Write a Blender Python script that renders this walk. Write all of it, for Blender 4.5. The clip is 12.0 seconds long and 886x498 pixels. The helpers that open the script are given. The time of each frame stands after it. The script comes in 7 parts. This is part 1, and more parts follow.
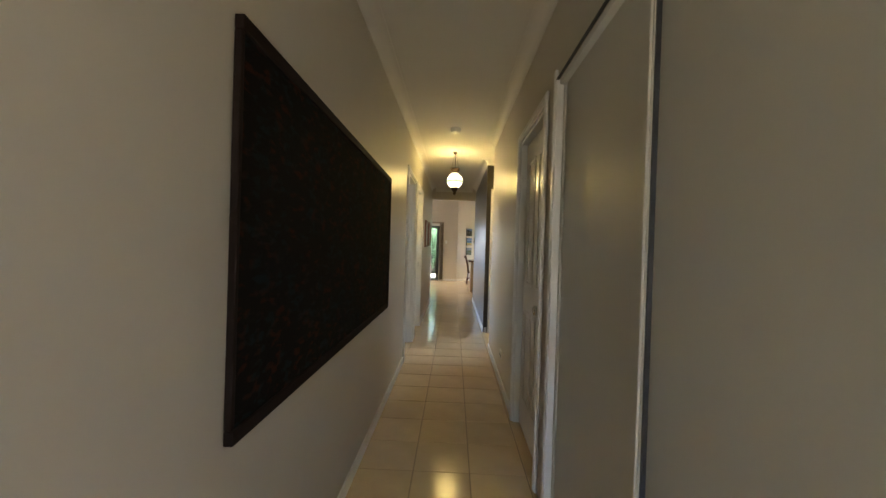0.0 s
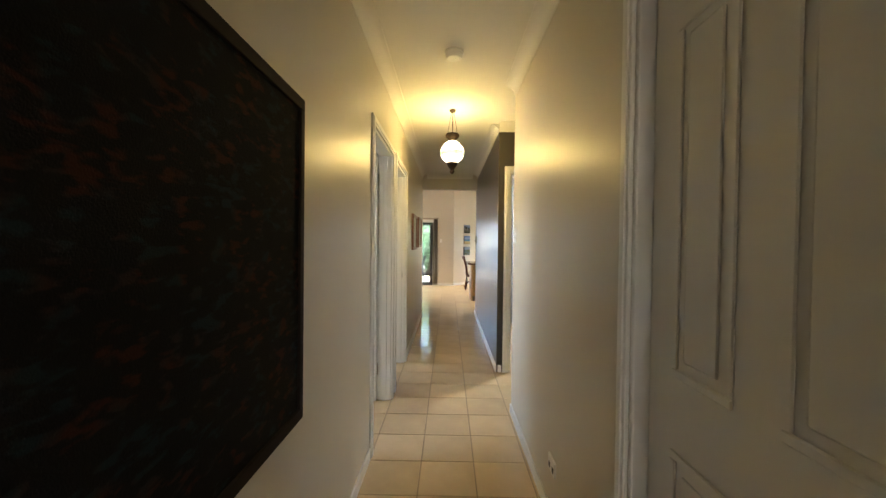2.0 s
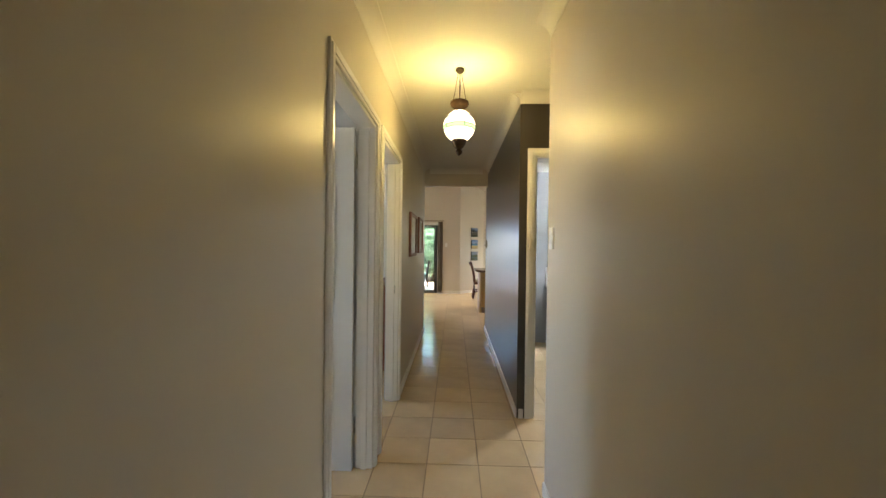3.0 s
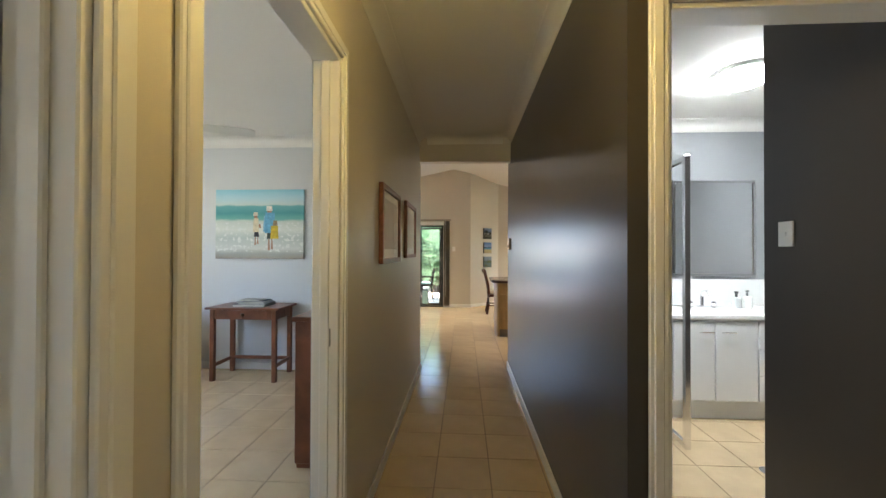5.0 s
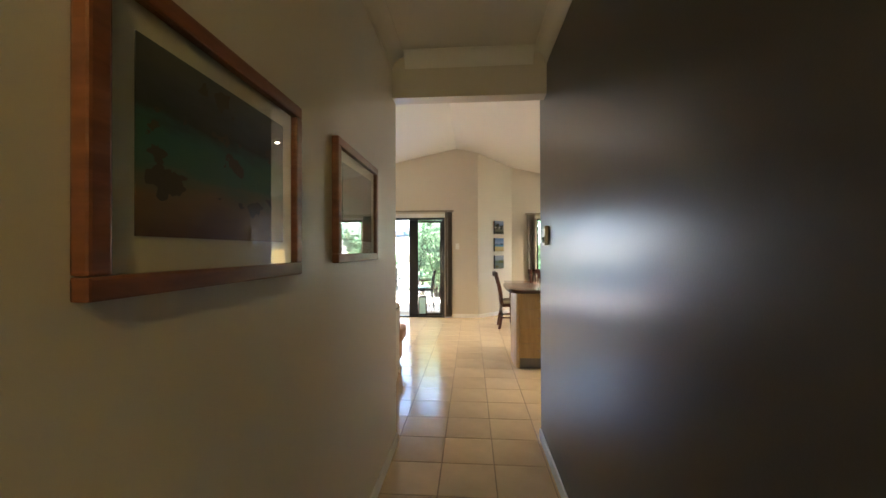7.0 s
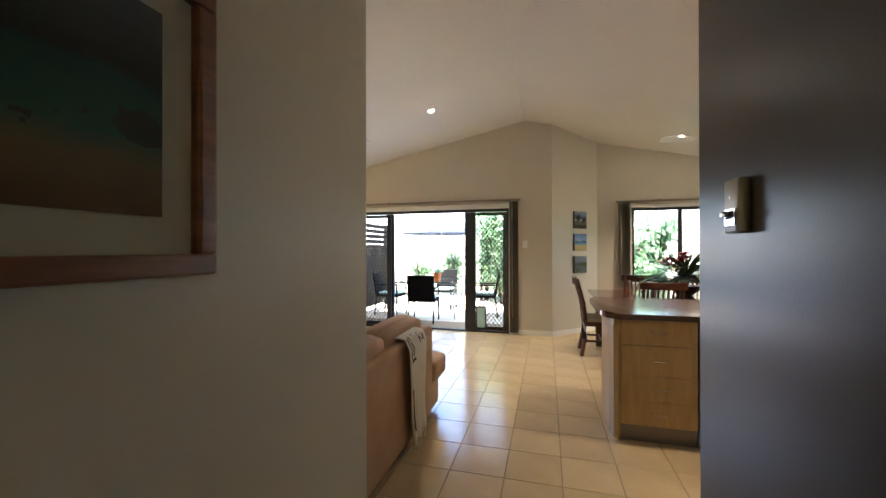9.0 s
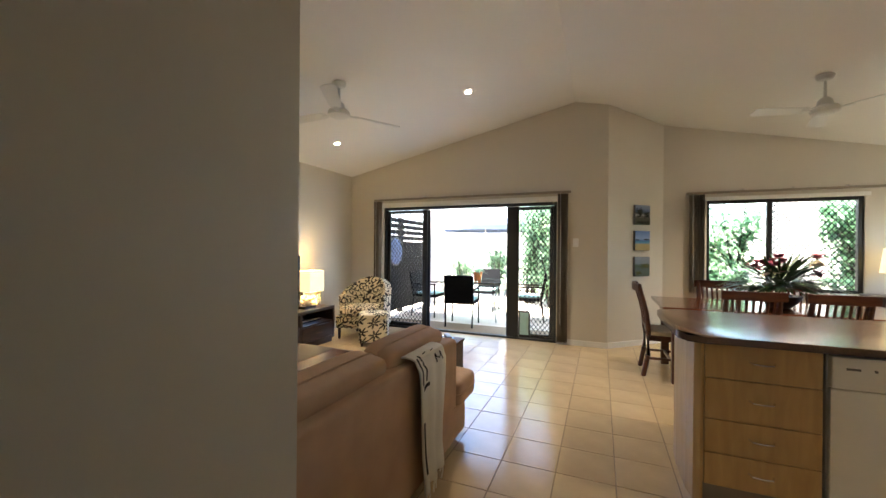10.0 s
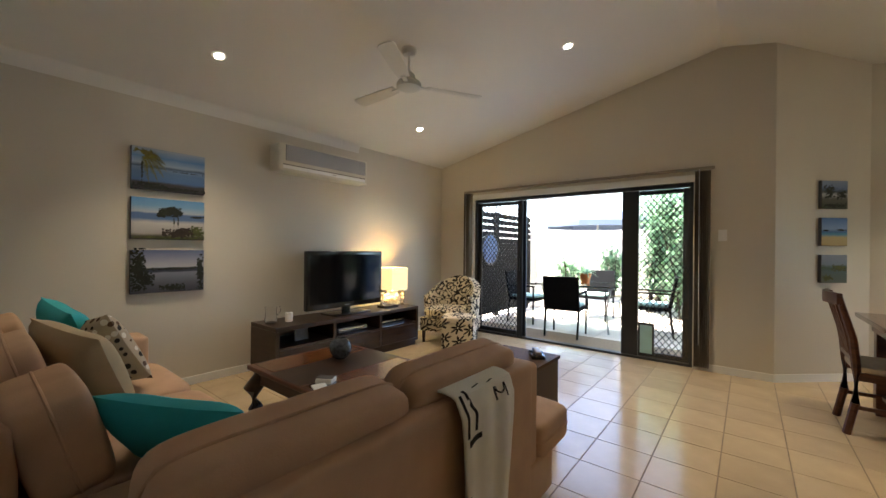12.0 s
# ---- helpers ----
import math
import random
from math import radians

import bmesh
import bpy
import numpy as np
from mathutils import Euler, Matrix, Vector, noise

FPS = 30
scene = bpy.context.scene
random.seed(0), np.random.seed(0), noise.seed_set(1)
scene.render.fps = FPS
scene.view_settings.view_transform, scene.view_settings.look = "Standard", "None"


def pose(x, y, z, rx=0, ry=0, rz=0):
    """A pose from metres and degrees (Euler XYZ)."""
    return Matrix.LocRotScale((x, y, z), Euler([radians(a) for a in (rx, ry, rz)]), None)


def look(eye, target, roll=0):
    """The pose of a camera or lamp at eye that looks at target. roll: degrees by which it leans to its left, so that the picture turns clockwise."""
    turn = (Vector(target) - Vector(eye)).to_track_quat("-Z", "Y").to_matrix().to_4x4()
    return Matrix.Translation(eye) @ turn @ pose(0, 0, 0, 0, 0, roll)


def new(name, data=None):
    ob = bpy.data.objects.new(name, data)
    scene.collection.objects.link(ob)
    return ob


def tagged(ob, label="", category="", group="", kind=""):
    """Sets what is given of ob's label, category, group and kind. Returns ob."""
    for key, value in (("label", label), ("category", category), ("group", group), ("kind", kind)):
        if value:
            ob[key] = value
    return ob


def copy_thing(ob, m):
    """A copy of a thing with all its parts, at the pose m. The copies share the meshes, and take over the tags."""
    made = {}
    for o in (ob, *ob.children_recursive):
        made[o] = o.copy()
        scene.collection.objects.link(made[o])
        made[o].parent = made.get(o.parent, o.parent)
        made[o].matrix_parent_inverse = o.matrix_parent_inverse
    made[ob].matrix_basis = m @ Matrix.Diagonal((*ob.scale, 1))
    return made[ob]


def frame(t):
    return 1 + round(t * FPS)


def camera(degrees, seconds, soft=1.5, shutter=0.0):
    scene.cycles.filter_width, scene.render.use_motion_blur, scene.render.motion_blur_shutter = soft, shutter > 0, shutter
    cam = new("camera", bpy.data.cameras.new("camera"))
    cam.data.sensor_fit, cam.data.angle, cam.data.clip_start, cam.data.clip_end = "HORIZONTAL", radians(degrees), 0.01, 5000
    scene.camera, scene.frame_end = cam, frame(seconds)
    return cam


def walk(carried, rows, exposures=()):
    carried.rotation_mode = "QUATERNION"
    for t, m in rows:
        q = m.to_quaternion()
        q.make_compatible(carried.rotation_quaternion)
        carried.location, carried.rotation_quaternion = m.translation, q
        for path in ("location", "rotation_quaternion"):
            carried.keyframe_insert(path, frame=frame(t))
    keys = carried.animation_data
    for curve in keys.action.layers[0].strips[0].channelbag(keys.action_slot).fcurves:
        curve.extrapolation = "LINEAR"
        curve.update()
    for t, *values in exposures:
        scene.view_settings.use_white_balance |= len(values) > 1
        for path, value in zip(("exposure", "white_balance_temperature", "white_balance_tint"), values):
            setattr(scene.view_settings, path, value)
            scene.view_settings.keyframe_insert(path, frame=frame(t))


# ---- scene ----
cam = camera(98.6, 12.0)
PATH = [
    (0, (0.196, -7.701, 1.306), (0.14, -5.702, 1.284), 1.7),
    (0.5, (0.175, -7.317, 1.325), (0.12, -5.318, 1.291), 1.6),
    (1, (0.157, -6.854, 1.343), (0.147, -4.855, 1.297), 1.0),
    (1.5, (0.169, -6.415, 1.34), (0.159, -4.416, 1.301), 0.7),
    (2, (0.155, -5.929, 1.368), (0.127, -3.929, 1.332), 0.6),
    (2.5, (0.166, -5.49, 1.384), (0.122, -3.491, 1.352), 0.6),
    (3, (0.159, -4.994, 1.377), (0.099, -2.995, 1.362), 0.7),
    (5, (0.166, -3.134, 1.33), (0.056, -1.138, 1.347), 0.2),
    (5.5, (0.166, -2.726, 1.336), (0.057, -0.729, 1.346), 0.3),
    (6, (0.164, -2.262, 1.334), (0.051, -0.266, 1.339), 0.6),
    (6.5, (0.172, -1.822, 1.327), (0.049, 0.174, 1.334), 0.2),
    (8.5, (0.233, -0.28, 1.323), (-0.146, 1.684, 1.338), -0.2),
    (9, (0.242, 0.048, 1.32), (-0.283, 1.977, 1.327), -0.1),
    (9.5, (0.251, 0.333, 1.323), (-0.398, 2.225, 1.322), 0.2),
    (10, (0.235, 0.59, 1.318), (-0.53, 2.438, 1.314), 0.5),
    (10.5, (0.208, 0.805, 1.286), (-0.647, 2.613, 1.296), 0.8),
    (11, (0.196, 1.019, 1.242), (-0.764, 2.773, 1.27), 0.9),
    (11.5, (0.166, 1.177, 1.242), (-0.949, 2.837, 1.259), 0.8),
    (12, (0.118, 1.295, 1.241), (-1.131, 2.857, 1.241), 0.6),
]
walk(cam, [(t, look(eye, target, roll)) for t, eye, target, roll in PATH], exposures=((0, 4.1), (0.5, 4.8), (1.5, 4.75), (2.5, 4.35), (3, 4.15), (5.5, 4.1), (6.5, 4.35), (8.5, 3.8), (10, 3.55), (10.5, 3.4), (12, 3.1)))

# ---- world, sun, large lights ----
world = bpy.data.worlds.new("sky")
scene.world = world
world.use_nodes = True
_wn = world.node_tree
_sky = _wn.nodes.new("ShaderNodeTexSky")
_sky.sky_type = "NISHITA"
_sky.sun_disc = False
_sky.sun_elevation = radians(72)
_sky.sun_rotation = radians(203)
_wn.nodes["Background"].inputs["Strength"].default_value = 0.15
_wn.links.new(_sky.outputs["Color"], _wn.nodes["Background"].inputs["Color"])


def lamp(name, kind, at, power, color=(1, 1, 1), target=None, **opts):
    data = bpy.data.lights.new(name, kind)
    data.energy, data.color = power, color
    for key, value in opts.items():
        if key == "size":
            data.size = value
        elif key == "size_y":
            data.shape, data.size_y = "RECTANGLE", value
        elif key == "radius":
            data.shadow_soft_size = value
        elif key == "angle":
            data.angle = value
        elif key == "spot":
            data.spot_size, data.spot_blend = value
    ob = new(name, data)
    ob.matrix_world = look(at, target) if target else pose(*at)
    return ob


SUN_WAY = Vector((math.sin(radians(203)) * math.cos(radians(72)), math.cos(radians(203)) * math.cos(radians(72)), math.sin(radians(72))))
lamp("sun", "SUN", tuple(SUN_WAY * 20), 5.0, (1.0, 0.95, 0.86), target=(0, 0, 0), angle=radians(0.6))
# area lamps stand in for daylight at unseen openings: front entry, bedroom windows
lamp("entry_daylight", "AREA", (0.48, -9.05, 1.15), 0.27, (1.0, 0.84, 0.68), target=(0.3, 0, 1.2), size=0.25, size_y=1.65)
lamp("bedroom_daylight", "AREA", (-3.75, -1.05, 1.5), 0.34, (0.60, 0.82, 1.0), target=(0, -1.05, 1.3), size=1.3, size_y=1.0)
# front bedroom window is assumed, out of view, added to light the open door
lamp("front_bedroom_daylight", "AREA", (-3.75, -3.4, 1.5), 0.42, (0.82, 0.92, 1.0), target=(0, -3.4, 1.3), size=0.9, size_y=1.0)
# added blue area lamp stands in for sky light in the sliding door opening
lamp("patio_daylight", "AREA", (-1.72, 6.235, 1.0), 1.2, (0.24, 0.46, 1.0), target=(-1.72, 0, 1.0), size=1.25, size_y=1.85)

# ---- materials ----
WHITE = (0.80, 0.79, 0.76)


def material(name, color, rough=0.6, metal=0.0, vary=0.08, scale=6.0, bump=0.0, bump_scale=60.0, per_object=0.0, spec=None, coat=0.0):
    """Principled surface with broad and fine colour variation, and fine relief."""
    m = bpy.data.materials.new(name)
    m.use_nodes = True
    nt = m.node_tree
    b = nt.nodes["Principled BSDF"]
    b.inputs["Roughness"].default_value = rough
    b.inputs["Metallic"].default_value = metal
    if spec is not None:
        b.inputs["Specular IOR Level"].default_value = spec
    if coat:
        b.inputs["Coat Weight"].default_value = coat
        b.inputs["Coat Roughness"].default_value = 0.15
    tc = nt.nodes.new("ShaderNodeTexCoord")
    big = nt.nodes.new("ShaderNodeTexNoise")
    big.inputs["Scale"].default_value = scale
    big.inputs["Detail"].default_value = 6
    nt.links.new(tc.outputs["Object"], big.inputs["Vector"])
    ramp = nt.nodes.new("ShaderNodeMapRange")
    ramp.inputs["From Min"].default_value, ramp.inputs["From Max"].default_value = 0.25, 0.75
    ramp.inputs["To Min"].default_value, ramp.inputs["To Max"].default_value = 1 - vary, 1 + vary
    nt.links.new(big.outputs["Fac"], ramp.inputs["Value"])
    mul = nt.nodes.new("ShaderNodeVectorMath")
    mul.operation = "SCALE"
    mul.inputs[0].default_value = color[:3]
    last = ramp.outputs["Result"]
    if per_object:
        info = nt.nodes.new("ShaderNodeObjectInfo")
        r2 = nt.nodes.new("ShaderNodeMapRange")
        r2.inputs["To Min"].default_value, r2.inputs["To Max"].default_value = 1 - per_object, 1 + per_object
        nt.links.new(info.outputs["Random"], r2.inputs["Value"])
        mm = nt.nodes.new("ShaderNodeMath")
        mm.operation = "MULTIPLY"
        nt.links.new(last, mm.inputs[0])
        nt.links.new(r2.outputs["Result"], mm.inputs[1])
        last = mm.outputs["Value"]
    nt.links.new(last, mul.inputs["Scale"])
    nt.links.new(mul.outputs["Vector"], b.inputs["Base Color"])
    if bump:
        fine = nt.nodes.new("ShaderNodeTexNoise")
        fine.inputs["Scale"].default_value = bump_scale
        fine.inputs["Detail"].default_value = 4
        nt.links.new(tc.outputs["Object"], fine.inputs["Vector"])
        bn = nt.nodes.new("ShaderNodeBump")
        bn.inputs["Strength"].default_value = bump
        bn.inputs["Distance"].default_value = 0.004
        nt.links.new(fine.outputs["Fac"], bn.inputs["Height"])
        nt.links.new(bn.outputs["Normal"], b.inputs["Normal"])
    return m


def wood(name, dark, light, rough=0.35, scale=(2, 2, 14), coat=0.0, bump=0.15):
    """Timber: stretched noise grain between two browns, along the object's z unless scaled otherwise."""
    m = bpy.data.materials.new(name)
    m.use_nodes = True
    nt = m.node_tree
    b = nt.nodes["Principled BSDF"]
    b.inputs["Roughness"].default_value = rough
    if coat:
        b.inputs["Coat Weight"].default_value = coat
        b.inputs["Coat Roughness"].default_value = 0.15
    tc = nt.nodes.new("ShaderNodeTexCoord")
    mp = nt.nodes.new("ShaderNodeMapping")
    mp.inputs["Scale"].default_value = scale
    nt.links.new(tc.outputs["Object"], mp.inputs["Vector"])
    n1 = nt.nodes.new("ShaderNodeTexNoise")
    n1.inputs["Scale"].default_value = 3.0
    n1.inputs["Detail"].default_value = 8
    n1.inputs["Distortion"].default_value = 0.6
    nt.links.new(mp.outputs["Vector"], n1.inputs["Vector"])
    cr = nt.nodes.new("ShaderNodeValToRGB")
    cr.color_ramp.elements[0].position, cr.color_ramp.elements[1].position = 0.3, 0.72
    cr.color_ramp.elements[0].color, cr.color_ramp.elements[1].color = (*dark, 1), (*light, 1)
    nt.links.new(n1.outputs["Fac"], cr.inputs["Fac"])
    nt.links.new(cr.outputs["Color"], b.inputs["Base Color"])
    bn = nt.nodes.new("ShaderNodeBump")
    bn.inputs["Strength"].default_value, bn.inputs["Distance"].default_value = bump, 0.002
    nt.links.new(n1.outputs["Fac"], bn.inputs["Height"])
    nt.links.new(bn.outputs["Normal"], b.inputs["Normal"])
    return m


def glow(name, color, strength):
    m = bpy.data.materials.new(name)
    m.use_nodes = True
    b = m.node_tree.nodes["Principled BSDF"]
    b.inputs["Base Color"].default_value = (*color, 1)
    b.inputs["Emission Color"].default_value = (*color, 1)
    b.inputs["Emission Strength"].default_value = strength
    return m


def glass(name, tint=(1, 1, 1), rough=0.0, ior=1.45):
    m = bpy.data.materials.new(name)
    m.use_nodes = True
    b = m.node_tree.nodes["Principled BSDF"]
    b.inputs["Base Color"].default_value = (*tint, 1)
    b.inputs["Roughness"].default_value = rough
    b.inputs["Transmission Weight"].default_value = 1.0
    b.inputs["IOR"].default_value = ior
    return m


M_WALL = material("wall_paint_beige", (0.60, 0.555, 0.475), 0.42, vary=0.025, scale=1.2, bump=0.05, bump_scale=180)
M_FEATURE = material("wall_paint_taupe", (0.058, 0.052, 0.047), 0.28, vary=0.03, scale=1.2, bump=0.06, bump_scale=180, spec=0.3)
M_BED = material("wall_paint_grey", (0.60, 0.61, 0.61), 0.5, vary=0.025, scale=1.2, bump=0.05, bump_scale=180)
M_BATHW = material("wall_paint_slate", (0.30, 0.31, 0.32), 0.45, vary=0.03, scale=1.2)
M_CEIL = material("ceiling_paint", (0.76, 0.745, 0.70), 0.75, vary=0.02, scale=1.0, bump=0.04, bump_scale=150)
M_TRIM = material("gloss_white_enamel", (0.78, 0.775, 0.75), 0.28, vary=0.02, scale=3)
M_TILE = material("ceramic_tile_cream", (0.60, 0.455, 0.275), 0.17, vary=0.10, scale=4.5, bump=0.04, bump_scale=25, per_object=0.07)
M_GROUT = material("grout", (0.26, 0.19, 0.12), 0.9, vary=0.15, scale=30)
M_ROBE = material("robe_door_laminate", (0.58, 0.565, 0.50), 0.38, vary=0.02, scale=2)
M_DARKGAP = material("dark_track_shadow", (0.03, 0.03, 0.035), 0.5)
M_BLACK = material("black_powder_coat", (0.012, 0.012, 0.013), 0.38, vary=0.1, scale=20)
M_CHROME = material("chrome", (0.75, 0.75, 0.76), 0.14, metal=1.0, vary=0.02)
M_WHITEP = material("white_plastic", (0.78, 0.78, 0.76), 0.35, vary=0.015)

# ---- shape helpers ----


def bm_box(bm, x0, x1, y0, y1, z0, z1, bevel=0.0, segs=1, m=None):
    """A box in bm, from corner to corner; bevelled when asked, turned by m."""
    vs = [bm.verts.new((x, y, z)) for x in (x0, x1) for y in (y0, y1) for z in (z0, z1)]
    fs = [bm.faces.new([vs[i] for i in f]) for f in ((0, 1, 3, 2), (4, 6, 7, 5), (0, 4, 5, 1), (2, 3, 7, 6), (0, 2, 6, 4), (1, 5, 7, 3))]
    if bevel:
        es = list({e for f in fs for e in f.edges})
        bmesh.ops.bevel(bm, geom=es, offset=bevel, segments=segs, profile=0.6, affect="EDGES")
    if m is not None:
        bmesh.ops.transform(bm, matrix=m, verts=bm.verts)
    return bm


def bm_cyl(bm, p0, p1, r0, r1=None, n=16, caps=True):
    """A tapered cylinder from p0 to p1."""
    p0, p1 = Vector(p0), Vector(p1)
    r1 = r0 if r1 is None else r1
    d = p1 - p0
    m = Matrix.Translation((p0 + p1) / 2) @ d.to_track_quat("Z", "Y").to_matrix().to_4x4()
    bmesh.ops.create_cone(bm, cap_ends=caps, segments=n, radius1=r0, radius2=r1, depth=d.length, matrix=m)
    return bm


def bm_lathe(bm, profile, n=24, at=(0, 0, 0)):
    """A turned shape: rows of (radius, z)."""
    rings = []
    for r, z in profile:
        r = max(r, 1e-4)
        rings.append([bm.verts.new((at[0] + r * math.cos(2 * math.pi * k / n), at[1] + r * math.sin(2 * math.pi * k / n), at[2] + z)) for k in range(n)])
    for a, b in zip(rings, rings[1:]):
        for k in range(n):
            bm.faces.new((a[k], a[(k + 1) % n], b[(k + 1) % n], b[k]))
    bm.faces.new(rings[0][::-1])
    bm.faces.new(rings[-1])
    return bm


def bm_tube(bm, pts, r, n=8):
    """A round bar along points."""
    pts = [Vector(p) for p in pts]
    rings = []
    for i, p in enumerate(pts):
        d = (pts[min(i + 1, len(pts) - 1)] - pts[max(i - 1, 0)]).normalized()
        q = d.to_track_quat("Z", "Y")
        rr = r[i] if isinstance(r, (list, tuple)) else r
        rings.append([bm.verts.new(p + q @ Vector((rr * math.cos(2 * math.pi * k / n), rr * math.sin(2 * math.pi * k / n), 0))) for k in range(n)])
    for a, b in zip(rings, rings[1:]):
        for k in range(n):
            bm.faces.new((a[k], a[(k + 1) % n], b[(k + 1) % n], b[k]))
    bm.faces.new(rings[0][::-1])
    bm.faces.new(rings[-1])
    return bm


def bm_prism(bm, outline, z0, z1, bevel=0.0):
    """An outline of (x, y) drawn up from z0 to z1."""
    lo = [bm.verts.new((x, y, z0)) for x, y in outline]
    hi = [bm.verts.new((x, y, z1)) for x, y in outline]
    fs = [bm.faces.new(lo[::-1]), bm.faces.new(hi)]
    for k in range(len(lo)):
        j = (k + 1) % len(lo)
        fs.append(bm.faces.new((lo[k], lo[j], hi[j], hi[k])))
    if bevel:
        es = list(fs[0].edges) + list(fs[1].edges)
        bmesh.ops.bevel(bm, geom=es, offset=bevel, segments=2, profile=0.6, affect="EDGES")
    return bm


def bm_cushion(bm, sx, sy, sz, m=None, puff=1.0, n=20, plump=0.35, p=6.0):
    """A soft pad: a box with rounded sides that swells in the middle."""
    out = bmesh.ops.create_cube(bm, size=2.0)
    vs = out["verts"]
    es = list({e for v in vs for e in v.link_edges})
    bmesh.ops.subdivide_edges(bm, edges=es, cuts=n - 1, use_grid_fill=True)
    vs = list(bm.verts)
    for v in vs:
        x, y, z = v.co
        k = (abs(x) ** p + abs(y) ** p + abs(z) ** p) ** (1 / p)
        x, y, z = x / k, y / k, z / k
        swell = 1 - plump * (0.5 * x * x + 0.5 * y * y) * puff
        v.co = (x * sx / 2, y * sy / 2, z * sz / 2 * swell)
    if m is not None:
        bmesh.ops.transform(bm, matrix=m, verts=vs)
    return bm


def mesh_of(name, bm, mat, smooth=False):
    bmesh.ops.recalc_face_normals(bm, faces=bm.faces)
    me = bpy.data.meshes.new(name)
    bm.to_mesh(me)
    bm.free()
    for one in mat if isinstance(mat, (list, tuple)) else [mat]:
        me.materials.append(one)
    if smooth:
        me.polygons.foreach_set("use_smooth", [True] * len(me.polygons))
        me.set_sharp_from_angle(angle=radians(40))
    return me


def part(name, bm, mat, parent, label="", smooth=False):
    ob = new(name, mesh_of(name, bm, mat, smooth))
    ob.parent = parent
    return tagged(ob, label)


def thing(name, label, category, at=(0, 0, 0), rz=0, group="", kind=""):
    ob = new(name)
    ob.empty_display_size = 0.1
    ob.matrix_basis = pose(*at, 0, 0, rz)
    return tagged(ob, label, category, group, kind)


def solid(name, bm, mat, label, category, at=(0, 0, 0), rz=0, group="", kind="", smooth=False):
    ob = new(name, mesh_of(name, bm, mat, smooth))
    ob.matrix_basis = pose(*at, 0, 0, rz)
    return tagged(ob, label, category, group, kind)


def structure(name, bm, mat, label="", smooth=False):
    ob = new(name, mesh_of(name, bm, mat, smooth))
    return tagged(ob, label, "", "", "structure")


def B(*a, **k):
    return bm_box(bmesh.new(), *a, **k)


# ---- plan ----
G = 0.325
HL, HR = -0.33, 0.675          # hall walls
HY0, HYL, HYR = -9.1, 1.19, 1.325
HZ = 2.61                      # hall ceiling
LX, FY, NY = -3.78, 6.12, 1.19
RIDGE, RZ, SLOPE = -0.105, 3.342, 0.2173
CH0, CH1 = (0.323, 6.12), (1.05, 6.80)
DY, RX = 6.80, 4.25
KW = (4.95, 6.45, 0.85, 2.0)     # window in the dining side wall
TOP = 3.75
T = 0.11


def slope_z(x):
    return RZ - SLOPE * abs(x - RIDGE)


def wall_run(name, along, a0, a1, b0, b1, z1, mat, openings=(), label=""):
    """A wall along "x" or "y" from a0 to a1, thick from b0 to b1, with openings (start, end, sill, head)."""
    us = sorted({a0, a1, *(v for o in openings for v in o[:2])})
    zs = sorted({0.0, z1, *(v for o in openings for v in o[2:])})
    full = {(i, k) for i in range(len(us) - 1) for k in range(len(zs) - 1)
            if not any(o[0] <= us[i] < o[1] and o[2] <= zs[k] < o[3] for o in openings)}
    bm, made = bmesh.new(), {}

    def at(i, side, k):
        if (i, side, k) not in made:
            made[i, side, k] = bm.verts.new((us[i], (b0, b1)[side], zs[k]) if along == "x" else ((b0, b1)[side], us[i], zs[k]))
        return made[i, side, k]

    for i, k in sorted(full):
        for side in (0, 1):
            bm.faces.new([at(i, side, k), at(i + 1, side, k), at(i + 1, side, k + 1), at(i, side, k + 1)])
        for near, (p, q) in (((i - 1, k), ((i, k), (i, k + 1))), ((i + 1, k), ((i + 1, k), (i + 1, k + 1))), ((i, k - 1), ((i, k), (i + 1, k))), ((i, k + 1), ((i, k + 1), (i + 1, k + 1)))):
            if near not in full:
                bm.faces.new([at(p[0], 0, p[1]), at(q[0], 0, q[1]), at(q[0], 1, q[1]), at(p[0], 1, p[1])])
    return structure(name, bm, mat, label)


D1, D2 = (-3.51, -2.65), (-2.46, -1.625)       # left doorways along y
DZ, DZL = 2.08, 2.115
RD = (-5.625, -4.84)                            # closed right door
ROBE = (-8.9, -5.862)
REC = (-2.87, -1.915)                          # side passage on the right
BD = (0.79, 1.66)                              # bathroom doorway along x
SD, SDZ = (-3.13, -0.335), 1.985               # sliding door opening
WN = (1.575, 3.185, 0.80, 2.0)                 # dining window
BX, BY = -3.66, 1.07                           # bedroom corner
BW = (-1.75, -0.35, 0.95, 2.05)                # bedroom window
BAY, BAZ = 0.55, 2.56                          # bathroom far wall, ceiling

wall_run("wall_hall_left", "y", HY0, NY - T, HL - T, HL, TOP, M_WALL, [(*D1, 0, DZL), (*D2, 0, DZL)])
wall_run("wall_hall_right", "y", HY0, REC[0], HR, HR + T, TOP, M_WALL, [(*ROBE, 0, 2.105), (*RD, 0, DZ)])
wall_run("wall_feature", "y", REC[1] + T, HYR, HR, HR + T, TOP, M_FEATURE)
wall_run("wall_bathroom_front", "x", HR, 3.4, REC[1], REC[1] + T, TOP, M_FEATURE, [(*BD, 0, DZL)])
# unseen hall end; its narrow opening is added to let some light in
wall_run("wall_hall_end", "x", HL - T, HR + T, HY0 - T, HY0, TOP, M_WALL, [(HR - 0.32, HR - 0.06, 0.3, 2.0)])
wall_run("wall_living_near", "x", LX - T, HL, NY - T, NY, TOP, M_WALL)
structure("lintel", B(HL, HR, NY - T, NY, 2.335, TOP), M_WALL)
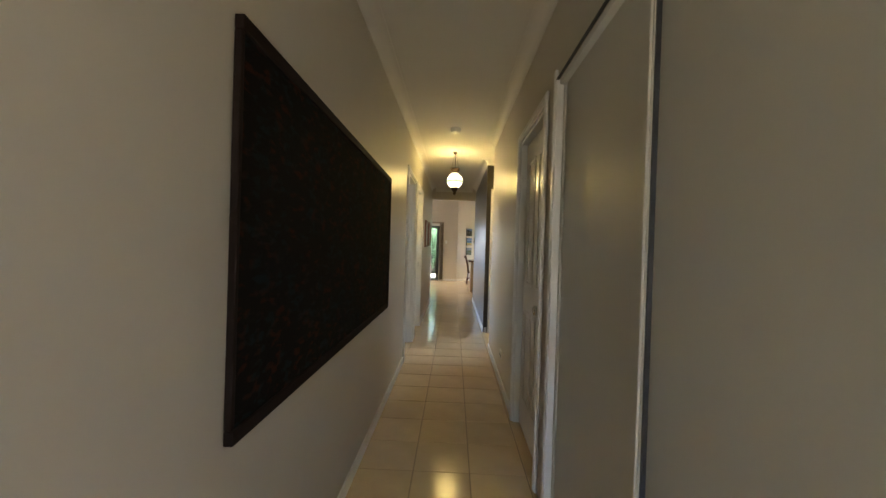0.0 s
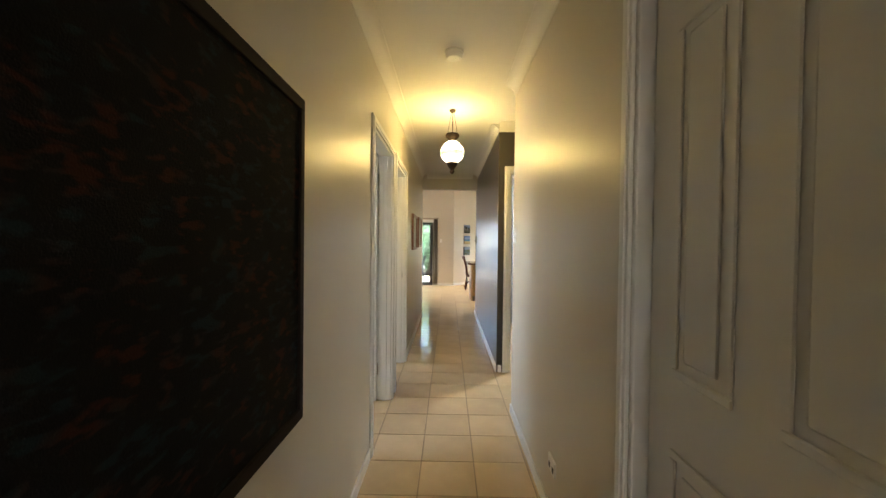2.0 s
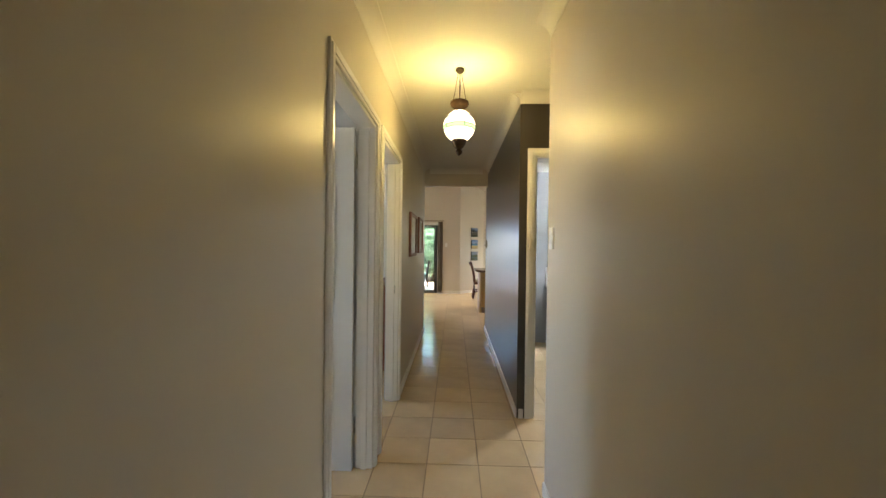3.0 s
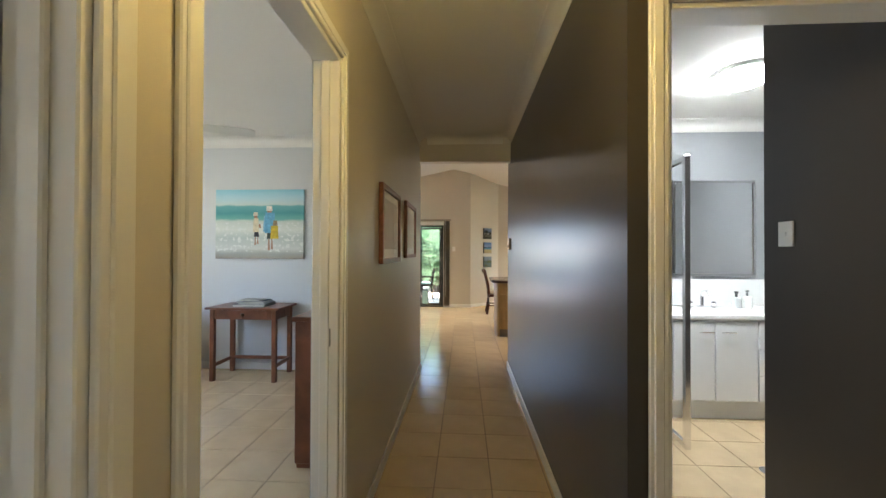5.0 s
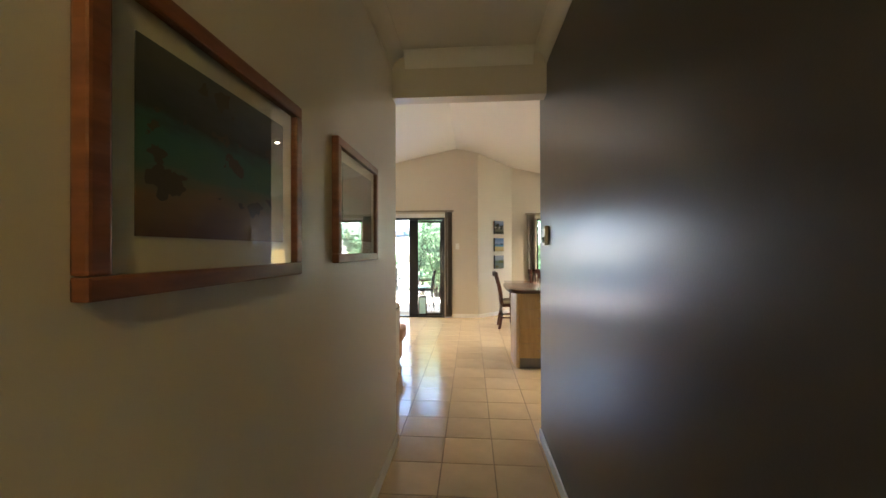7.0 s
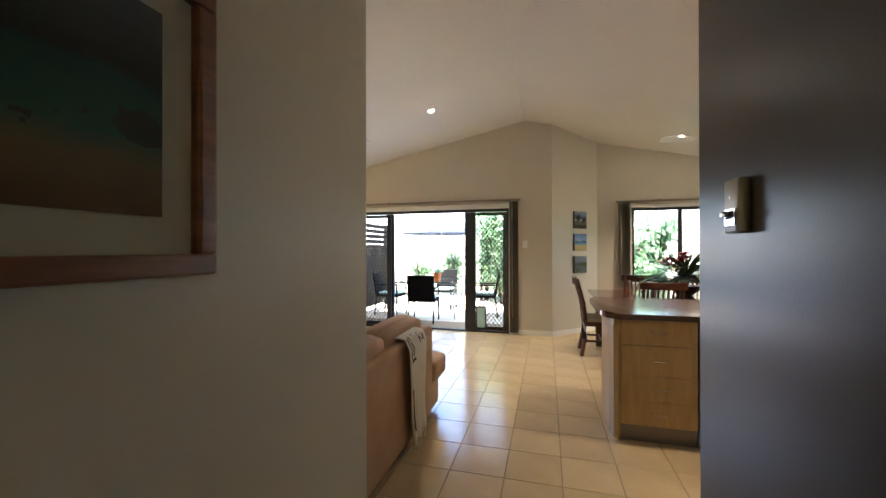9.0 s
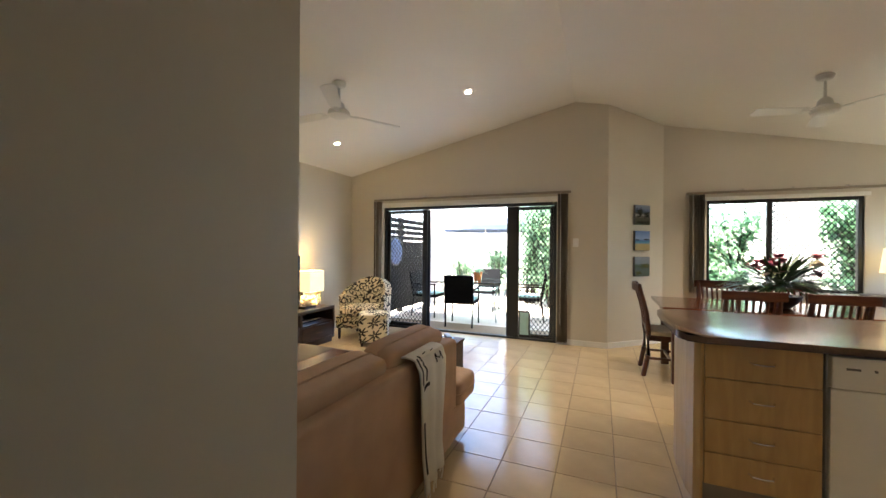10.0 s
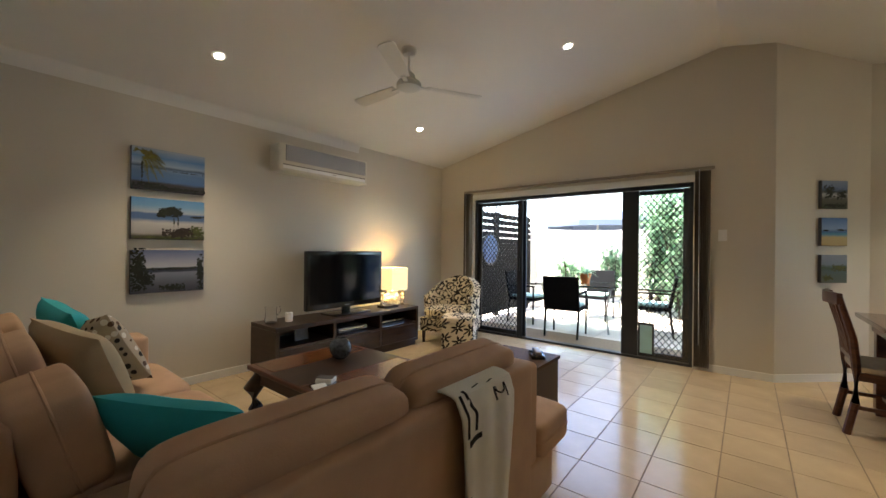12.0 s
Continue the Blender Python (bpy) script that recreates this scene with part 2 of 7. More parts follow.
wall_run("wall_living_left", "y", NY, FY + T, LX - T, LX, TOP, M_WALL)
wall_run("wall_living_far", "x", LX, CH0[0], FY, FY + T, TOP, M_WALL, [(*SD, 0, SDZ)])
structure("wall_chamfer", bm_prism(bmesh.new(), [CH0, CH1, (CH1[0], CH1[1] + T), (CH0[0], CH0[1] + T)], 0, TOP), M_WALL)
wall_run("wall_dining_far", "x", CH1[0], RX, DY, DY + T, TOP, M_WALL, [WN])
wall_run("wall_dining_right", "y", HYR - T, DY + T, RX, RX + T, TOP, M_WALL, [KW])
wall_run("wall_kitchen_near", "x", HR + T, RX, HYR - T, HYR, TOP, M_WALL)
wall_run("wall_bedroom_far", "x", BX - T, HL - T - 0.012, BY, NY - T - 0.003, HZ, M_BED)
wall_run("wall_bedroom_left", "y", -4.2, BY, BX - T, BX, HZ, M_BED, [BW, (-3.9, -2.9, 0.95, 2.05)])
wall_run("wall_bedroom_near", "x", BX - T, HL - T, -4.2 - T, -4.2, HZ, M_BED)
wall_run("wall_bedroom_partition", "x", BX, HL - T - 0.012, -2.60, -2.50, HZ, M_BED)
structure("wall_bedroom_inner", B(HL - T - 0.012, HL - T - 0.002, -1.62, BY, 0, HZ), M_BED)
wall_run("wall_bathroom_far", "x", HR + T, 3.4, BAY, BAY + T, HZ, M_BATHW)
wall_run("wall_bathroom_right", "y", REC[1] + T, -1.15, 1.66, 1.66 + T, HZ, M_FEATURE)
wall_run("wall_bathroom_side", "y", REC[1] + T, BAY + T, 3.4, 3.4 + T, HZ, M_BATHW)
structure("wall_bathroom_inner", B(HR + T + 0.002, HR + T + 0.01, REC[1] + T, BAY, 0, HZ), M_BATHW)
wall_run("wall_passage_end", "y", REC[0], REC[1], 2.9, 2.9 + T, TOP, M_WALL)
wall_run("wall_passage_near", "x", HR + T, 2.9, REC[0] - T, REC[0], TOP, M_WALL)
wall_run("wall_linen_back", "y", HY0 - T, REC[0] - T, 1.9, 1.9 + T, TOP, M_WALL)
wall_run("wall_linen_end", "x", HR + T, 1.9, HY0 - T, HY0, TOP, M_WALL)

# ceilings
structure("ceiling_hall", B(HL, HR, HY0, NY - T, HZ, HZ + 0.1), M_CEIL)
structure("ceiling_passage", B(HR, 2.9, REC[0], REC[1], HZ, HZ + 0.1), M_CEIL)
structure("ceiling_linen", B(HR + T, 1.9, HY0, REC[0] - T, HZ, HZ + 0.1), M_CEIL)
structure("ceiling_bedroom", B(BX - T, HL - T, -4.2, NY - T, HZ, HZ + 0.1), M_CEIL)
structure("ceiling_bathroom", B(HR + T, 3.4, REC[1] + T, BAY, BAZ, BAZ + 0.1), M_CEIL)
bm = bmesh.new()
for xa, xb in ((LX, RIDGE), (RIDGE, RX)):
    pts = [(xa, slope_z(xa)), (xb, slope_z(xb)), (xb, slope_z(xb) + 0.12), (xa, slope_z(xa) + 0.12)]
    fr = [bm.verts.new((x, NY, z)) for x, z in pts]
    bk = [bm.verts.new((x, DY + T, z)) for x, z in pts]
    bm.faces.new(fr)
    bm.faces.new(bk[::-1])
    for k in range(4):
        j = (k + 1) % 4
        bm.faces.new((fr[k], bk[k], bk[j], fr[j]))
structure("ceiling_living", bm, M_CEIL)


def cove(name, along, a0, a1, b, z, side, size=0.085, mat=None):
    """A plaster cove cornice along "x" or "y" in the corner of a wall at b and a ceiling at z; side points into the room."""
    e, q = 0.004, size - 0.006
    prof = [(0, 0), (0, -size), (e, -size)] + [(e + q * (1 - math.cos(k * math.pi / 16)), -size + 0.002 + q * math.sin(k * math.pi / 16)) for k in range(9)] + [(size, 0)]
    bm = bmesh.new()
    ends = []
    for a in (a0, a1):
        ends.append([bm.verts.new((a, b + side * u, z + w) if along == "x" else (b + side * u, a, z + w)) for u, w in prof])
    n = len(prof)
    bm.faces.new(ends[0])
    bm.faces.new(ends[1][::-1])
    for k in range(n):
        j = (k + 1) % n
        bm.faces.new((ends[0][k], ends[1][k], ends[1][j], ends[0][j]))
    return structure(name, bm, mat or M_CEIL, smooth=True)


C = 0.085
cove("cornice_1", "y", HY0, NY - T, HL, HZ, 1)
cove("cornice_2", "y", HY0, REC[0], HR, HZ, -1)
cove("cornice_3", "y", REC[1], NY - T, HR, HZ, -1)
cove("cornice_4", "x", HL + C, HR - C, NY - T, HZ, -1)
cove("cornice_5", "x", HR, 2.9, REC[1], HZ, -1)
cove("cornice_6", "x", BX, HL - T - 0.012, BY, HZ, -1, 0.1)
cove("cornice_7", "y", -2.5, BY - 0.1, BX, HZ, 1, 0.1)
cove("cornice_8", "x", HR + T, 3.4, BAY, BAZ, -1, 0.1)
cove("cornice_9", "y", NY, 4.42, LX, slope_z(LX) + 0.05, 1, 0.14)

# skirting boards
SK = 0.075


def skirt(name, along, a0, a1, b, side, mat=None, h=SK):
    lo, hi = sorted((b, b + side * 0.012))
    bm = bmesh.new()
    if along == "x":
        bm_box(bm, a0, a1, lo, hi, 0, h, bevel=0.003)
    else:
        bm_box(bm, lo, hi, a0, a1, 0, h, bevel=0.003)
    return structure(name, bm, mat or M_TRIM)


ARC = 0.065
runs = [("y", HY0, D1[0] - ARC, HL, 1), ("y", D2[1] + ARC, NY, HL, 1), ("y", RD[1] + ARC, REC[0], HR, -1), ("y", REC[1], HYR, HR, -1),
        ("x", HR + 0.013, BD[0] - ARC, REC[1], -1), ("x", BD[1] + ARC, 2.9, REC[1], -1), ("x", LX, HL - 0.002, NY, 1), ("y", NY + 0.013, FY, LX, 1),
        ("x", LX + 0.013, SD[0] - 0.02, FY, -1), ("x", SD[1] + 0.02, CH0[0], FY, -1), ("x", CH1[0], RX, DY, -1),
        ("x", BX, HL - T - 0.013, BY, -1), ("y", -2.5, BY - 0.013, BX, 1), ("y", D2[1] + ARC, BY - 0.013, HL - T - 0.012, -1)]
for k, r in enumerate(runs):
    skirt("baseboard_%d" % (k + 1), *r)
skirt("baseboard_tile", "y", REC[1] + T, -1.15, 1.66, -1, M_TILE, 0.11)
ch_way = Vector((CH1[0] - CH0[0], CH1[1] - CH0[1], 0)).normalized()
nrm = Vector((ch_way.y, -ch_way.x, 0)) * 0.012
cha, chb = Vector((*CH0, 0)), Vector((*CH1, 0))
structure("baseboard_chamfer", bm_prism(bmesh.new(), [tuple(v.xy) for v in (cha + nrm, chb + nrm, chb, cha)], 0, SK), M_TRIM)
structure("baseboard_hall_end", B(HL - 0.012, HL, NY - T, NY + 0.012, 0, SK), M_TRIM)

# floor bed under the tiles
structure("floor", B(LX - 0.3, RX + 0.2, HY0 - 0.2, DY + T, -0.10, -0.003), M_GROUT)


def doorcase(name, along, a0, a1, b0, b1, zt, faces=(1, 1), stop=0.5):
    """Lining, stops and architraves of a doorway in a wall that is thick from b0 to b1."""
    root = thing(name, "white gloss painted timber door frame with moulded architrave", "door frame", kind="structure")

    def box(nm, p, q, u, v, z0, z1, bev=0.003):
        bm = bmesh.new()
        if along == "y":
            bm_box(bm, min(u, v), max(u, v), p, q, z0, z1, bevel=bev)
        else:
            bm_box(bm, p, q, min(u, v), max(u, v), z0, z1, bevel=bev)
        return part(nm, bm, M_TRIM, root)

    j = 0.022
    box("jamb", a0, a0 + j, b0 + 0.001, b1 - 0.001, 0, zt)
    box("jamb", a1 - j, a1, b0 + 0.001, b1 - 0.001, 0, zt)
    box("head", a0 + j, a1 - j, b0 + 0.001, b1 - 0.001, zt - j, zt)
    m = b0 + (b1 - b0) * stop
    for p, q in ((a0 + j, a0 + j + 0.012), (a1 - j - 0.012, a1 - j)):
        box("door_stop", p, q, m - 0.018, m + 0.018, 0, zt - j)
    for side, b, on in ((-1, b0, faces[0]), (1, b1, faces[1])):
        if not on:
            continue
        for w0, w1, th in ((0.006, ARC, 0.014), (0.022, ARC - 0.012, 0.019)):
            box("architrave", a0 - w1 + 0.012, a0 - w0 + 0.012, b, b + side * th, 0, zt + w1 - 0.012)
            box("architrave", a1 + w0 - 0.012, a1 + w1 - 0.012, b, b + side * th, 0, zt + w1 - 0.012)
            box("architrave", a0 - w0 + 0.012, a1 + w0 - 0.012, b, b + side * th, zt + w0 - 0.012, zt + w1 - 0.012)
    return root


doorcase("door_frame_1", "y", *D1, HL - T, HL, DZL)
doorcase("door_frame_2", "y", *D2, HL - T, HL, DZL, faces=(0, 1))
doorcase("door_frame_3", "y", *RD, HR, HR + T, DZ, faces=(1, 0), stop=0.75)
doorcase("door_frame_4", "x", *BD, REC[1], REC[1] + T, DZL, faces=(1, 0))


def panel_door(name, label, w, hgt, at, rz, knob_side=1, hinges=True):
    """A moulded four-panel door leaf, hinged at its left edge, seen on both faces."""
    root = thing(name, label, "door", at, rz)
    t = 0.036
    body = part("door_leaf", B(0, w, 0, t, 0.006, hgt, bevel=0.002), M_TRIM, root)
    st = 0.11
    pw = (w - 3 * st) / 2
    for c in range(2):
        x0 = st + c * (pw + st)
        for z0, z1 in ((0.22, 0.86), (1.04, hgt - 0.14)):
            for y, s in ((0, -1), (t, 1)):
                bm = bmesh.new()
                for (u0, u1, v0, v1) in ((x0, x0 + pw, z0, z0 + 0.022), (x0, x0 + pw, z1 - 0.022, z1), (x0, x0 + 0.022, z0 + 0.022, z1 - 0.022), (x0 + pw - 0.022, x0 + pw, z0 + 0.022, z1 - 0.022)):
                    bm_box(bm, u0, u1, min(y, y + s * 0.007), max(y, y + s * 0.007), v0, v1, bevel=0.003)
                part("panel_moulding", bm, M_TRIM, body)
                part("panel", B(x0 + 0.045, x0 + pw - 0.045, min(y, y + s * 0.005), max(y, y + s * 0.005), z0 + 0.045, z1 - 0.045, bevel=0.004), M_TRIM, body)
    if hinges:
        for z in (0.22, hgt - 0.24):
            part("hinge", bm_cyl(bmesh.new(), (-0.004, -0.004, z), (-0.004, -0.004, z + 0.1), 0.007, n=10), M_CHROME, root, "steel butt hinge")
    if knob_side:
        for y, s in ((0, -1), (t, 1)):
            bm = bmesh.new()
            bm_lathe(bm, [(0.028, 0), (0.028, 0.006), (0.012, 0.009), (0.011, 0.03), (0.024, 0.038), (0.029, 0.05), (0.026, 0.062), (0.012, 0.067)], 20)
            bmesh.ops.transform(bm, matrix=pose(w - 0.065, y, 0.95, 90 * s * -1, 0, 0) if s > 0 else pose(w - 0.065, y, 0.95, 90, 0, 0), verts=bm.verts)
            part("door_knob", bm, M_CHROME, root, "round polished chrome knob", smooth=True)
    return root


panel_door("open_door", "open white four-panel door on steel hinges", 0.815, DZL - 0.03, (HL - T - 0.01, D1[1] - 0.028, 0), 180)
panel_door("closed_door", "closed white four-panel door with chrome knob", 0.735, DZ - 0.03, (HR + 0.045, RD[1] - 0.025, 0), -90, hinges=False)

strike = thing("strike_plate", "brushed steel door strike plate on white jamb", "strike plate", (HL - 0.045, D2[1] - 0.022, 0.99))
part("plate", B(-0.014, 0.014, -0.0025, 0, -0.036, 0.036, bevel=0.0008), M_CHROME, strike)
# no hole is cut; a dark patch gives its shade
part("latch_hole_shade", B(-0.005, 0.006, -0.0032, -0.0026, -0.012, 0.012), M_DARKGAP, strike, "dark patch coloured as shade in latch hole")

# ---- hall things ----
M_DARKWOOD = wood("dark_stained_wood", (0.018, 0.009, 0.005), (0.05, 0.024, 0.013), 0.35)
M_REDWOOD = wood("red_brown_timber", (0.055, 0.016, 0.009), (0.125, 0.04, 0.018), 0.3, coat=0.3)
M_FRAMEWOOD = wood("picture_frame_wood", (0.13, 0.042, 0.018), (0.24, 0.09, 0.04), 0.4)
M_BRONZE = material("aged_bronze", (0.09, 0.055, 0.03), 0.45, metal=0.7, vary=0.3, scale=40)
M_MAT = material("picture_mount_card", (0.66, 0.63, 0.54), 0.85, vary=0.02)
M_GLASS = glass("clear_glass")


def woven(name):
    """Dark woven textile with faint rust and teal motifs."""
    m = material(name, (0.02, 0.017, 0.015), 0.92, vary=0.2, scale=25, bump=0.5, bump_scale=300)
    nt = m.node_tree
    b = nt.nodes["Principled BSDF"]
    b.inputs["Specular IOR Level"].default_value = 0.1
    tc = nt.nodes.new("ShaderNodeTexCoord")
    spots = nt.nodes.new("ShaderNodeTexNoise")
    spots.inputs["Scale"].default_value = 34
    spots.inputs["Detail"].default_value = 2.5
    spots.inputs["Distortion"].default_value = 0.2
    rows = nt.nodes.new("ShaderNodeMapping")
    rows.inputs["Scale"].default_value = (1.0, 0.6, 1.5)
    nt.links.new(tc.outputs["Object"], rows.inputs["Vector"])
    nt.links.new(rows.outputs["Vector"], spots.inputs["Vector"])
    big = nt.nodes.new("ShaderNodeTexNoise")
    big.inputs["Scale"].default_value = 9
    nt.links.new(tc.outputs["Object"], big.inputs["Vector"])
    hue = nt.nodes.new("ShaderNodeValToRGB")
    hue.color_ramp.elements[0].color = (0.010, 0.017, 0.020, 1)
    hue.color_ramp.elements[0].position = 0.44
    hue.color_ramp.elements[1].color = (0.036, 0.011, 0.006, 1)
    hue.color_ramp.elements[1].position = 0.56
    nt.links.new(big.outputs["Fac"], hue.inputs["Fac"])
    mx = nt.nodes.new("ShaderNodeMix")
    mx.data_type = "RGBA"
    th = nt.nodes.new("ShaderNodeMapRange")
    th.inputs["From Min"].default_value, th.inputs["From Max"].default_value = 0.52, 0.62
    nt.links.new(spots.outputs["Fac"], th.inputs["Value"])
    nt.links.new(th.outputs["Result"], mx.inputs["Factor"])
    mx.inputs["A"].default_value = (0.008, 0.007, 0.0065, 1)
    nt.links.new(hue.outputs["Color"], mx.inputs["B"])
    nt.links.new(mx.outputs["Result"], b.inputs["Base Color"])
    return m


hanging = thing("wall_hanging", "large dark woven textile in dark timber frame on hall wall", "wall hanging", (HL, -5.775, 1.31))
hanging.matrix_basis = pose(HL, -5.775, 1.316, -0.45, 0, 0)
W2, H2 = 1.055, 0.505
M_HANGRAIL = material("dark_brown_stained_rail", (0.016, 0.009, 0.007), 0.8, vary=0.25, scale=18, spec=0.2)
part("textile", B(0.004, 0.018, -W2 + 0.012, W2 - 0.028, -H2 + 0.034, H2 - 0.034), woven("woven_textile"), hanging, "dark woven cloth with rust motifs")
for nm, a in (("top_rail", (0.002, 0.026, -W2, W2, H2 - 0.036, H2)), ("bottom_rail", (0.002, 0.026, -W2, W2, -H2, -H2 + 0.036)), ("side_rail", (0.002, 0.022, -W2, -W2 + 0.014, -H2 + 0.036, H2 - 0.036)), ("side_rail", (0.002, 0.026, W2 - 0.03, W2, -H2 + 0.036, H2 - 0.036))):
    part(nm, B(*a, bevel=0.004, segs=2), M_HANGRAIL, hanging, "dark timber frame rail")

# robe: two tall sliding doors in white frames
robe = thing("sliding_robe", "beige laminate sliding cupboard doors in white metal frame", "cupboard")
part("head_track", B(HR + 0.002, HR + 0.10, ROBE[0], ROBE[1], 2.085, 2.105), M_TRIM, robe)
part("side_trim", B(HR - 0.012, HR + 0.10, ROBE[1] - 0.004, ROBE[1] + 0.012, 0, 2.117, bevel=0.003), M_TRIM, robe)
part("side_trim", B(HR - 0.016, HR, ROBE[1] + 0.012, ROBE[1] + 0.045, 0, 2.165, bevel=0.004), M_TRIM, robe)
# shadow line under the opening's head, made as a dark strip
part("head_shade_line", B(HR - 0.012, HR, ROBE[0], ROBE[1] + 0.01, 2.106, 2.118, bevel=0.003), M_DARKGAP, robe, "dark strip coloured as the shadow line over doors")
for y0, y1, x in ((-6.682, -5.872, HR + 0.03), (-8.3, -6.64, HR + 0.053)):
    door = part("sliding_door", B(x, x + 0.018, y0, y1, 0.012, 2.084, bevel=0.002), M_ROBE, robe, "tall beige laminate sliding door")
    part("edge_stile", B(x - 0.010, x - 0.0005, y0, y0 + 0.03, 0.012, 2.084, bevel=0.004), M_ROBE, door, "beige metal edge stile")
    part("edge_stile", B(x - 0.010, x - 0.0005, y1 - 0.03, y1, 0.012, 2.084, bevel=0.004), M_ROBE, door, "beige metal edge stile")
# dark strip gives the shade of the gap where the doors overlap
part("gap_shade_strip", B(HR + 0.032, HR + 0.044, -6.690, -6.6825, 0.012, 2.084), M_DARKGAP, robe, "dark strip coloured as the shaded gap between doors")
part("floor_track", B(HR + 0.02, HR + 0.10, ROBE[0], ROBE[1], 0.0005, 0.008), M_CHROME, robe)


def switch_plate(at, rz, w=0.072, h=0.116, keys=2, label="white plastic light switch plate on wall"):
    """Wall plate on a face that looks along -y before turning."""
    r = thing("light_switch", label, "light switch", at, rz)
    part("plate", B(-w / 2, w / 2, -0.009, 0, -h / 2, h / 2, bevel=0.003, segs=2), M_WHITEP, r)
    for k in range(keys):
        z = (k - (keys - 1) / 2) * 0.034
        part("rocker", B(-0.009, 0.009, -0.0135, -0.009, z - 0.011, z + 0.011, bevel=0.002), M_WHITEP, r)
    return r


switch_plate((HR, -2.966, 1.425), -90, keys=2)
M_SWMETAL = material("brushed_bronze_metal", (0.30, 0.26, 0.20), 0.36, metal=0.85, vary=0.05, scale=30)
fsw = thing("fan_control", "bronze metal wall switch with chrome toggle on taupe wall", "light switch", (HR, 1.063, 1.42), -90)
part("body", B(-0.036, 0.036, -0.026, 0, -0.062, 0.062, bevel=0.006, segs=3), M_SWMETAL, fsw, smooth=True)
part("toggle_frame", B(-0.026, 0.026, -0.0295, -0.0262, -0.046, -0.006, bevel=0.0015), M_CHROME, fsw, "chrome toggle frame")
# raised dark plate coloured as the shade of a recess round the toggle
part("toggle_recess_shade", B(-0.018, 0.018, -0.0302, -0.0297, -0.030, -0.011), M_DARKGAP, fsw)
part("toggle", B(-0.010, 0.010, -0.046, -0.0303, -0.026, -0.012, bevel=0.004, segs=2), M_CHROME, fsw, "chrome toggle", smooth=True)
part("label_strip", B(-0.024, 0.024, -0.0275, -0.0262, -0.058, -0.048), M_WHITEP, fsw, "pale lower strip")
part("screw", bm_cyl(bmesh.new(), (0, -0.028, 0.020), (0, -0.026, 0.020), 0.004, n=10), M_CHROME, fsw)
switch_plate((1.66, -1.285, 1.42), -90, w=0.08, keys=1)
switch_plate((-0.083, FY, 1.41), 0)
outlet = thing("power_outlet", "white double power outlet above skirting", "power outlet", (HR, -4.09, 0.29), -90)
part("plate", B(-0.058, 0.058, -0.01, 0, -0.036, 0.036, bevel=0.003, segs=2), M_WHITEP, outlet)
for s in (-0.028, 0.028):
    part("socket", B(s - 0.012, s + 0.012, -0.012, -0.01, -0.022, 0.004, bevel=0.001), M_DARKGAP, outlet)
    part("rocker", B(s - 0.007, s + 0.007, -0.014, -0.01, 0.010, 0.024, bevel=0.001), M_WHITEP, outlet)

alarm = thing("smoke_alarm", "round white smoke alarm on hall ceiling", "smoke alarm", (0.18, -3.42, HZ))
part("base", bm_lathe(bmesh.new(), [(0.062, 0), (0.062, -0.012), (0.058, -0.014)], 28), M_WHITEP, alarm, smooth=True)
part("cover", bm_lathe(bmesh.new(), [(0.056, -0.014), (0.054, -0.035), (0.046, -0.045), (0.0, -0.047)], 28), M_WHITEP, alarm, smooth=True)
part("test_button", bm_lathe(bmesh.new(), [(0.014, -0.046), (0.013, -0.052), (0, -0.053)], 16, (0.018, 0, 0)), M_WHITEP, alarm, smooth=True)

# pendant lamp
pend = thing("pendant_lamp", "lit leaded glass globe pendant in bronze on chains", "pendant lamp", (0.182, -2.335, HZ))
part("ceiling_rose", bm_lathe(bmesh.new(), [(0.028, 0), (0.032, -0.012), (0.02, -0.026), (0.006, -0.034)], 20), M_BRONZE, pend, smooth=True)
for k in range(3):
    a = 2 * math.pi * k / 3 + 0.5
    part("chain", bm_tube(bmesh.new(), [(0.012 * math.cos(a), 0.012 * math.sin(a), -0.02), (0.055 * math.cos(a), 0.055 * math.sin(a), -0.228)], 0.002, 6), M_BRONZE, pend)
part("flex", bm_tube(bmesh.new(), [(0, 0, -0.03), (0.004, 0, -0.12), (0, 0, -0.232)], 0.0026, 6), M_DARKGAP, pend)
part("gallery", bm_lathe(bmesh.new(), [(0.03, -0.236), (0.058, -0.226), (0.064, -0.232), (0.065, -0.246), (0.058, -0.262), (0.04, -0.276), (0.036, -0.288), (0.044, -0.299)], 28), M_BRONZE, pend, "spun bronze gallery", smooth=True)
M_LAMPGLASS = glow("lit_opal_glass", (1.0, 0.84, 0.46), 0.30)
M_LAMPGREEN = glow("lit_green_glass", (0.42, 0.80, 0.30), 0.12)
NF = 10
PANES = [(0.044, -0.297), (0.074, -0.318), (0.097, -0.345), (0.108, -0.375), (0.112, -0.400), (0.107, -0.424), (0.092, -0.458), (0.070, -0.484), (0.050, -0.498)]


def pane_ring(a, b, name, mat, label):
    """One course of flat lead-set panes between two rows of the profile."""
    bm = bmesh.new()
    bm_lathe(bm, PANES[a:b + 1], NF)
    ob = part(name, bm, mat, pend, label)
    ob.visible_shadow = False


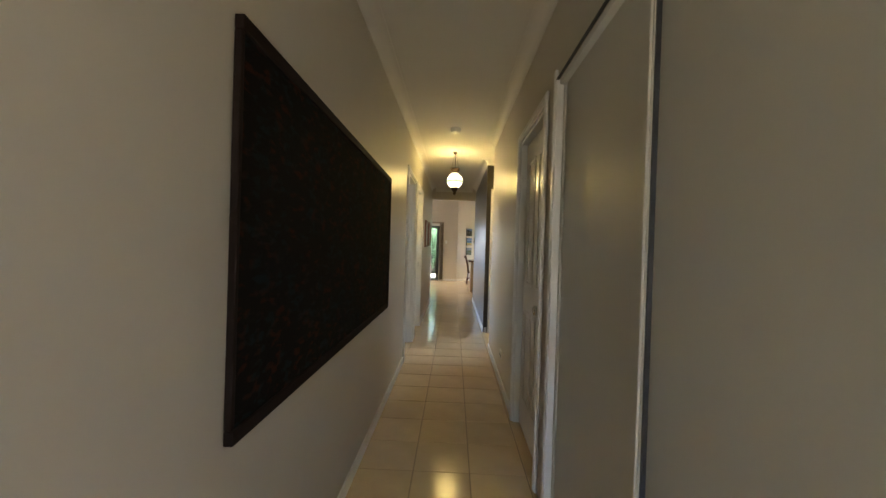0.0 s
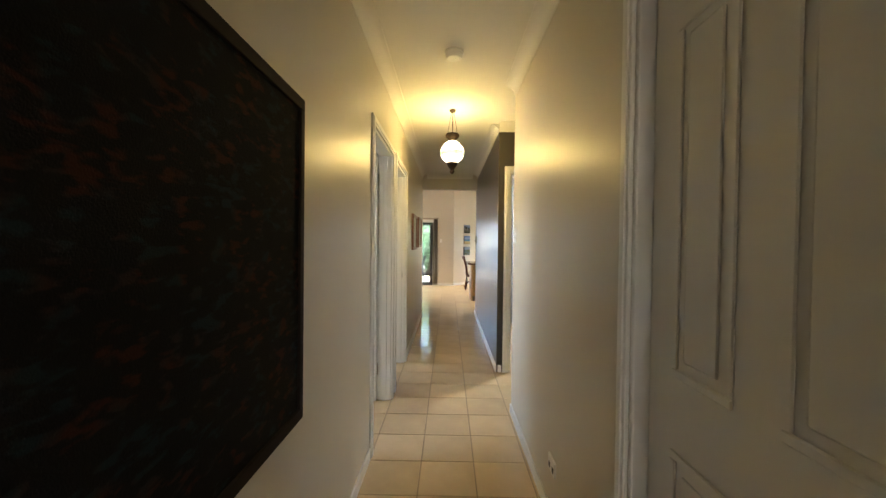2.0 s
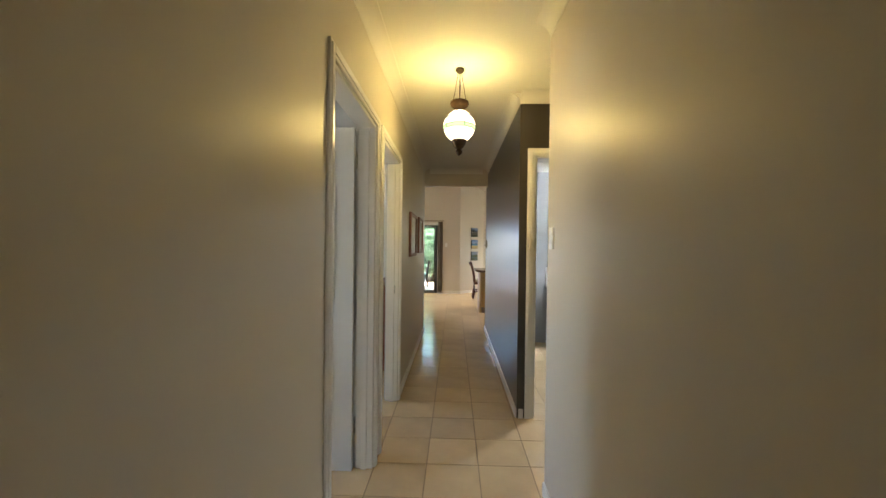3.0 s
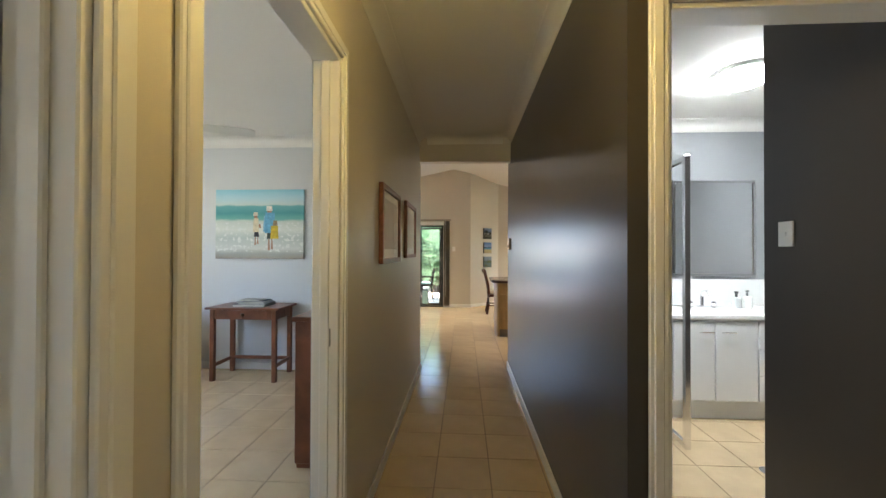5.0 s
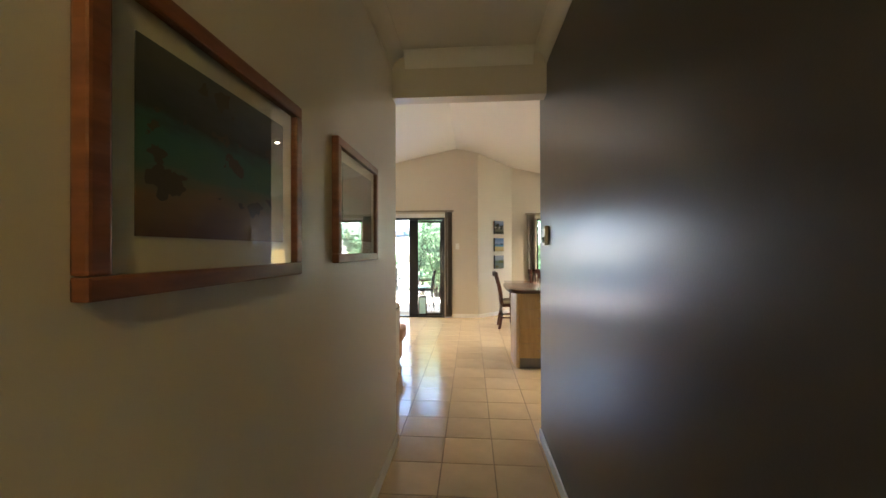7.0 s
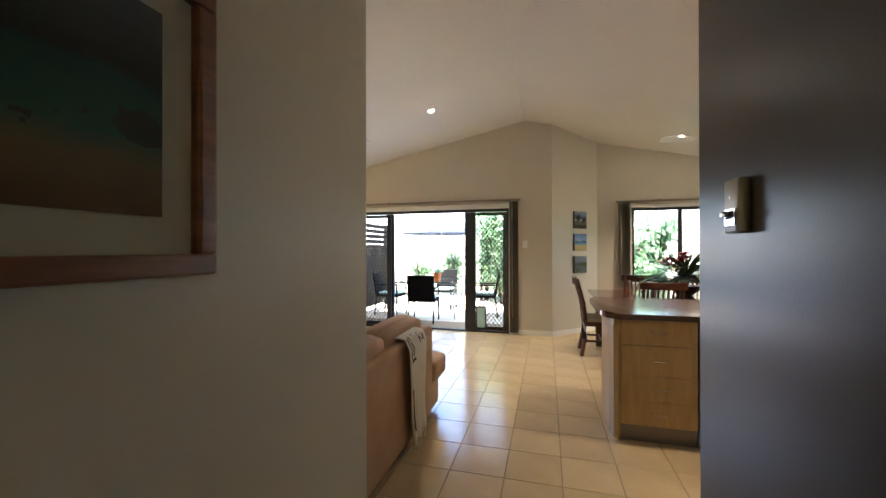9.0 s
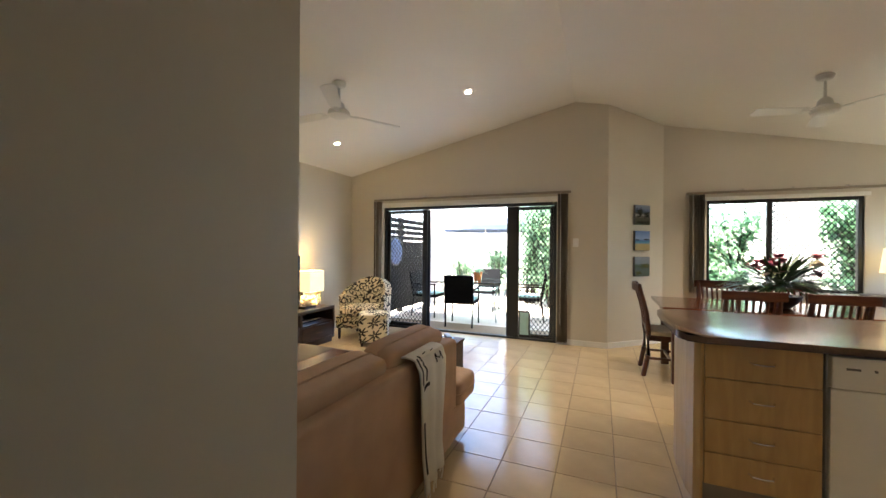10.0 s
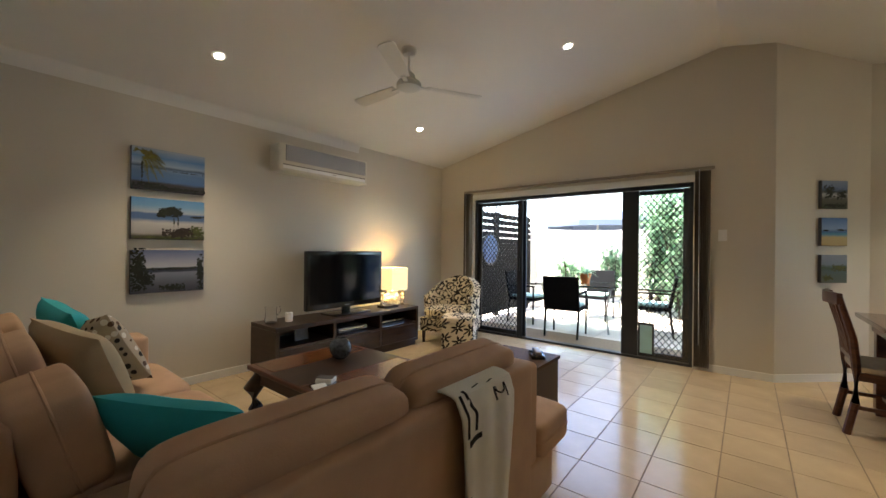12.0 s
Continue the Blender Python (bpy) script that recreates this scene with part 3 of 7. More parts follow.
pane_ring(0, 3, "glass_course", M_LAMPGLASS, "glowing cream leaded glass")
pane_ring(3, 4, "glass_course", M_LAMPGLASS, "glowing cream leaded glass")
pane_ring(4, 5, "glass_band", M_LAMPGREEN, "glowing pale green glass band")
pane_ring(5, 8, "glass_course", M_LAMPGLASS, "glowing cream leaded glass")
for i in (2, 4, 5):
    r, z = PANES[i]
    part("came", bm_tube(bmesh.new(), [(r * 1.01 * math.cos(2 * math.pi * k / NF), r * 1.01 * math.sin(2 * math.pi * k / NF), z) for k in range(NF + 1)], 0.0028, 6), M_BRONZE, pend)
for k in range(NF):
    a = 2 * math.pi * k / NF
    rows = PANES[0:3] if k % 2 else PANES[2:6]
    part("came", bm_tube(bmesh.new(), [(r * 1.012 * math.cos(a), r * 1.012 * math.sin(a), z) for r, z in rows], 0.0028, 6), M_BRONZE, pend)
part("finial", bm_lathe(bmesh.new(), [(0.052, -0.494), (0.053, -0.504), (0.044, -0.525), (0.028, -0.548), (0.016, -0.558), (0.024, -0.572), (0.022, -0.582), (0.006, -0.602)], 20), M_BRONZE, pend, smooth=True)
lamp("pendant_bulb", "POINT", (0.182, -2.335, HZ - 0.40), 1.15, (1.0, 0.70, 0.215), radius=0.05)
# extra upward spot, no second bulb: stands in for bulb light escaping the top
lamp("pendant_top_glow", "SPOT", (0.182, -2.335, HZ - 0.215), 0.42, (1.0, 0.77, 0.30), target=(0.183, -2.335, HZ), spot=(radians(136), 0.45), radius=0.03)


def scene_paint(name, bands, axis="Z", warp=0.5, scale=4.0, blobs=None, rough=0.7):
    """A painted or printed landscape: colour bands up the picture, broken by noise, with blots of one more colour."""
    m = bpy.data.materials.new(name)
    m.use_nodes = True
    nt = m.node_tree
    b = nt.nodes["Principled BSDF"]
    b.inputs["Roughness"].default_value = rough
    tc = nt.nodes.new("ShaderNodeTexCoord")
    sep = nt.nodes.new("ShaderNodeSeparateXYZ")
    nt.links.new(tc.outputs["Generated"], sep.inputs["Vector"])
    n = nt.nodes.new("ShaderNodeTexNoise")
    n.inputs["Scale"].default_value = scale
    n.inputs["Detail"].default_value = 7
    mp = nt.nodes.new("ShaderNodeMapping")
    mp.inputs["Scale"].default_value = (1, 1, 2.6)
    nt.links.new(tc.outputs["Generated"], mp.inputs["Vector"])
    nt.links.new(mp.outputs["Vector"], n.inputs["Vector"])
    off = nt.nodes.new("ShaderNodeMath")
    off.operation = "MULTIPLY_ADD"
    off.inputs[1].default_value = warp
    nt.links.new(n.outputs["Fac"], off.inputs[0])
    base = nt.nodes.new("ShaderNodeMath")
    base.operation = "SUBTRACT"
    base.inputs[1].default_value = warp / 2
    nt.links.new(sep.outputs["Z"], base.inputs[0])
    nt.links.new(base.outputs["Value"], off.inputs[2])
    cr = nt.nodes.new("ShaderNodeValToRGB")
    el = cr.color_ramp.elements
    while len(el) < len(bands):
        el.new(0.5)
    for e, (p, c) in zip(el, bands):
        e.position, e.color = p, (*c, 1)
    nt.links.new(off.outputs["Value"], cr.inputs["Fac"])
    out = cr.outputs["Color"]
    if blobs:
        c, s, cut, z0, z1 = blobs
        n2 = nt.nodes.new("ShaderNodeTexNoise")
        n2.inputs["Scale"].default_value = s
        n2.inputs["Detail"].default_value = 5
        nt.links.new(tc.outputs["Generated"], n2.inputs["Vector"])
        gt = nt.nodes.new("ShaderNodeMath")
        gt.operation = "GREATER_THAN"
        gt.inputs[1].default_value = cut
        nt.links.new(n2.outputs["Fac"], gt.inputs[0])
        lo = nt.nodes.new("ShaderNodeMath")
        lo.operation = "GREATER_THAN"
        lo.inputs[1].default_value = z0
        hi = nt.nodes.new("ShaderNodeMath")
        hi.operation = "LESS_THAN"
        hi.inputs[1].default_value = z1
        nt.links.new(sep.outputs["Z"], lo.inputs[0])
        nt.links.new(sep.outputs["Z"], hi.inputs[0])
        m1 = nt.nodes.new("ShaderNodeMath")
        m1.operation = "MULTIPLY"
        m2 = nt.nodes.new("ShaderNodeMath")
        m2.operation = "MULTIPLY"
        nt.links.new(lo.outputs["Value"], m1.inputs[0])
        nt.links.new(hi.outputs["Value"], m1.inputs[1])
        nt.links.new(m1.outputs["Value"], m2.inputs[0])
        nt.links.new(gt.outputs["Value"], m2.inputs[1])
        mx = nt.nodes.new("ShaderNodeMix")
        mx.data_type = "RGBA"
        nt.links.new(m2.outputs["Value"], mx.inputs["Factor"])
        nt.links.new(out, mx.inputs["A"])
        mx.inputs["B"].default_value = (*c, 1)
        out = mx.outputs["Result"]
    nt.links.new(out, b.inputs["Base Color"])
    return m


def framed_print(at, w, h, art, label):
    """A mounted print behind glass in a timber frame, on a wall that faces +x."""
    r = thing("framed_picture", label, "picture", at)
    f = 0.034
    for nm, a in (("frame_top", (0.002, 0.03, -w / 2, w / 2, h / 2 - f, h / 2)), ("frame_bottom", (0.002, 0.03, -w / 2, w / 2, -h / 2, -h / 2 + f)), ("frame_side", (0.002, 0.03, -w / 2, -w / 2 + f, -h / 2 + f, h / 2 - f)), ("frame_side", (0.002, 0.03, w / 2 - f, w / 2, -h / 2 + f, h / 2 - f))):
        part(nm, B(*a, bevel=0.005, segs=2), M_FRAMEWOOD, r, "red-brown timber frame")
    part("mount", B(0.004, 0.010, -w / 2 + f, w / 2 - f, -h / 2 + f, h / 2 - f), M_MAT, r, "cream card mount")
    part("print", B(0.010, 0.0125, -w / 2 + f + 0.052, w / 2 - f - 0.05, -h / 2 + f + 0.056, h / 2 - f - 0.045), art, r, "dim tropical beach watercolour")
    pane = part("glass_pane", B(0.018, 0.0205, -w / 2 + f, w / 2 - f, -h / 2 + f, h / 2 - f), M_GLASS, r, "clear glass")
    pane.visible_shadow = False
    return r


art1 = scene_paint("beach_watercolour", [(0.0, (0.13, 0.07, 0.035)), (0.22, (0.19, 0.12, 0.07)), (0.38, (0.05, 0.13, 0.10)), (0.56, (0.03, 0.12, 0.10)), (0.66, (0.03, 0.035, 0.035)), (1.0, (0.09, 0.10, 0.11))], warp=0.25, blobs=((0.06, 0.05, 0.04), 5, 0.6, 0.05, 1.0))
art2 = scene_paint("beach_watercolour_two", [(0.0, (0.18, 0.10, 0.05)), (0.22, (0.22, 0.15, 0.08)), (0.36, (0.04, 0.14, 0.10)), (0.55, (0.02, 0.10, 0.09)), (0.64, (0.03, 0.04, 0.045)), (1.0, (0.12, 0.13, 0.15))], warp=0.3, scale=3, blobs=((0.05, 0.06, 0.05), 4, 0.6, 0.3, 1.0))
framed_print((HL, -0.645, 1.499), 0.62, 0.48, art1, "framed beach watercolour behind glass with cream mount")
framed_print((HL, 0.272, 1.518), 0.605, 0.475, art2, "framed tropical beach print behind glass with cream mount")

# ---- bathroom ----
M_VAN = material("vanity_white_gloss", (0.78, 0.80, 0.82), 0.22, vary=0.015)
M_CERAM = material("glazed_white", (0.80, 0.80, 0.79), 0.12, vary=0.01)
M_MIRROR = material("mirror_silver", (0.92, 0.93, 0.93), 0.01, metal=1.0, vary=0.0)
van = thing("vanity_cabinet", "white bathroom vanity with doors, drawers and moulded top", "vanity", (0, 0, 0))
part("body", B(1.5, 2.95, 0.02, BAY - 0.002, 0.15, 0.80), M_VAN, van)
part("kick", B(1.5, 2.95, 0.06, BAY - 0.002, 0, 0.15), M_VAN, van)
part("basin_top", bm_box(bmesh.new(), 1.48, 2.97, -0.01, BAY - 0.002, 0.80, 0.845, bevel=0.012, segs=3), M_CERAM, van, "white moulded basin top", smooth=True)
part("splashback", B(1.48, 2.97, BAY - 0.014, BAY - 0.002, 0.845, 1.09), M_CERAM, van, "white tiled splashback")
for x0, x1, z0, z1 in ((1.52, 1.83, 0.16, 0.785), (1.84, 2.15, 0.16, 0.785), (2.16, 2.48, 0.16, 0.785)):
    dr = part("door", B(x0, x1, 0.002, 0.02, z0, z1, bevel=0.006, segs=2), M_VAN, van)
    hx = x1 - 0.06 if x0 < 2 else x0 + 0.10
    part("handle", bm_tube(bmesh.new(), [(hx - 0.05, 0.002, 0.70), (hx - 0.045, -0.018, 0.705), (hx + 0.045, -0.018, 0.705), (hx + 0.05, 0.002, 0.70)], 0.005, 8), M_CHROME, dr, "chrome bow handle")
for z0, z1 in ((0.16, 0.36), (0.37, 0.57), (0.58, 0.785)):
    dr = part("drawer", B(2.49, 2.94, 0.002, 0.02, z0, z1, bevel=0.006, segs=2), M_VAN, van)
    zc = (z0 + z1) / 2 + 0.03
    part("handle", bm_tube(bmesh.new(), [(2.66, 0.002, zc), (2.665, -0.018, zc), (2.755, -0.018, zc), (2.76, 0.002, zc)], 0.005, 8), M_CHROME, dr, "chrome bow handle")
tap = thing("basin_tap", "chrome basin mixer tap on vanity top", "tap", (2.29, 0.40, 0.845))
part("body", bm_lathe(bmesh.new(), [(0.026, 0), (0.026, 0.012), (0.018, 0.02), (0.017, 0.09), (0.012, 0.11)], 18), M_CHROME, tap, smooth=True)
part("spout", bm_tube(bmesh.new(), [(0, 0, 0.09), (0, -0.02, 0.14), (0, -0.06, 0.16), (0, -0.10, 0.14), (0, -0.115, 0.11)], 0.011, 10), M_CHROME, tap, smooth=True)
for s in (-1, 1):
    part("tap_handle", bm_lathe(bmesh.new(), [(0.02, 0), (0.016, 0.03), (0.022, 0.04), (0.018, 0.055), (0, 0.058)], 14, (s * 0.1, 0, 0)), M_CHROME, tap, smooth=True)
for k, (x, hgt) in enumerate(((2.56, 0.10), (2.65, 0.11))):
    bt = thing("soap_bottle", "white pump soap bottle on vanity top" if k else "white soap bottle with black pump", "bottle", (x, 0.36, 0.845))
    part("body", bm_lathe(bmesh.new(), [(0.036, 0), (0.038, 0.01), (0.038, hgt - 0.01), (0.02, hgt)], 20), M_CERAM, bt, smooth=True)
    part("pump", bm_lathe(bmesh.new(), [(0.010, hgt), (0.010, hgt + 0.03), (0.016, hgt + 0.035), (0.016, hgt + 0.05)], 12), M_CHROME if k else M_DARKGAP, bt, smooth=True)
mirror = thing("wall_mirror", "rectangular bathroom mirror in slim silver frame", "mirror", (2.18, BAY, 1.56))
part("mirror_glass", B(-0.65, 0.65, -0.012, -0.004, -0.42, 0.42), M_MIRROR, mirror, "silvered mirror glass")
for a in ((-0.67, 0.67, 0.42, 0.445), (-0.67, 0.67, -0.445, -0.42)):
    part("frame_rail", B(a[0], a[1], -0.022, -0.002, a[2], a[3], bevel=0.003), M_CHROME, mirror)
for a in ((-0.675, -0.65), (0.65, 0.675)):
    part("frame_stile", B(a[0], a[1], -0.022, -0.002, -0.42, 0.42, bevel=0.003), M_CHROME, mirror)
screen = thing("shower_screen", "clear glass shower screen in satin metal frame", "shower screen", (1.68, -0.465, 0.0), 87)
part("post", B(0, 0.035, -0.02, 0.02, 0.0, 2.0, bevel=0.004), M_CHROME, screen)
part("post", B(0.70, 0.735, -0.02, 0.02, 0.0, 2.0, bevel=0.004), M_CHROME, screen)
part("rail", B(0.036, 0.699, -0.015, 0.015, 1.96, 2.0, bevel=0.004), M_CHROME, screen)
part("rail", B(0.036, 0.699, -0.015, 0.015, 0.0, 0.045, bevel=0.004), M_CHROME, screen)
pn = part("glass_pane", B(0.036, 0.699, -0.003, 0.003, 0.046, 1.959), M_GLASS, screen, "clear glass")
pn.visible_shadow = False
oyster = thing("ceiling_light", "lit round white oyster ceiling light", "ceiling light", (2.06, -0.44, BAZ))
part("rim", bm_lathe(bmesh.new(), [(0.20, 0), (0.20, -0.02), (0.185, -0.03)], 32), M_WHITEP, oyster, smooth=True)
M_OYSTER = glow("lit_diffuser", (0.90, 0.96, 1.0), 10.5)
part("diffuser", bm_lathe(bmesh.new(), [(0.185, -0.022), (0.17, -0.05), (0.12, -0.078), (0.05, -0.09), (0, -0.092)], 32), M_OYSTER, oyster, "glowing white diffuser", smooth=True)
cis = thing("toilet_cistern", "white toilet cistern against bathroom wall", "toilet", (3.13, BAY, 0))
part("tank", B(-0.19, 0.19, -0.17, -0.002, 0.62, 0.95, bevel=0.02, segs=3), M_CERAM, cis, smooth=True)
part("lid", B(-0.20, 0.20, -0.18, -0.002, 0.951, 0.98, bevel=0.01, segs=2), M_CERAM, cis, smooth=True)
part("pan", bm_lathe(bmesh.new(), [(0.12, 0), (0.11, 0.15), (0.17, 0.34), (0.19, 0.40), (0.15, 0.41)], 24, (0, -0.42, 0)), M_CERAM, cis, smooth=True)
part("pan_neck", B(-0.1, 0.1, -0.35, -0.002, 0.0, 0.38, bevel=0.03, segs=2), M_CERAM, cis, smooth=True)
part("flush_pipe", B(-0.05, 0.05, -0.1, -0.002, 0.37, 0.63, bevel=0.01), M_CERAM, cis)
carving = thing("wall_carving", "dark carved timber panel on bathroom wall", "wall art", (3.25, BAY, 1.667))
M_CARVE = wood("carved_grey_timber", (0.05, 0.035, 0.03), (0.20, 0.15, 0.13), 0.6, scale=(12, 12, 12), bump=0.5)
part("backboard", B(-0.075, 0.09, -0.010, -0.002, -0.25, 0.24, bevel=0.003), M_DARKWOOD, carving)
part("lower_panel", B(-0.105, 0.105, -0.022, -0.010, -0.265, -0.115, bevel=0.004), M_DARKWOOD, carving, "dark framed lower panel")
rng = random.Random(5)
for k in range(44):
    z = -0.25 + 0.50 * k / 43
    x = 0.07 * math.sin(k * 1.7) + rng.uniform(-0.02, 0.02)
    bm = bmesh.new()
    bmesh.ops.create_icosphere(bm, subdivisions=2, radius=rng.uniform(0.012, 0.028), matrix=pose(x, -0.020 if z > -0.1 else -0.028, z, 0, rng.uniform(0, 90), 0) @ Matrix.Diagonal((1.4, 0.6, 0.8, 1)))
    part("carved_boss", bm, M_CARVE, carving, smooth=True)
for k in range(6):
    cx, cz, r = rng.uniform(-0.05, 0.05), -0.06 + 0.055 * k, rng.uniform(0.028, 0.045)
    turn = [Vector((cx + r * (1 - 0.09 * q / 2) * math.cos(0.55 * q + k), -0.030, cz + r * (1 - 0.09 * q / 2) * math.sin(0.55 * q + k))) for q in range(15)]
    part("carved_scroll", bm_tube(bmesh.new(), turn, 0.008, 6), M_CARVE, carving, smooth=True)
drain = thing("floor_waste", "round steel floor drain in bathroom tiles", "drain", (2.03, -0.70, 0))
part("ring", bm_lathe(bmesh.new(), [(0.055, 0.0), (0.055, 0.004), (0.045, 0.005)], 24), M_CHROME, drain)
part("grate", bm_lathe(bmesh.new(), [(0.043, 0.0), (0.043, 0.003), (0, 0.0032)], 24), M_DARKGAP, drain)

# ---- bedroom ----
M_BLADE = material("fan_white_enamel", (0.64, 0.64, 0.60), 0.35, vary=0.02)


def ceiling_fan(at, drop, turn, label, blade=0.56, pitch=12):
    """Three-bladed fan on a down rod."""
    r = thing("ceiling_fan", label, "ceiling fan", at, turn)
    part("canopy", bm_lathe(bmesh.new(), [(0.065, 0), (0.068, -0.015), (0.05, -0.045), (0.02, -0.055)], 24), M_BLADE, r, smooth=True)
    part("down_rod", bm_cyl(bmesh.new(), (0, 0, -0.05), (0, 0, -drop + 0.06), 0.012, n=12), M_BLADE, r, smooth=True)
    part("motor", bm_lathe(bmesh.new(), [(0.03, -drop + 0.08), (0.05, -drop + 0.06), (0.06, -drop + 0.01), (0.09, -drop), (0.105, -drop - 0.02), (0.10, -drop - 0.05), (0.07, -drop - 0.065), (0.03, -drop - 0.07)], 28), M_BLADE, r, smooth=True)
    for k in range(3):
        m = pose(0, 0, -drop - 0.035, 0, 0, 120 * k)
        bm = bmesh.new()
        bm_box(bm, 0.09, 0.19, -0.02, 0.02, -0.004, 0.004, bevel=0.002)
        bmesh.ops.transform(bm, matrix=m, verts=bm.verts)
        part("blade_arm", bm, M_BLADE, r)
        bm = bmesh.new()
        out = [(0.15, -0.045), (0.30, -0.058), (blade - 0.03, -0.066), (blade, -0.045), (blade + 0.004, 0.0), (blade, 0.045), (blade - 0.03, 0.06), (0.30, 0.056), (0.15, 0.045)]
        bm_prism(bm, out, -0.003, 0.003)
        bmesh.ops.transform(bm, matrix=m @ pose(0, 0, 0.008, pitch, 0, 0), verts=bm.verts)
        part("blade", bm, M_BLADE, r, "white fan blade")
    return r


ceiling_fan((-2.06, -0.42, HZ), 0.30, 27, "white three-blade ceiling fan in bedroom", 0.60, -12)
oy2 = thing("ceiling_light", "lit round white ceiling light in bedroom", "ceiling light", (-3.07, -0.22, HZ))
part("rim", bm_lathe(bmesh.new(), [(0.16, 0), (0.16, -0.02), (0.15, -0.03)], 28), M_WHITEP, oy2, smooth=True)
part("diffuser", bm_lathe(bmesh.new(), [(0.15, -0.022), (0.13, -0.05), (0.08, -0.07), (0, -0.078)], 28), glow("lit_bedroom_diffuser", (0.76, 0.89, 1.0), 2.0), oy2, "glowing white diffuser", smooth=True)

# dark grey that puts the shade between grille slats into the colour
M_GREYDARK = material("grille_shade_grey", (0.10, 0.10, 0.105), 0.6)
wac = thing("window_air_conditioner", "white window air conditioner with grille and cable", "air conditioner", (BX, 0.605, 1.84))
part("surround", B(0.001, 0.012, -0.25, 0.26, -0.17, 0.21), M_WHITEP, wac)
part("case", B(0.012, 0.07, -0.22, 0.24, -0.165, 0.155, bevel=0.012, segs=2), M_WHITEP, wac, smooth=True)
M_ACSLAT = material("greyed_white_plastic", (0.56, 0.57, 0.57), 0.45)
part("grille_gap_shade", B(0.0702, 0.0712, -0.195, 0.085, -0.13, 0.125), M_GREYDARK, wac, "grey sheet coloured as shade between slats")
for k in range(19):
    z = -0.125 + 0.0132 * k
    part("slat", B(0.0714, 0.078, -0.19, 0.08, z, z + 0.0072), M_ACSLAT, wac)
part("outlet_frame", B(0.0702, 0.076, 0.095, 0.225, -0.12, 0.14, bevel=0.003), M_WHITEP, wac)
for k in range(7):
    z = 0.0 + 0.0185 * k
    part("louvre", B(0.0762, 0.079, 0.108, 0.212, z, z + 0.013), M_DARKGAP, wac, "dark outlet louvre")
loop = [(0.09, 0.25, -0.15), (0.10, 0.28, -0.30), (0.11, 0.335, -0.55), (0.115, 0.385, -0.70), (0.11, 0.405, -0.82), (0.10, 0.375, -0.905), (0.10, 0.32, -0.915), (0.10, 0.275, -0.86), (0.10, 0.285, -0.76), (0.095, 0.335, -0.60), (0.085, 0.39, -0.38), (0.075, 0.43, -0.18), (0.065, 0.435, -0.125)]
fine = []
for a, b2 in zip(loop, loop[1:]):
    fine += [Vector(a).lerp(Vector(b2), q / 3) for q in range(3)]
part("cable", bm_tube(bmesh.new(), fine + [Vector(loop[-1])], 0.0065, 8), material("grey_cable", (0.20, 0.20, 0.20), 0.5), wac, "grey looped power cable", smooth=True)
plug = thing("power_outlet", "white outlet with dark plug on bedroom wall", "power outlet", (-3.58, BY, 1.715))
part("plate", B(-0.055, 0.055, -0.009, 0, -0.035, 0.035, bevel=0.003), M_WHITEP, plug)
part("plug", B(-0.035, 0.0, -0.045, -0.009, -0.018, 0.018, bevel=0.006, segs=2), M_DARKGAP, plug)

M_WICKER = material("woven_cane", (0.20, 0.066, 0.023), 0.5, vary=0.3, scale=60, bump=0.9, bump_scale=140)


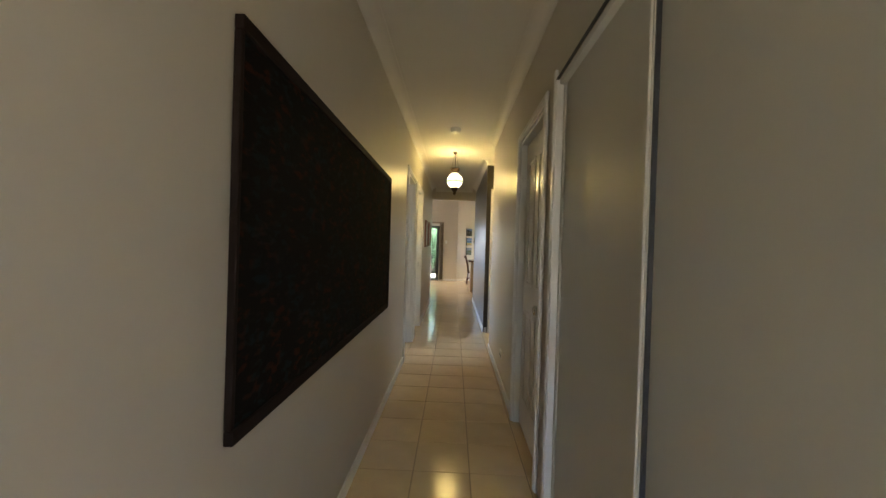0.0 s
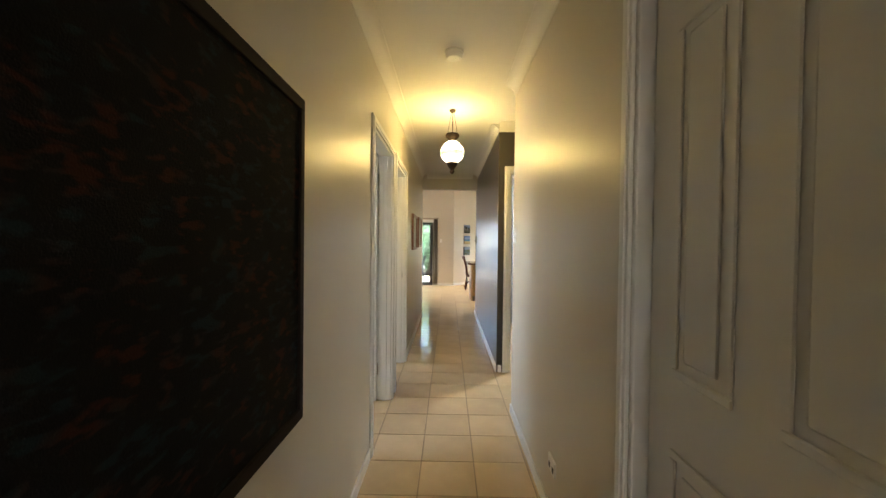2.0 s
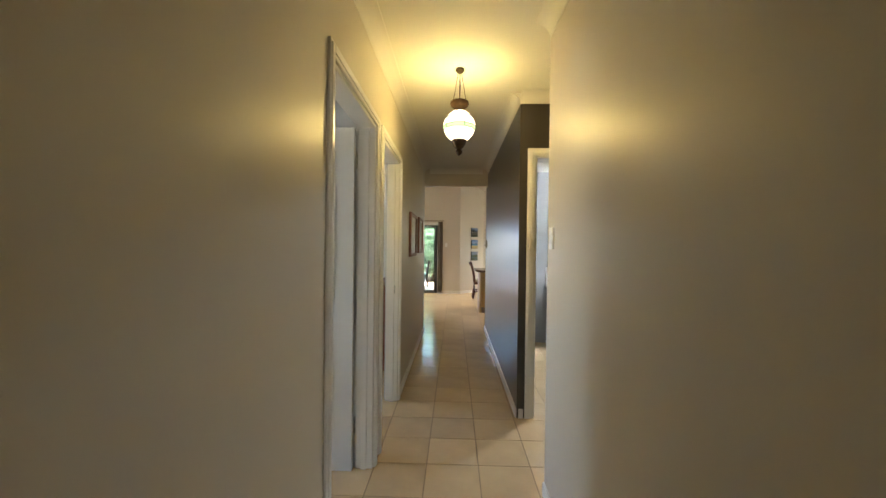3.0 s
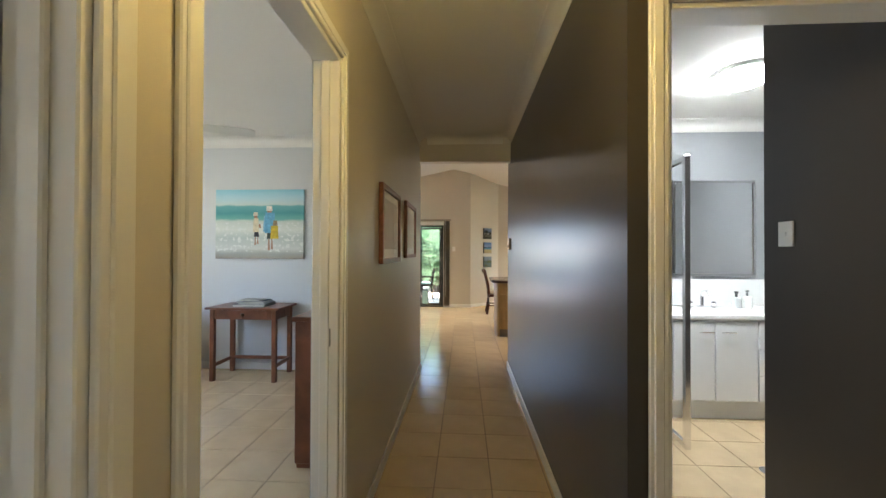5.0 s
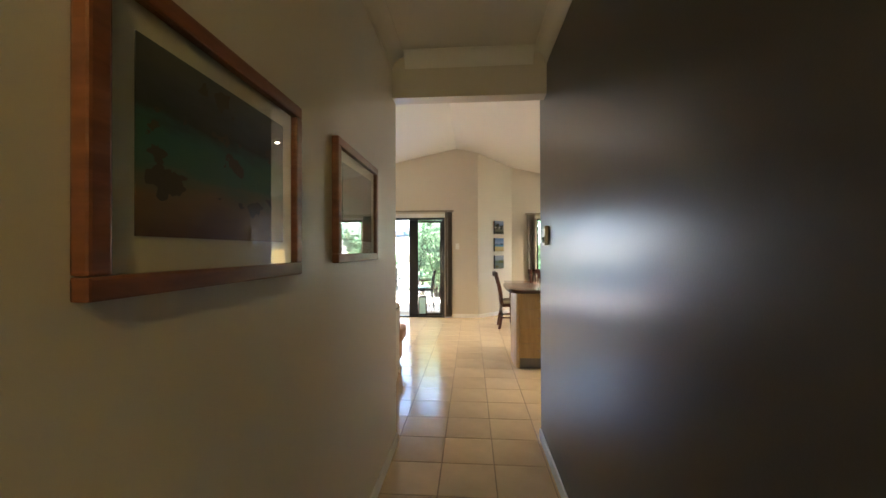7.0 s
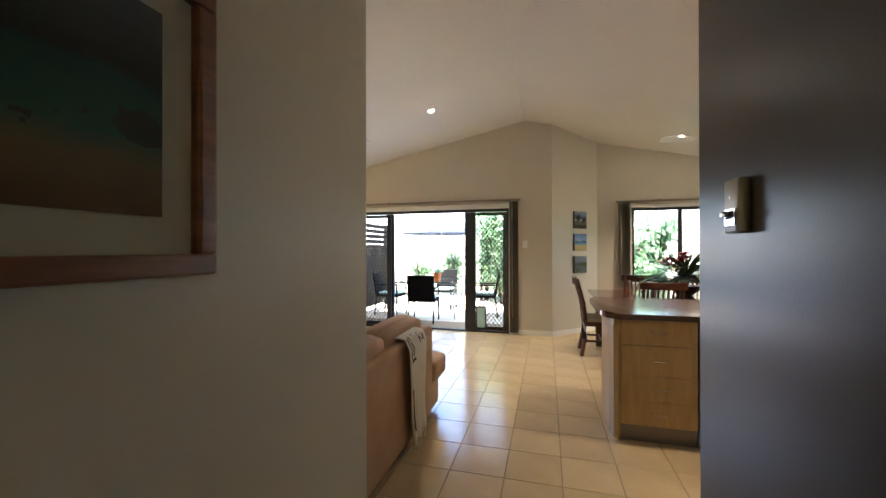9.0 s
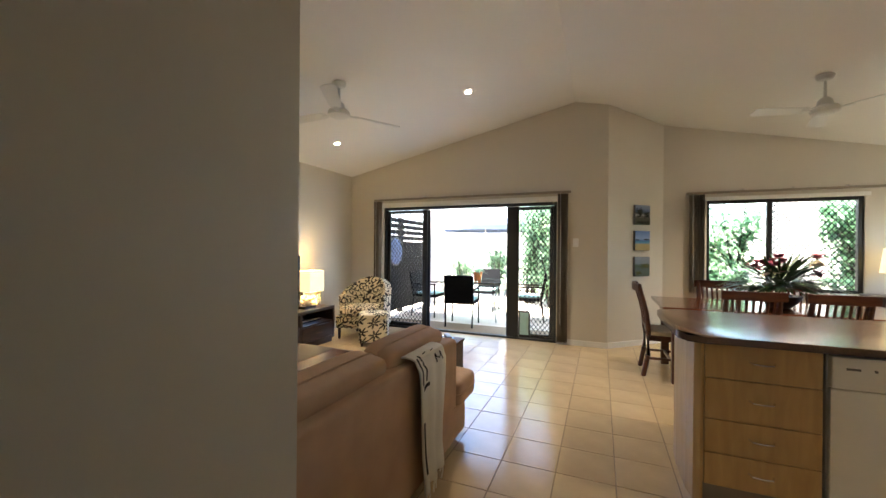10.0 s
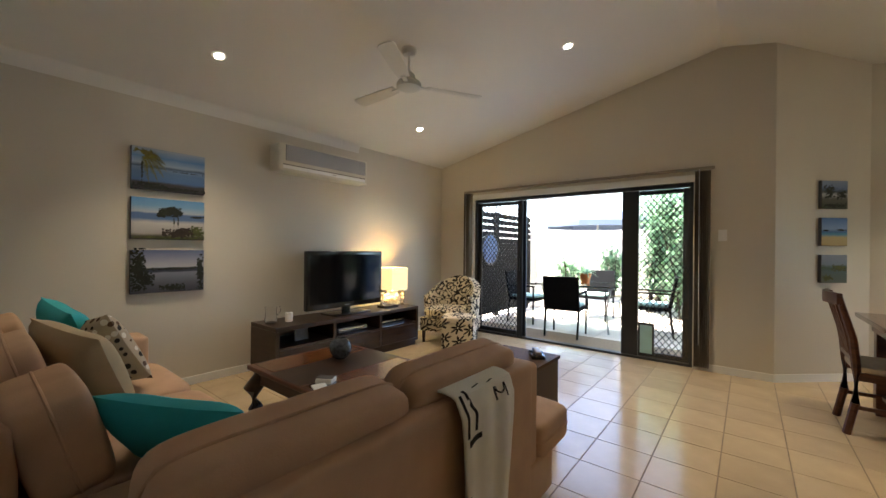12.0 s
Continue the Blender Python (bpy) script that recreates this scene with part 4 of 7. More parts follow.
def cane_chair(at, rz):
    """Tub armchair of woven cane on four legs, its arms flaring forward; its front looks along -y."""
    r = thing("cane_armchair", "tan woven cane tub armchair with seat pad", "armchair", at, rz)
    for x, y in ((-0.27, -0.27), (0.27, -0.27), (-0.23, 0.22), (0.23, 0.22)):
        part("leg", bm_cyl(bmesh.new(), (x, y, 0), (x * 0.97, y * 0.97, 0.36), 0.024, 0.036, 12), M_WICKER, r, smooth=True)
    part("seat_frame", B(-0.285, 0.285, -0.285, 0.24, 0.235, 0.40, bevel=0.03, segs=3), M_WICKER, r, "woven cane seat skirt", smooth=True)
    n, rows = 36, 9
    grid = []
    for i in range(n + 1):
        a = radians(-44 + 268 * i / n)
        back = max(0.0, math.sin(a))
        front = max(0.0, -math.sin(a))
        top = 0.60 + 0.25 * back ** 1.1 + 0.03 * front
        col = []
        for j in range(rows + 1):
            f = j / rows
            flare = 1.0 + 0.36 * f ** 1.5
            col.append((0.31 * math.cos(a) * flare * (1 + 0.30 * front), 0.02 + 0.29 * math.sin(a) * (1.0 + 0.20 * f) * (1 + 0.35 * front), 0.37 + (top - 0.37) * f))
        grid.append(col)
    bm = bmesh.new()
    outer = [[bm.verts.new(p) for p in col] for col in grid]
    inner = [[bm.verts.new((p[0] * 0.90, 0.02 + (p[1] - 0.02) * 0.90, p[2])) for p in col] for col in grid]
    for i in range(n):
        for j in range(rows):
            bm.faces.new((outer[i][j], outer[i + 1][j], outer[i + 1][j + 1], outer[i][j + 1]))
            bm.faces.new((inner[i][j], inner[i][j + 1], inner[i + 1][j + 1], inner[i + 1][j]))
        bm.faces.new((outer[i][rows], outer[i + 1][rows], inner[i + 1][rows], inner[i][rows]))
    for i in (0, n):
        for j in range(rows):
            bm.faces.new((outer[i][j], outer[i][j + 1], inner[i][j + 1], inner[i][j]))
    part("backrest", bm, M_WICKER, r, "curved woven cane back and arms", smooth=True)
    rim = [Vector((o[0] * 0.955, 0.02 + (o[1] - 0.02) * 0.955, o[2])) for o in (c[rows] for c in grid)]
    part("rim", bm_tube(bmesh.new(), rim, 0.03, 10), M_WICKER, r, "rolled cane rim", smooth=True)
    for i in (0, n):
        edge = [Vector((p[0] * 0.955, 0.02 + (p[1] - 0.02) * 0.955, p[2])) for p in grid[i]]
        part("front_roll", bm_tube(bmesh.new(), edge, 0.026, 10), M_WICKER, r, "rolled cane arm front", smooth=True)
    return r


CHAIR = pose(-3.17, 0.63, 0, 0, 0, 40)
cane_chair((-3.17, 0.63, 0), 40)
pad = bm_cushion(bmesh.new(), 0.50, 0.46, 0.07, pose(0, 0, 0.035))
solid("seat_pad", pad, material("cream_cotton", (0.66, 0.62, 0.54), 0.9, vary=0.04, bump=0.2, bump_scale=250), "cream cotton seat pad on cane chair", "cushion", tuple(CHAIR @ Vector((0, -0.03, 0.40))), 40, smooth=True)


def stripes(name, colors, axis="X", rough=0.9):
    m = bpy.data.materials.new(name)
    m.use_nodes = True
    nt = m.node_tree
    b = nt.nodes["Principled BSDF"]
    b.inputs["Roughness"].default_value = rough
    tc = nt.nodes.new("ShaderNodeTexCoord")
    sp = nt.nodes.new("ShaderNodeSeparateXYZ")
    nt.links.new(tc.outputs["Generated"], sp.inputs["Vector"])
    cr = nt.nodes.new("ShaderNodeValToRGB")
    cr.color_ramp.interpolation = "CONSTANT"
    el = cr.color_ramp.elements
    while len(el) < len(colors):
        el.new(0.5)
    for k, (e, c) in enumerate(zip(el, colors)):
        e.position, e.color = k / len(colors), (*c, 1)
    nt.links.new(sp.outputs[axis], cr.inputs["Fac"])
    nt.links.new(cr.outputs["Color"], b.inputs["Base Color"])
    return m


W, PU, RE, OR, TE, GR = (0.7, 0.68, 0.62), (0.12, 0.02, 0.08), (0.45, 0.04, 0.05), (0.6, 0.18, 0.04), (0.05, 0.3, 0.32), (0.08, 0.25, 0.12)
cush = bm_cushion(bmesh.new(), 0.38, 0.38, 0.14, None, plump=0.55)
cob = solid("striped_cushion", cush, stripes("striped_cotton", [(0.02, 0.008, 0.03), (0.03, 0.01, 0.04), PU, W, W, (0.30, 0.03, 0.12), (0.26, 0.02, 0.10), W, W, (0.50, 0.08, 0.03), (0.55, 0.10, 0.03), W, (0.55, 0.35, 0.10), GR, TE, (0.03, 0.22, 0.20), W]), "multicoloured striped cotton cushion on cane chair", "cushion", smooth=True)
cob.matrix_basis = CHAIR @ pose(-0.04, 0.02, 0.575, 48, -8, 0) @ pose(0, 0, 0, 0, 0, 52)

desk = thing("side_table", "small red-brown timber side table with drawer", "side table", (-2.085, 0.80, 0))
M_TABLEW = wood("table_timber", (0.11, 0.035, 0.015), (0.24, 0.085, 0.035), 0.32, scale=(2, 12, 2))
part("tabletop", B(-0.385, 0.385, -0.19, 0.24, 0.735, 0.758, bevel=0.005, segs=2), M_TABLEW, desk)
part("apron", B(-0.325, 0.325, -0.155, -0.135, 0.635, 0.734), M_TABLEW, desk)
part("apron", B(-0.325, 0.325, 0.185, 0.205, 0.635, 0.734), M_TABLEW, desk)
for x in (-0.34, 0.32):
    part("apron", B(x, x + 0.02, -0.13, 0.18, 0.635, 0.734), M_TABLEW, desk)
dr = part("drawer", B(-0.26, 0.26, -0.163, -0.156, 0.645, 0.725, bevel=0.002), M_TABLEW, desk)
part("drawer_pull", bm_lathe(bmesh.new(), [(0.014, 0.67), (0.018, 0.685), (0.014, 0.70)], 14, (0, -0.168, 0)), M_BRONZE, dr)
for x in (-0.325, 0.325):
    for y in (-0.145, 0.195):
        part("leg", B(x - 0.022, x + 0.022, y - 0.022, y + 0.022, 0, 0.735, bevel=0.003), M_TABLEW, desk)
    part("stretcher", B(x - 0.012, x + 0.012, -0.12, 0.17, 0.14, 0.175, bevel=0.003), M_TABLEW, desk)
part("stretcher", B(-0.305, 0.305, 0.18, 0.205, 0.14, 0.175, bevel=0.003), M_TABLEW, desk)
rng = random.Random(11)
z = 0.758
for k, (w, d, t, c) in enumerate(((0.34, 0.25, 0.022, (0.10, 0.09, 0.09)), (0.30, 0.22, 0.014, (0.5, 0.48, 0.44)), (0.28, 0.21, 0.018, (0.07, 0.10, 0.13)), (0.22, 0.16, 0.012, (0.42, 0.40, 0.36)))):
    bk = thing("book", "closed book lying in a small pile on side table", "book", (-2.06 + rng.uniform(-0.03, 0.03), 0.82, z), rng.uniform(-12, 12), group="books on side table")
    part("cover", B(-w / 2, w / 2, -d / 2, d / 2, 0, 0.002), material("book_cover", c, 0.5), bk)
    part("pages", B(-w / 2 + 0.004, w / 2 - 0.004, -d / 2 + 0.004, d / 2 - 0.004, 0.002, t - 0.002), M_MAT, bk)
    part("cover", B(-w / 2, w / 2, -d / 2, d / 2, t - 0.002, t, bevel=0.0005), material("book_cover", c, 0.5), bk)
    z += t
art3 = scene_paint("seaside_painting_paint", [(0.0, (0.34, 0.30, 0.25)), (0.07, (0.36, 0.37, 0.34)), (0.14, (0.60, 0.62, 0.58)), (0.30, (0.48, 0.54, 0.51)), (0.42, (0.66, 0.68, 0.62)), (0.54, (0.55, 0.60, 0.54)), (0.57, (0.16, 0.44, 0.40)), (0.66, (0.07, 0.31, 0.33)), (0.76, (0.14, 0.40, 0.42)), (0.78, (0.56, 0.66, 0.64)), (0.88, (0.44, 0.66, 0.72)), (1.0, (0.26, 0.58, 0.68))], warp=0.07, scale=5, blobs=((0.70, 0.72, 0.68), 20, 0.57, 0.10, 0.52))
painting = thing("seaside_painting", "unframed beach painting with two wading shapes and teal sea", "painting", (-2.14, BY, 1.64))
part("canvas", B(-0.51, 0.51, -0.03, -0.002, -0.39, 0.39, bevel=0.002), art3, painting)


def paint_dab(x0, x1, z0, z1, color, lift=0, tilt=0.0):
    """A flat dab of paint, narrower at its top."""
    bm = bmesh.new()
    y = -0.0304 - 0.0004 * lift
    out = [(x0, z0), (x1, z0), (x1 - 0.008 + tilt, z1), (x0 + 0.008 + tilt, z1)]
    fr, bk = [bm.verts.new((x, y, z)) for x, z in out], [bm.verts.new((x, y + 0.0003, z)) for x, z in out]
    bm.faces.new(fr), bm.faces.new(bk[::-1])
    for k in range(4):
        j = (k + 1) % 4
        bm.faces.new((fr[k], bk[k], bk[j], fr[j]))
    part("painted_shape", bm, material("paint_dab", color, 0.7, vary=0.25, scale=40), painting)


SKIN, PALE = (0.36, 0.20, 0.13), (0.66, 0.58, 0.40)
for x0, x1, z0, z1, c, k in ((-0.056, -0.034, -0.235, -0.125, SKIN, 1), (-0.026, -0.006, -0.225, -0.125, SKIN, 1), (-0.062, 0.0, -0.142, -0.085, (0.03, 0.03, 0.04), 2), (-0.072, -0.002, -0.09, 0.065, PALE, 3),
                            (-0.01, 0.022, -0.045, 0.0, SKIN, 2), (-0.062, -0.018, 0.06, 0.105, SKIN, 2), (-0.07, -0.012, 0.095, 0.135, (0.68, 0.63, 0.5), 4),
                            (0.10, 0.126, -0.295, -0.14, SKIN, 1), (0.136, 0.16, -0.285, -0.14, SKIN, 1), (0.088, 0.165, -0.165, -0.095, (0.05, 0.07, 0.06), 2), (0.06, 0.185, -0.10, 0.13, (0.12, 0.36, 0.56), 3),
                            (0.045, 0.075, -0.085, 0.09, (0.22, 0.46, 0.62), 2), (0.09, 0.145, 0.12, 0.165, SKIN, 2), (0.078, 0.155, 0.15, 0.205, (0.66, 0.66, 0.62), 4), (0.13, 0.225, -0.165, -0.02, (0.58, 0.42, 0.03), 5), (0.155, 0.215, -0.02, 0.04, (0.30, 0.22, 0.12), 4)):
    paint_dab(x0, x1, z0, z1, c, k)
chest = thing("timber_chest", "dark red-brown timber chest against bedroom wall", "chest of drawers", (-0.66, -0.3, 0))
part("carcass", B(-0.21, 0.21, -0.54, 0.54, 0.03, 0.90, bevel=0.004), M_TABLEW, chest)
part("top", B(-0.225, 0.225, -0.555, 0.555, 0.90, 0.93, bevel=0.006, segs=2), M_TABLEW, chest)
part("plinth", B(-0.20, 0.20, -0.53, 0.53, 0.0, 0.03), M_TABLEW, chest)
for z0 in (0.06, 0.34, 0.62):
    dr = part("drawer", B(-0.218, -0.2105, -0.5, 0.5, z0, z0 + 0.26, bevel=0.003), M_TABLEW, chest)
    part("drawer_pull", bm_lathe(bmesh.new(), [(0.014, -0.01), (0.017, 0.004), (0.01, 0.016)], 12, (-0.232, 0, z0 + 0.13)), M_BRONZE, dr)
bench = thing("timber_bench", "low red-brown timber bench on bedroom tiles", "bench", (-3.385, -0.47, 0), 0)
part("seat", B(-0.245, 0.245, -0.35, 0.35, 0.29, 0.345, bevel=0.006, segs=2), M_TABLEW, bench)
for x in (-0.205, 0.205):
    for y in (-0.31, 0.31):
        part("leg", B(x - 0.035, x + 0.035, y - 0.035, y + 0.035, 0, 0.29, bevel=0.004), M_TABLEW, bench)
bwin = thing("window_bedroom", "white framed sliding window in bedroom wall", "window", kind="structure")
y0, y1, z0, z1 = BW
for a in ((y0, y0 + 0.04, z0, z1), (y1 - 0.04, y1, z0, z1), ((y0 + y1) / 2 - 0.02, (y0 + y1) / 2 + 0.02, z0 + 0.04, z1 - 0.04), (y0 + 0.04, y1 - 0.04, z0, z0 + 0.04), (y0 + 0.04, y1 - 0.04, z1 - 0.04, z1)):
    part("window_frame", B(BX - 0.08, BX - 0.03, *a, bevel=0.003), M_WHITEP, bwin)
part("window_sill", B(BX - 0.03, BX + 0.05, y0 - 0.03, y1 + 0.03, z0 - 0.025, z0 - 0.001, bevel=0.004), M_TRIM, bwin)

# ---- living room ----
M_SUEDE = material("tan_microsuede", (0.52, 0.33, 0.205), 0.85, vary=0.10, scale=7, bump=0.25, bump_scale=220)
M_TEAL = material("teal_cotton", (0.025, 0.38, 0.43), 0.85, vary=0.08, scale=8, bump=0.25, bump_scale=260)
M_SAND = material("sand_cotton", (0.42, 0.34, 0.22), 0.9, vary=0.06, scale=8, bump=0.25, bump_scale=260)
M_CREAM = material("cream_wool", (0.84, 0.81, 0.72), 0.95, vary=0.05, scale=9, bump=0.5, bump_scale=300)
M_INK = material("black_print", (0.02, 0.018, 0.016), 0.9)


def piped(name, sx, sy, sz, mat, parent, m, plump=0.3, label=""):
    """A padded cushion with a piped seam round its middle."""
    ob = part(name, bm_cushion(bmesh.new(), sx, sy, sz, m, plump=plump, p=9.0), mat, parent, label, smooth=True)
    pts = []
    n = 56
    for k in range(n + 1):
        a = 2 * math.pi * k / n
        c, s = math.cos(a), math.sin(a)
        q = (abs(c) ** 9 + abs(s) ** 9) ** (-1 / 9)
        pts.append(m @ Vector((c * q * sx / 2 * 1.003, s * q * sy / 2 * 1.003, 0)))
    part("piping", bm_tube(bmesh.new(), pts, 0.006, 6), mat, ob, smooth=True)
    return ob


# sofa that turns its back to the hall
sofa = thing("sofa", "tan suede corner sofa section with loose back cushions", "sofa", (0, 0, 0))
SX0, SX1, SY0, SY1 = -1.58, -0.63, 1.33, 3.17
part("base", B(SX0 + 0.03, SX1 - 0.01, SY0, SY1 - 0.02, 0.05, 0.26, bevel=0.025, segs=3), M_SUEDE, sofa, smooth=True)
part("back_frame", B(SX1 - 0.10, SX1, SY0, 2.90, 0.055, 0.735, bevel=0.035, segs=4), M_SUEDE, sofa, "padded suede back panel", smooth=True)
part("back_end", B(SX1 - 0.21, SX1 - 0.004, 2.78, 2.965, 0.25, 0.725, bevel=0.045, segs=4), M_SUEDE, sofa, smooth=True)
for y0, y1 in ((SY0 + 0.02, 2.24), (2.25, 2.94)):
    piped("seat_cushion", y1 - y0, 0.94 - 0.2, 0.19, M_SUEDE, sofa, pose((SX0 + SX1 - 0.2) / 2, (y0 + y1) / 2, 0.345, 0, 0, 90), plump=0.12, label="thick suede seat cushion")
for y0, y1 in ((1.50, 2.17), (2.18, 2.85)):
    m = pose(SX1 - 0.185, (y0 + y1) / 2, 0.578, 0, 0, 90) @ pose(0, 0, 0, 101, 0, 0)
    piped("back_cushion", y1 - y0, 0.50, 0.21, M_SUEDE, sofa, m, plump=0.12, label="plump suede back cushion")
piped("end_cushion", 0.95, 0.37, 0.19, M_SUEDE, sofa, pose((SX0 + SX1) / 2 + 0.02, 3.125, 0.345), plump=0.12, label="thick suede end seat cushion")
for x in (SX0 + 0.1, SX1 - 0.08):
    for y in (2.05, SY1 - 0.12):
        part("foot", bm_cyl(bmesh.new(), (x, y, 0), (x, y, 0.06), 0.022, 0.03, 12), M_DARKWOOD, sofa, "dark timber foot")

sofa2 = thing("sofa", "tan suede sofa with arm along living room wall", "sofa", (0, 0, 0))
part("base", B(-3.42, -1.60, 1.26, 2.13, 0.05, 0.26, bevel=0.025, segs=3), M_SUEDE, sofa2, smooth=True)
part("back_frame", B(-3.42, -1.60, 1.22, 1.40, 0.055, 0.70, bevel=0.045, segs=4), M_SUEDE, sofa2, smooth=True)
part("arm", B(-3.46, -3.22, 1.42, 2.12, 0.055, 0.60, bevel=0.045, segs=4), M_SUEDE, sofa2, "padded suede arm", smooth=True)
for x0, x1 in ((-3.21, -2.42), (-2.41, -1.60)):
    piped("seat_cushion", x1 - x0, 0.74, 0.18, M_SUEDE, sofa2, pose((x0 + x1) / 2, 1.78, 0.345), plump=0.12, label="thick suede seat cushion")
for x0, x1, yc, zc, th, h in ((-3.19, -2.67, 1.45, 0.635, 0.17, 0.44), (-2.66, -2.13, 1.45, 0.62, 0.18, 0.42), (-2.12, -1.60, 1.50, 0.57, 0.23, 0.36)):
    m = pose((x0 + x1) / 2, yc, zc, 105, 0, 0)
    piped("back_cushion", x1 - x0, h, th, M_SUEDE, sofa2, m, plump=0.12, label="plump suede back cushion")
for x in (-3.3, -1.7):
    for y in (1.36, 2.05):
        part("foot", bm_cyl(bmesh.new(), (x, y, 0), (x, y, 0.06), 0.022, 0.03, 12), M_DARKWOOD, sofa2, "dark timber foot")


def bm_pillow(bm, s, thick, n=22):
    """A square scatter cushion with pointed corners, slack edges and soft dents."""
    top, low = {}, {}
    for i in range(n + 1):
        for j in range(n + 1):
            u, v = 2 * i / n - 1, 2 * j / n - 1
            x = u * (1 - 0.07 * (1 - v * v)) * s / 2
            y = v * (1 - 0.07 * (1 - u * u)) * s / 2
            h = thick / 2 * ((1 - u ** 4) * (1 - v ** 4)) ** 0.55 * (1 + 0.10 * math.sin(3.1 * u + 1.3 * v) * math.cos(2.3 * v - u))
            top[i, j] = bm.verts.new((x, y, h))
            low[i, j] = top[i, j] if i in (0, n) or j in (0, n) else bm.verts.new((x, y, -h))
    for i in range(n):
        for j in range(n):
            ring = ((i, j), (i + 1, j), (i + 1, j + 1), (i, j + 1))
            bm.faces.new([top[q] for q in ring])
            if len({low[q] for q in ring} | {top[q] for q in ring}) > 4:
                bm.faces.new([low[q] for q in reversed(ring)])
    return bm


def scatter(label, mat, at, rot, s=0.46):
    ob = solid("scatter_cushion", bm_pillow(bmesh.new(), s, 0.17), mat, label, "cushion", smooth=True)
    ob.matrix_basis = pose(*at, *rot)
    return ob


scatter("teal cotton scatter cushion leaning in sofa corner", M_TEAL, (-1.58, 1.86, 0.47), (128, 4, 36), 0.56)
scatter("teal cotton scatter cushion at sofa arm", M_TEAL, (-2.90, 1.69, 0.68), (112, 6, 8), 0.50)
scatter("plain sand cotton scatter cushion on sofa", M_SAND, (-2.40, 1.66, 0.645), (116, 8, 22), 0.48)


def spotted(name):
    m = material(name, (0.45, 0.38, 0.28), 0.9)
    nt = m.node_tree
    b = nt.nodes["Principled BSDF"]
    tc = nt.nodes.new("ShaderNodeTexCoord")
    vo = nt.nodes.new("ShaderNodeTexVoronoi")
    vo.inputs["Scale"].default_value = 22
    vo.inputs["Randomness"].default_value = 0.6
    nt.links.new(tc.outputs["Object"], vo.inputs["Vector"])
    lt = nt.nodes.new("ShaderNodeMath")
    lt.operation = "LESS_THAN"
    lt.inputs[1].default_value = 0.36
    nt.links.new(vo.outputs["Distance"], lt.inputs[0])
    sp = nt.nodes.new("ShaderNodeSeparateColor")
    nt.links.new(vo.outputs["Color"], sp.inputs["Color"])
    cr = nt.nodes.new("ShaderNodeValToRGB")
    cr.color_ramp.interpolation = "CONSTANT"
    cr.color_ramp.elements[0].color = (0.02, 0.018, 0.016, 1)
    cr.color_ramp.elements[1].color = (0.72, 0.70, 0.64, 1)
    cr.color_ramp.elements[1].position = 0.45
    e = cr.color_ramp.elements.new(0.72)
    e.color = (0.10, 0.055, 0.03, 1)
    nt.links.new(sp.outputs["Red"], cr.inputs["Fac"])
    mx = nt.nodes.new("ShaderNodeMix")
    mx.data_type = "RGBA"
    mx.inputs["A"].default_value = (0.42, 0.36, 0.27, 1)
    nt.links.new(lt.outputs["Value"], mx.inputs["Factor"])
    nt.links.new(cr.outputs["Color"], mx.inputs["B"])
    nt.links.new(mx.outputs["Result"], b.inputs["Base Color"])
    return m


scatter("beige scatter cushion with black and white spots", spotted("spotted_cotton"), (-2.72, 1.78, 0.645), (116, -10, 22), 0.44)

# throw over the sofa back
throw = thing("throw_blanket", "cream wool throw with black lettering over sofa back", "throw", (0, 0, 0))
bm = bmesh.new()
prof = [(-0.60, 0.08), (-0.612, 0.25), (-0.606, 0.45), (-0.607, 0.62), (-0.612, 0.70), (-0.635, 0.748), (-0.66, 0.757), (-0.69, 0.76), (-0.715, 0.757), (-0.73, 0.75)]


def drape(f, s):
    """A point of the throw: f across its width, s along its length from hem to top."""
    k = min(int(s * (len(prof) - 1)), len(prof) - 2)
    u = s * (len(prof) - 1) - k
    x = prof[k][0] * (1 - u) + prof[k + 1][0] * u
    z = prof[k][1] * (1 - u) + prof[k + 1][1] * u
    hang = max(0.0, 0.7 - z)
    fold = 0.024 * math.sin(f * 17 + z * 1.5) * (0.25 + hang * 1.3)
    y = 2.275 + 0.345 * f + (f - 0.45) * -0.16 * hang + 0.02 * math.sin(z * 9) * hang
    return Vector((x + 0.026 + fold * (0.6 if s < 0.5 else 0.15), y, z + (0.05 * f * max(0, 1 - s * 9)) + (0.006 if s > 0.5 else 0)))


cols, lens = 26, 27
rows_v = [[bm.verts.new(drape(i / cols, k / lens)) for k in range(lens + 1)] for i in range(cols + 1)]
for a, b2 in zip(rows_v, rows_v[1:]):
    for k in range(lens):
        bm.faces.new((a[k], b2[k], b2[k + 1], a[k + 1]))
ob = part("cloth", bm, M_CREAM, throw, smooth=True)
mod = ob.modifiers.new("thick", "SOLIDIFY")
mod.thickness = 0.008
mod.offset = 1


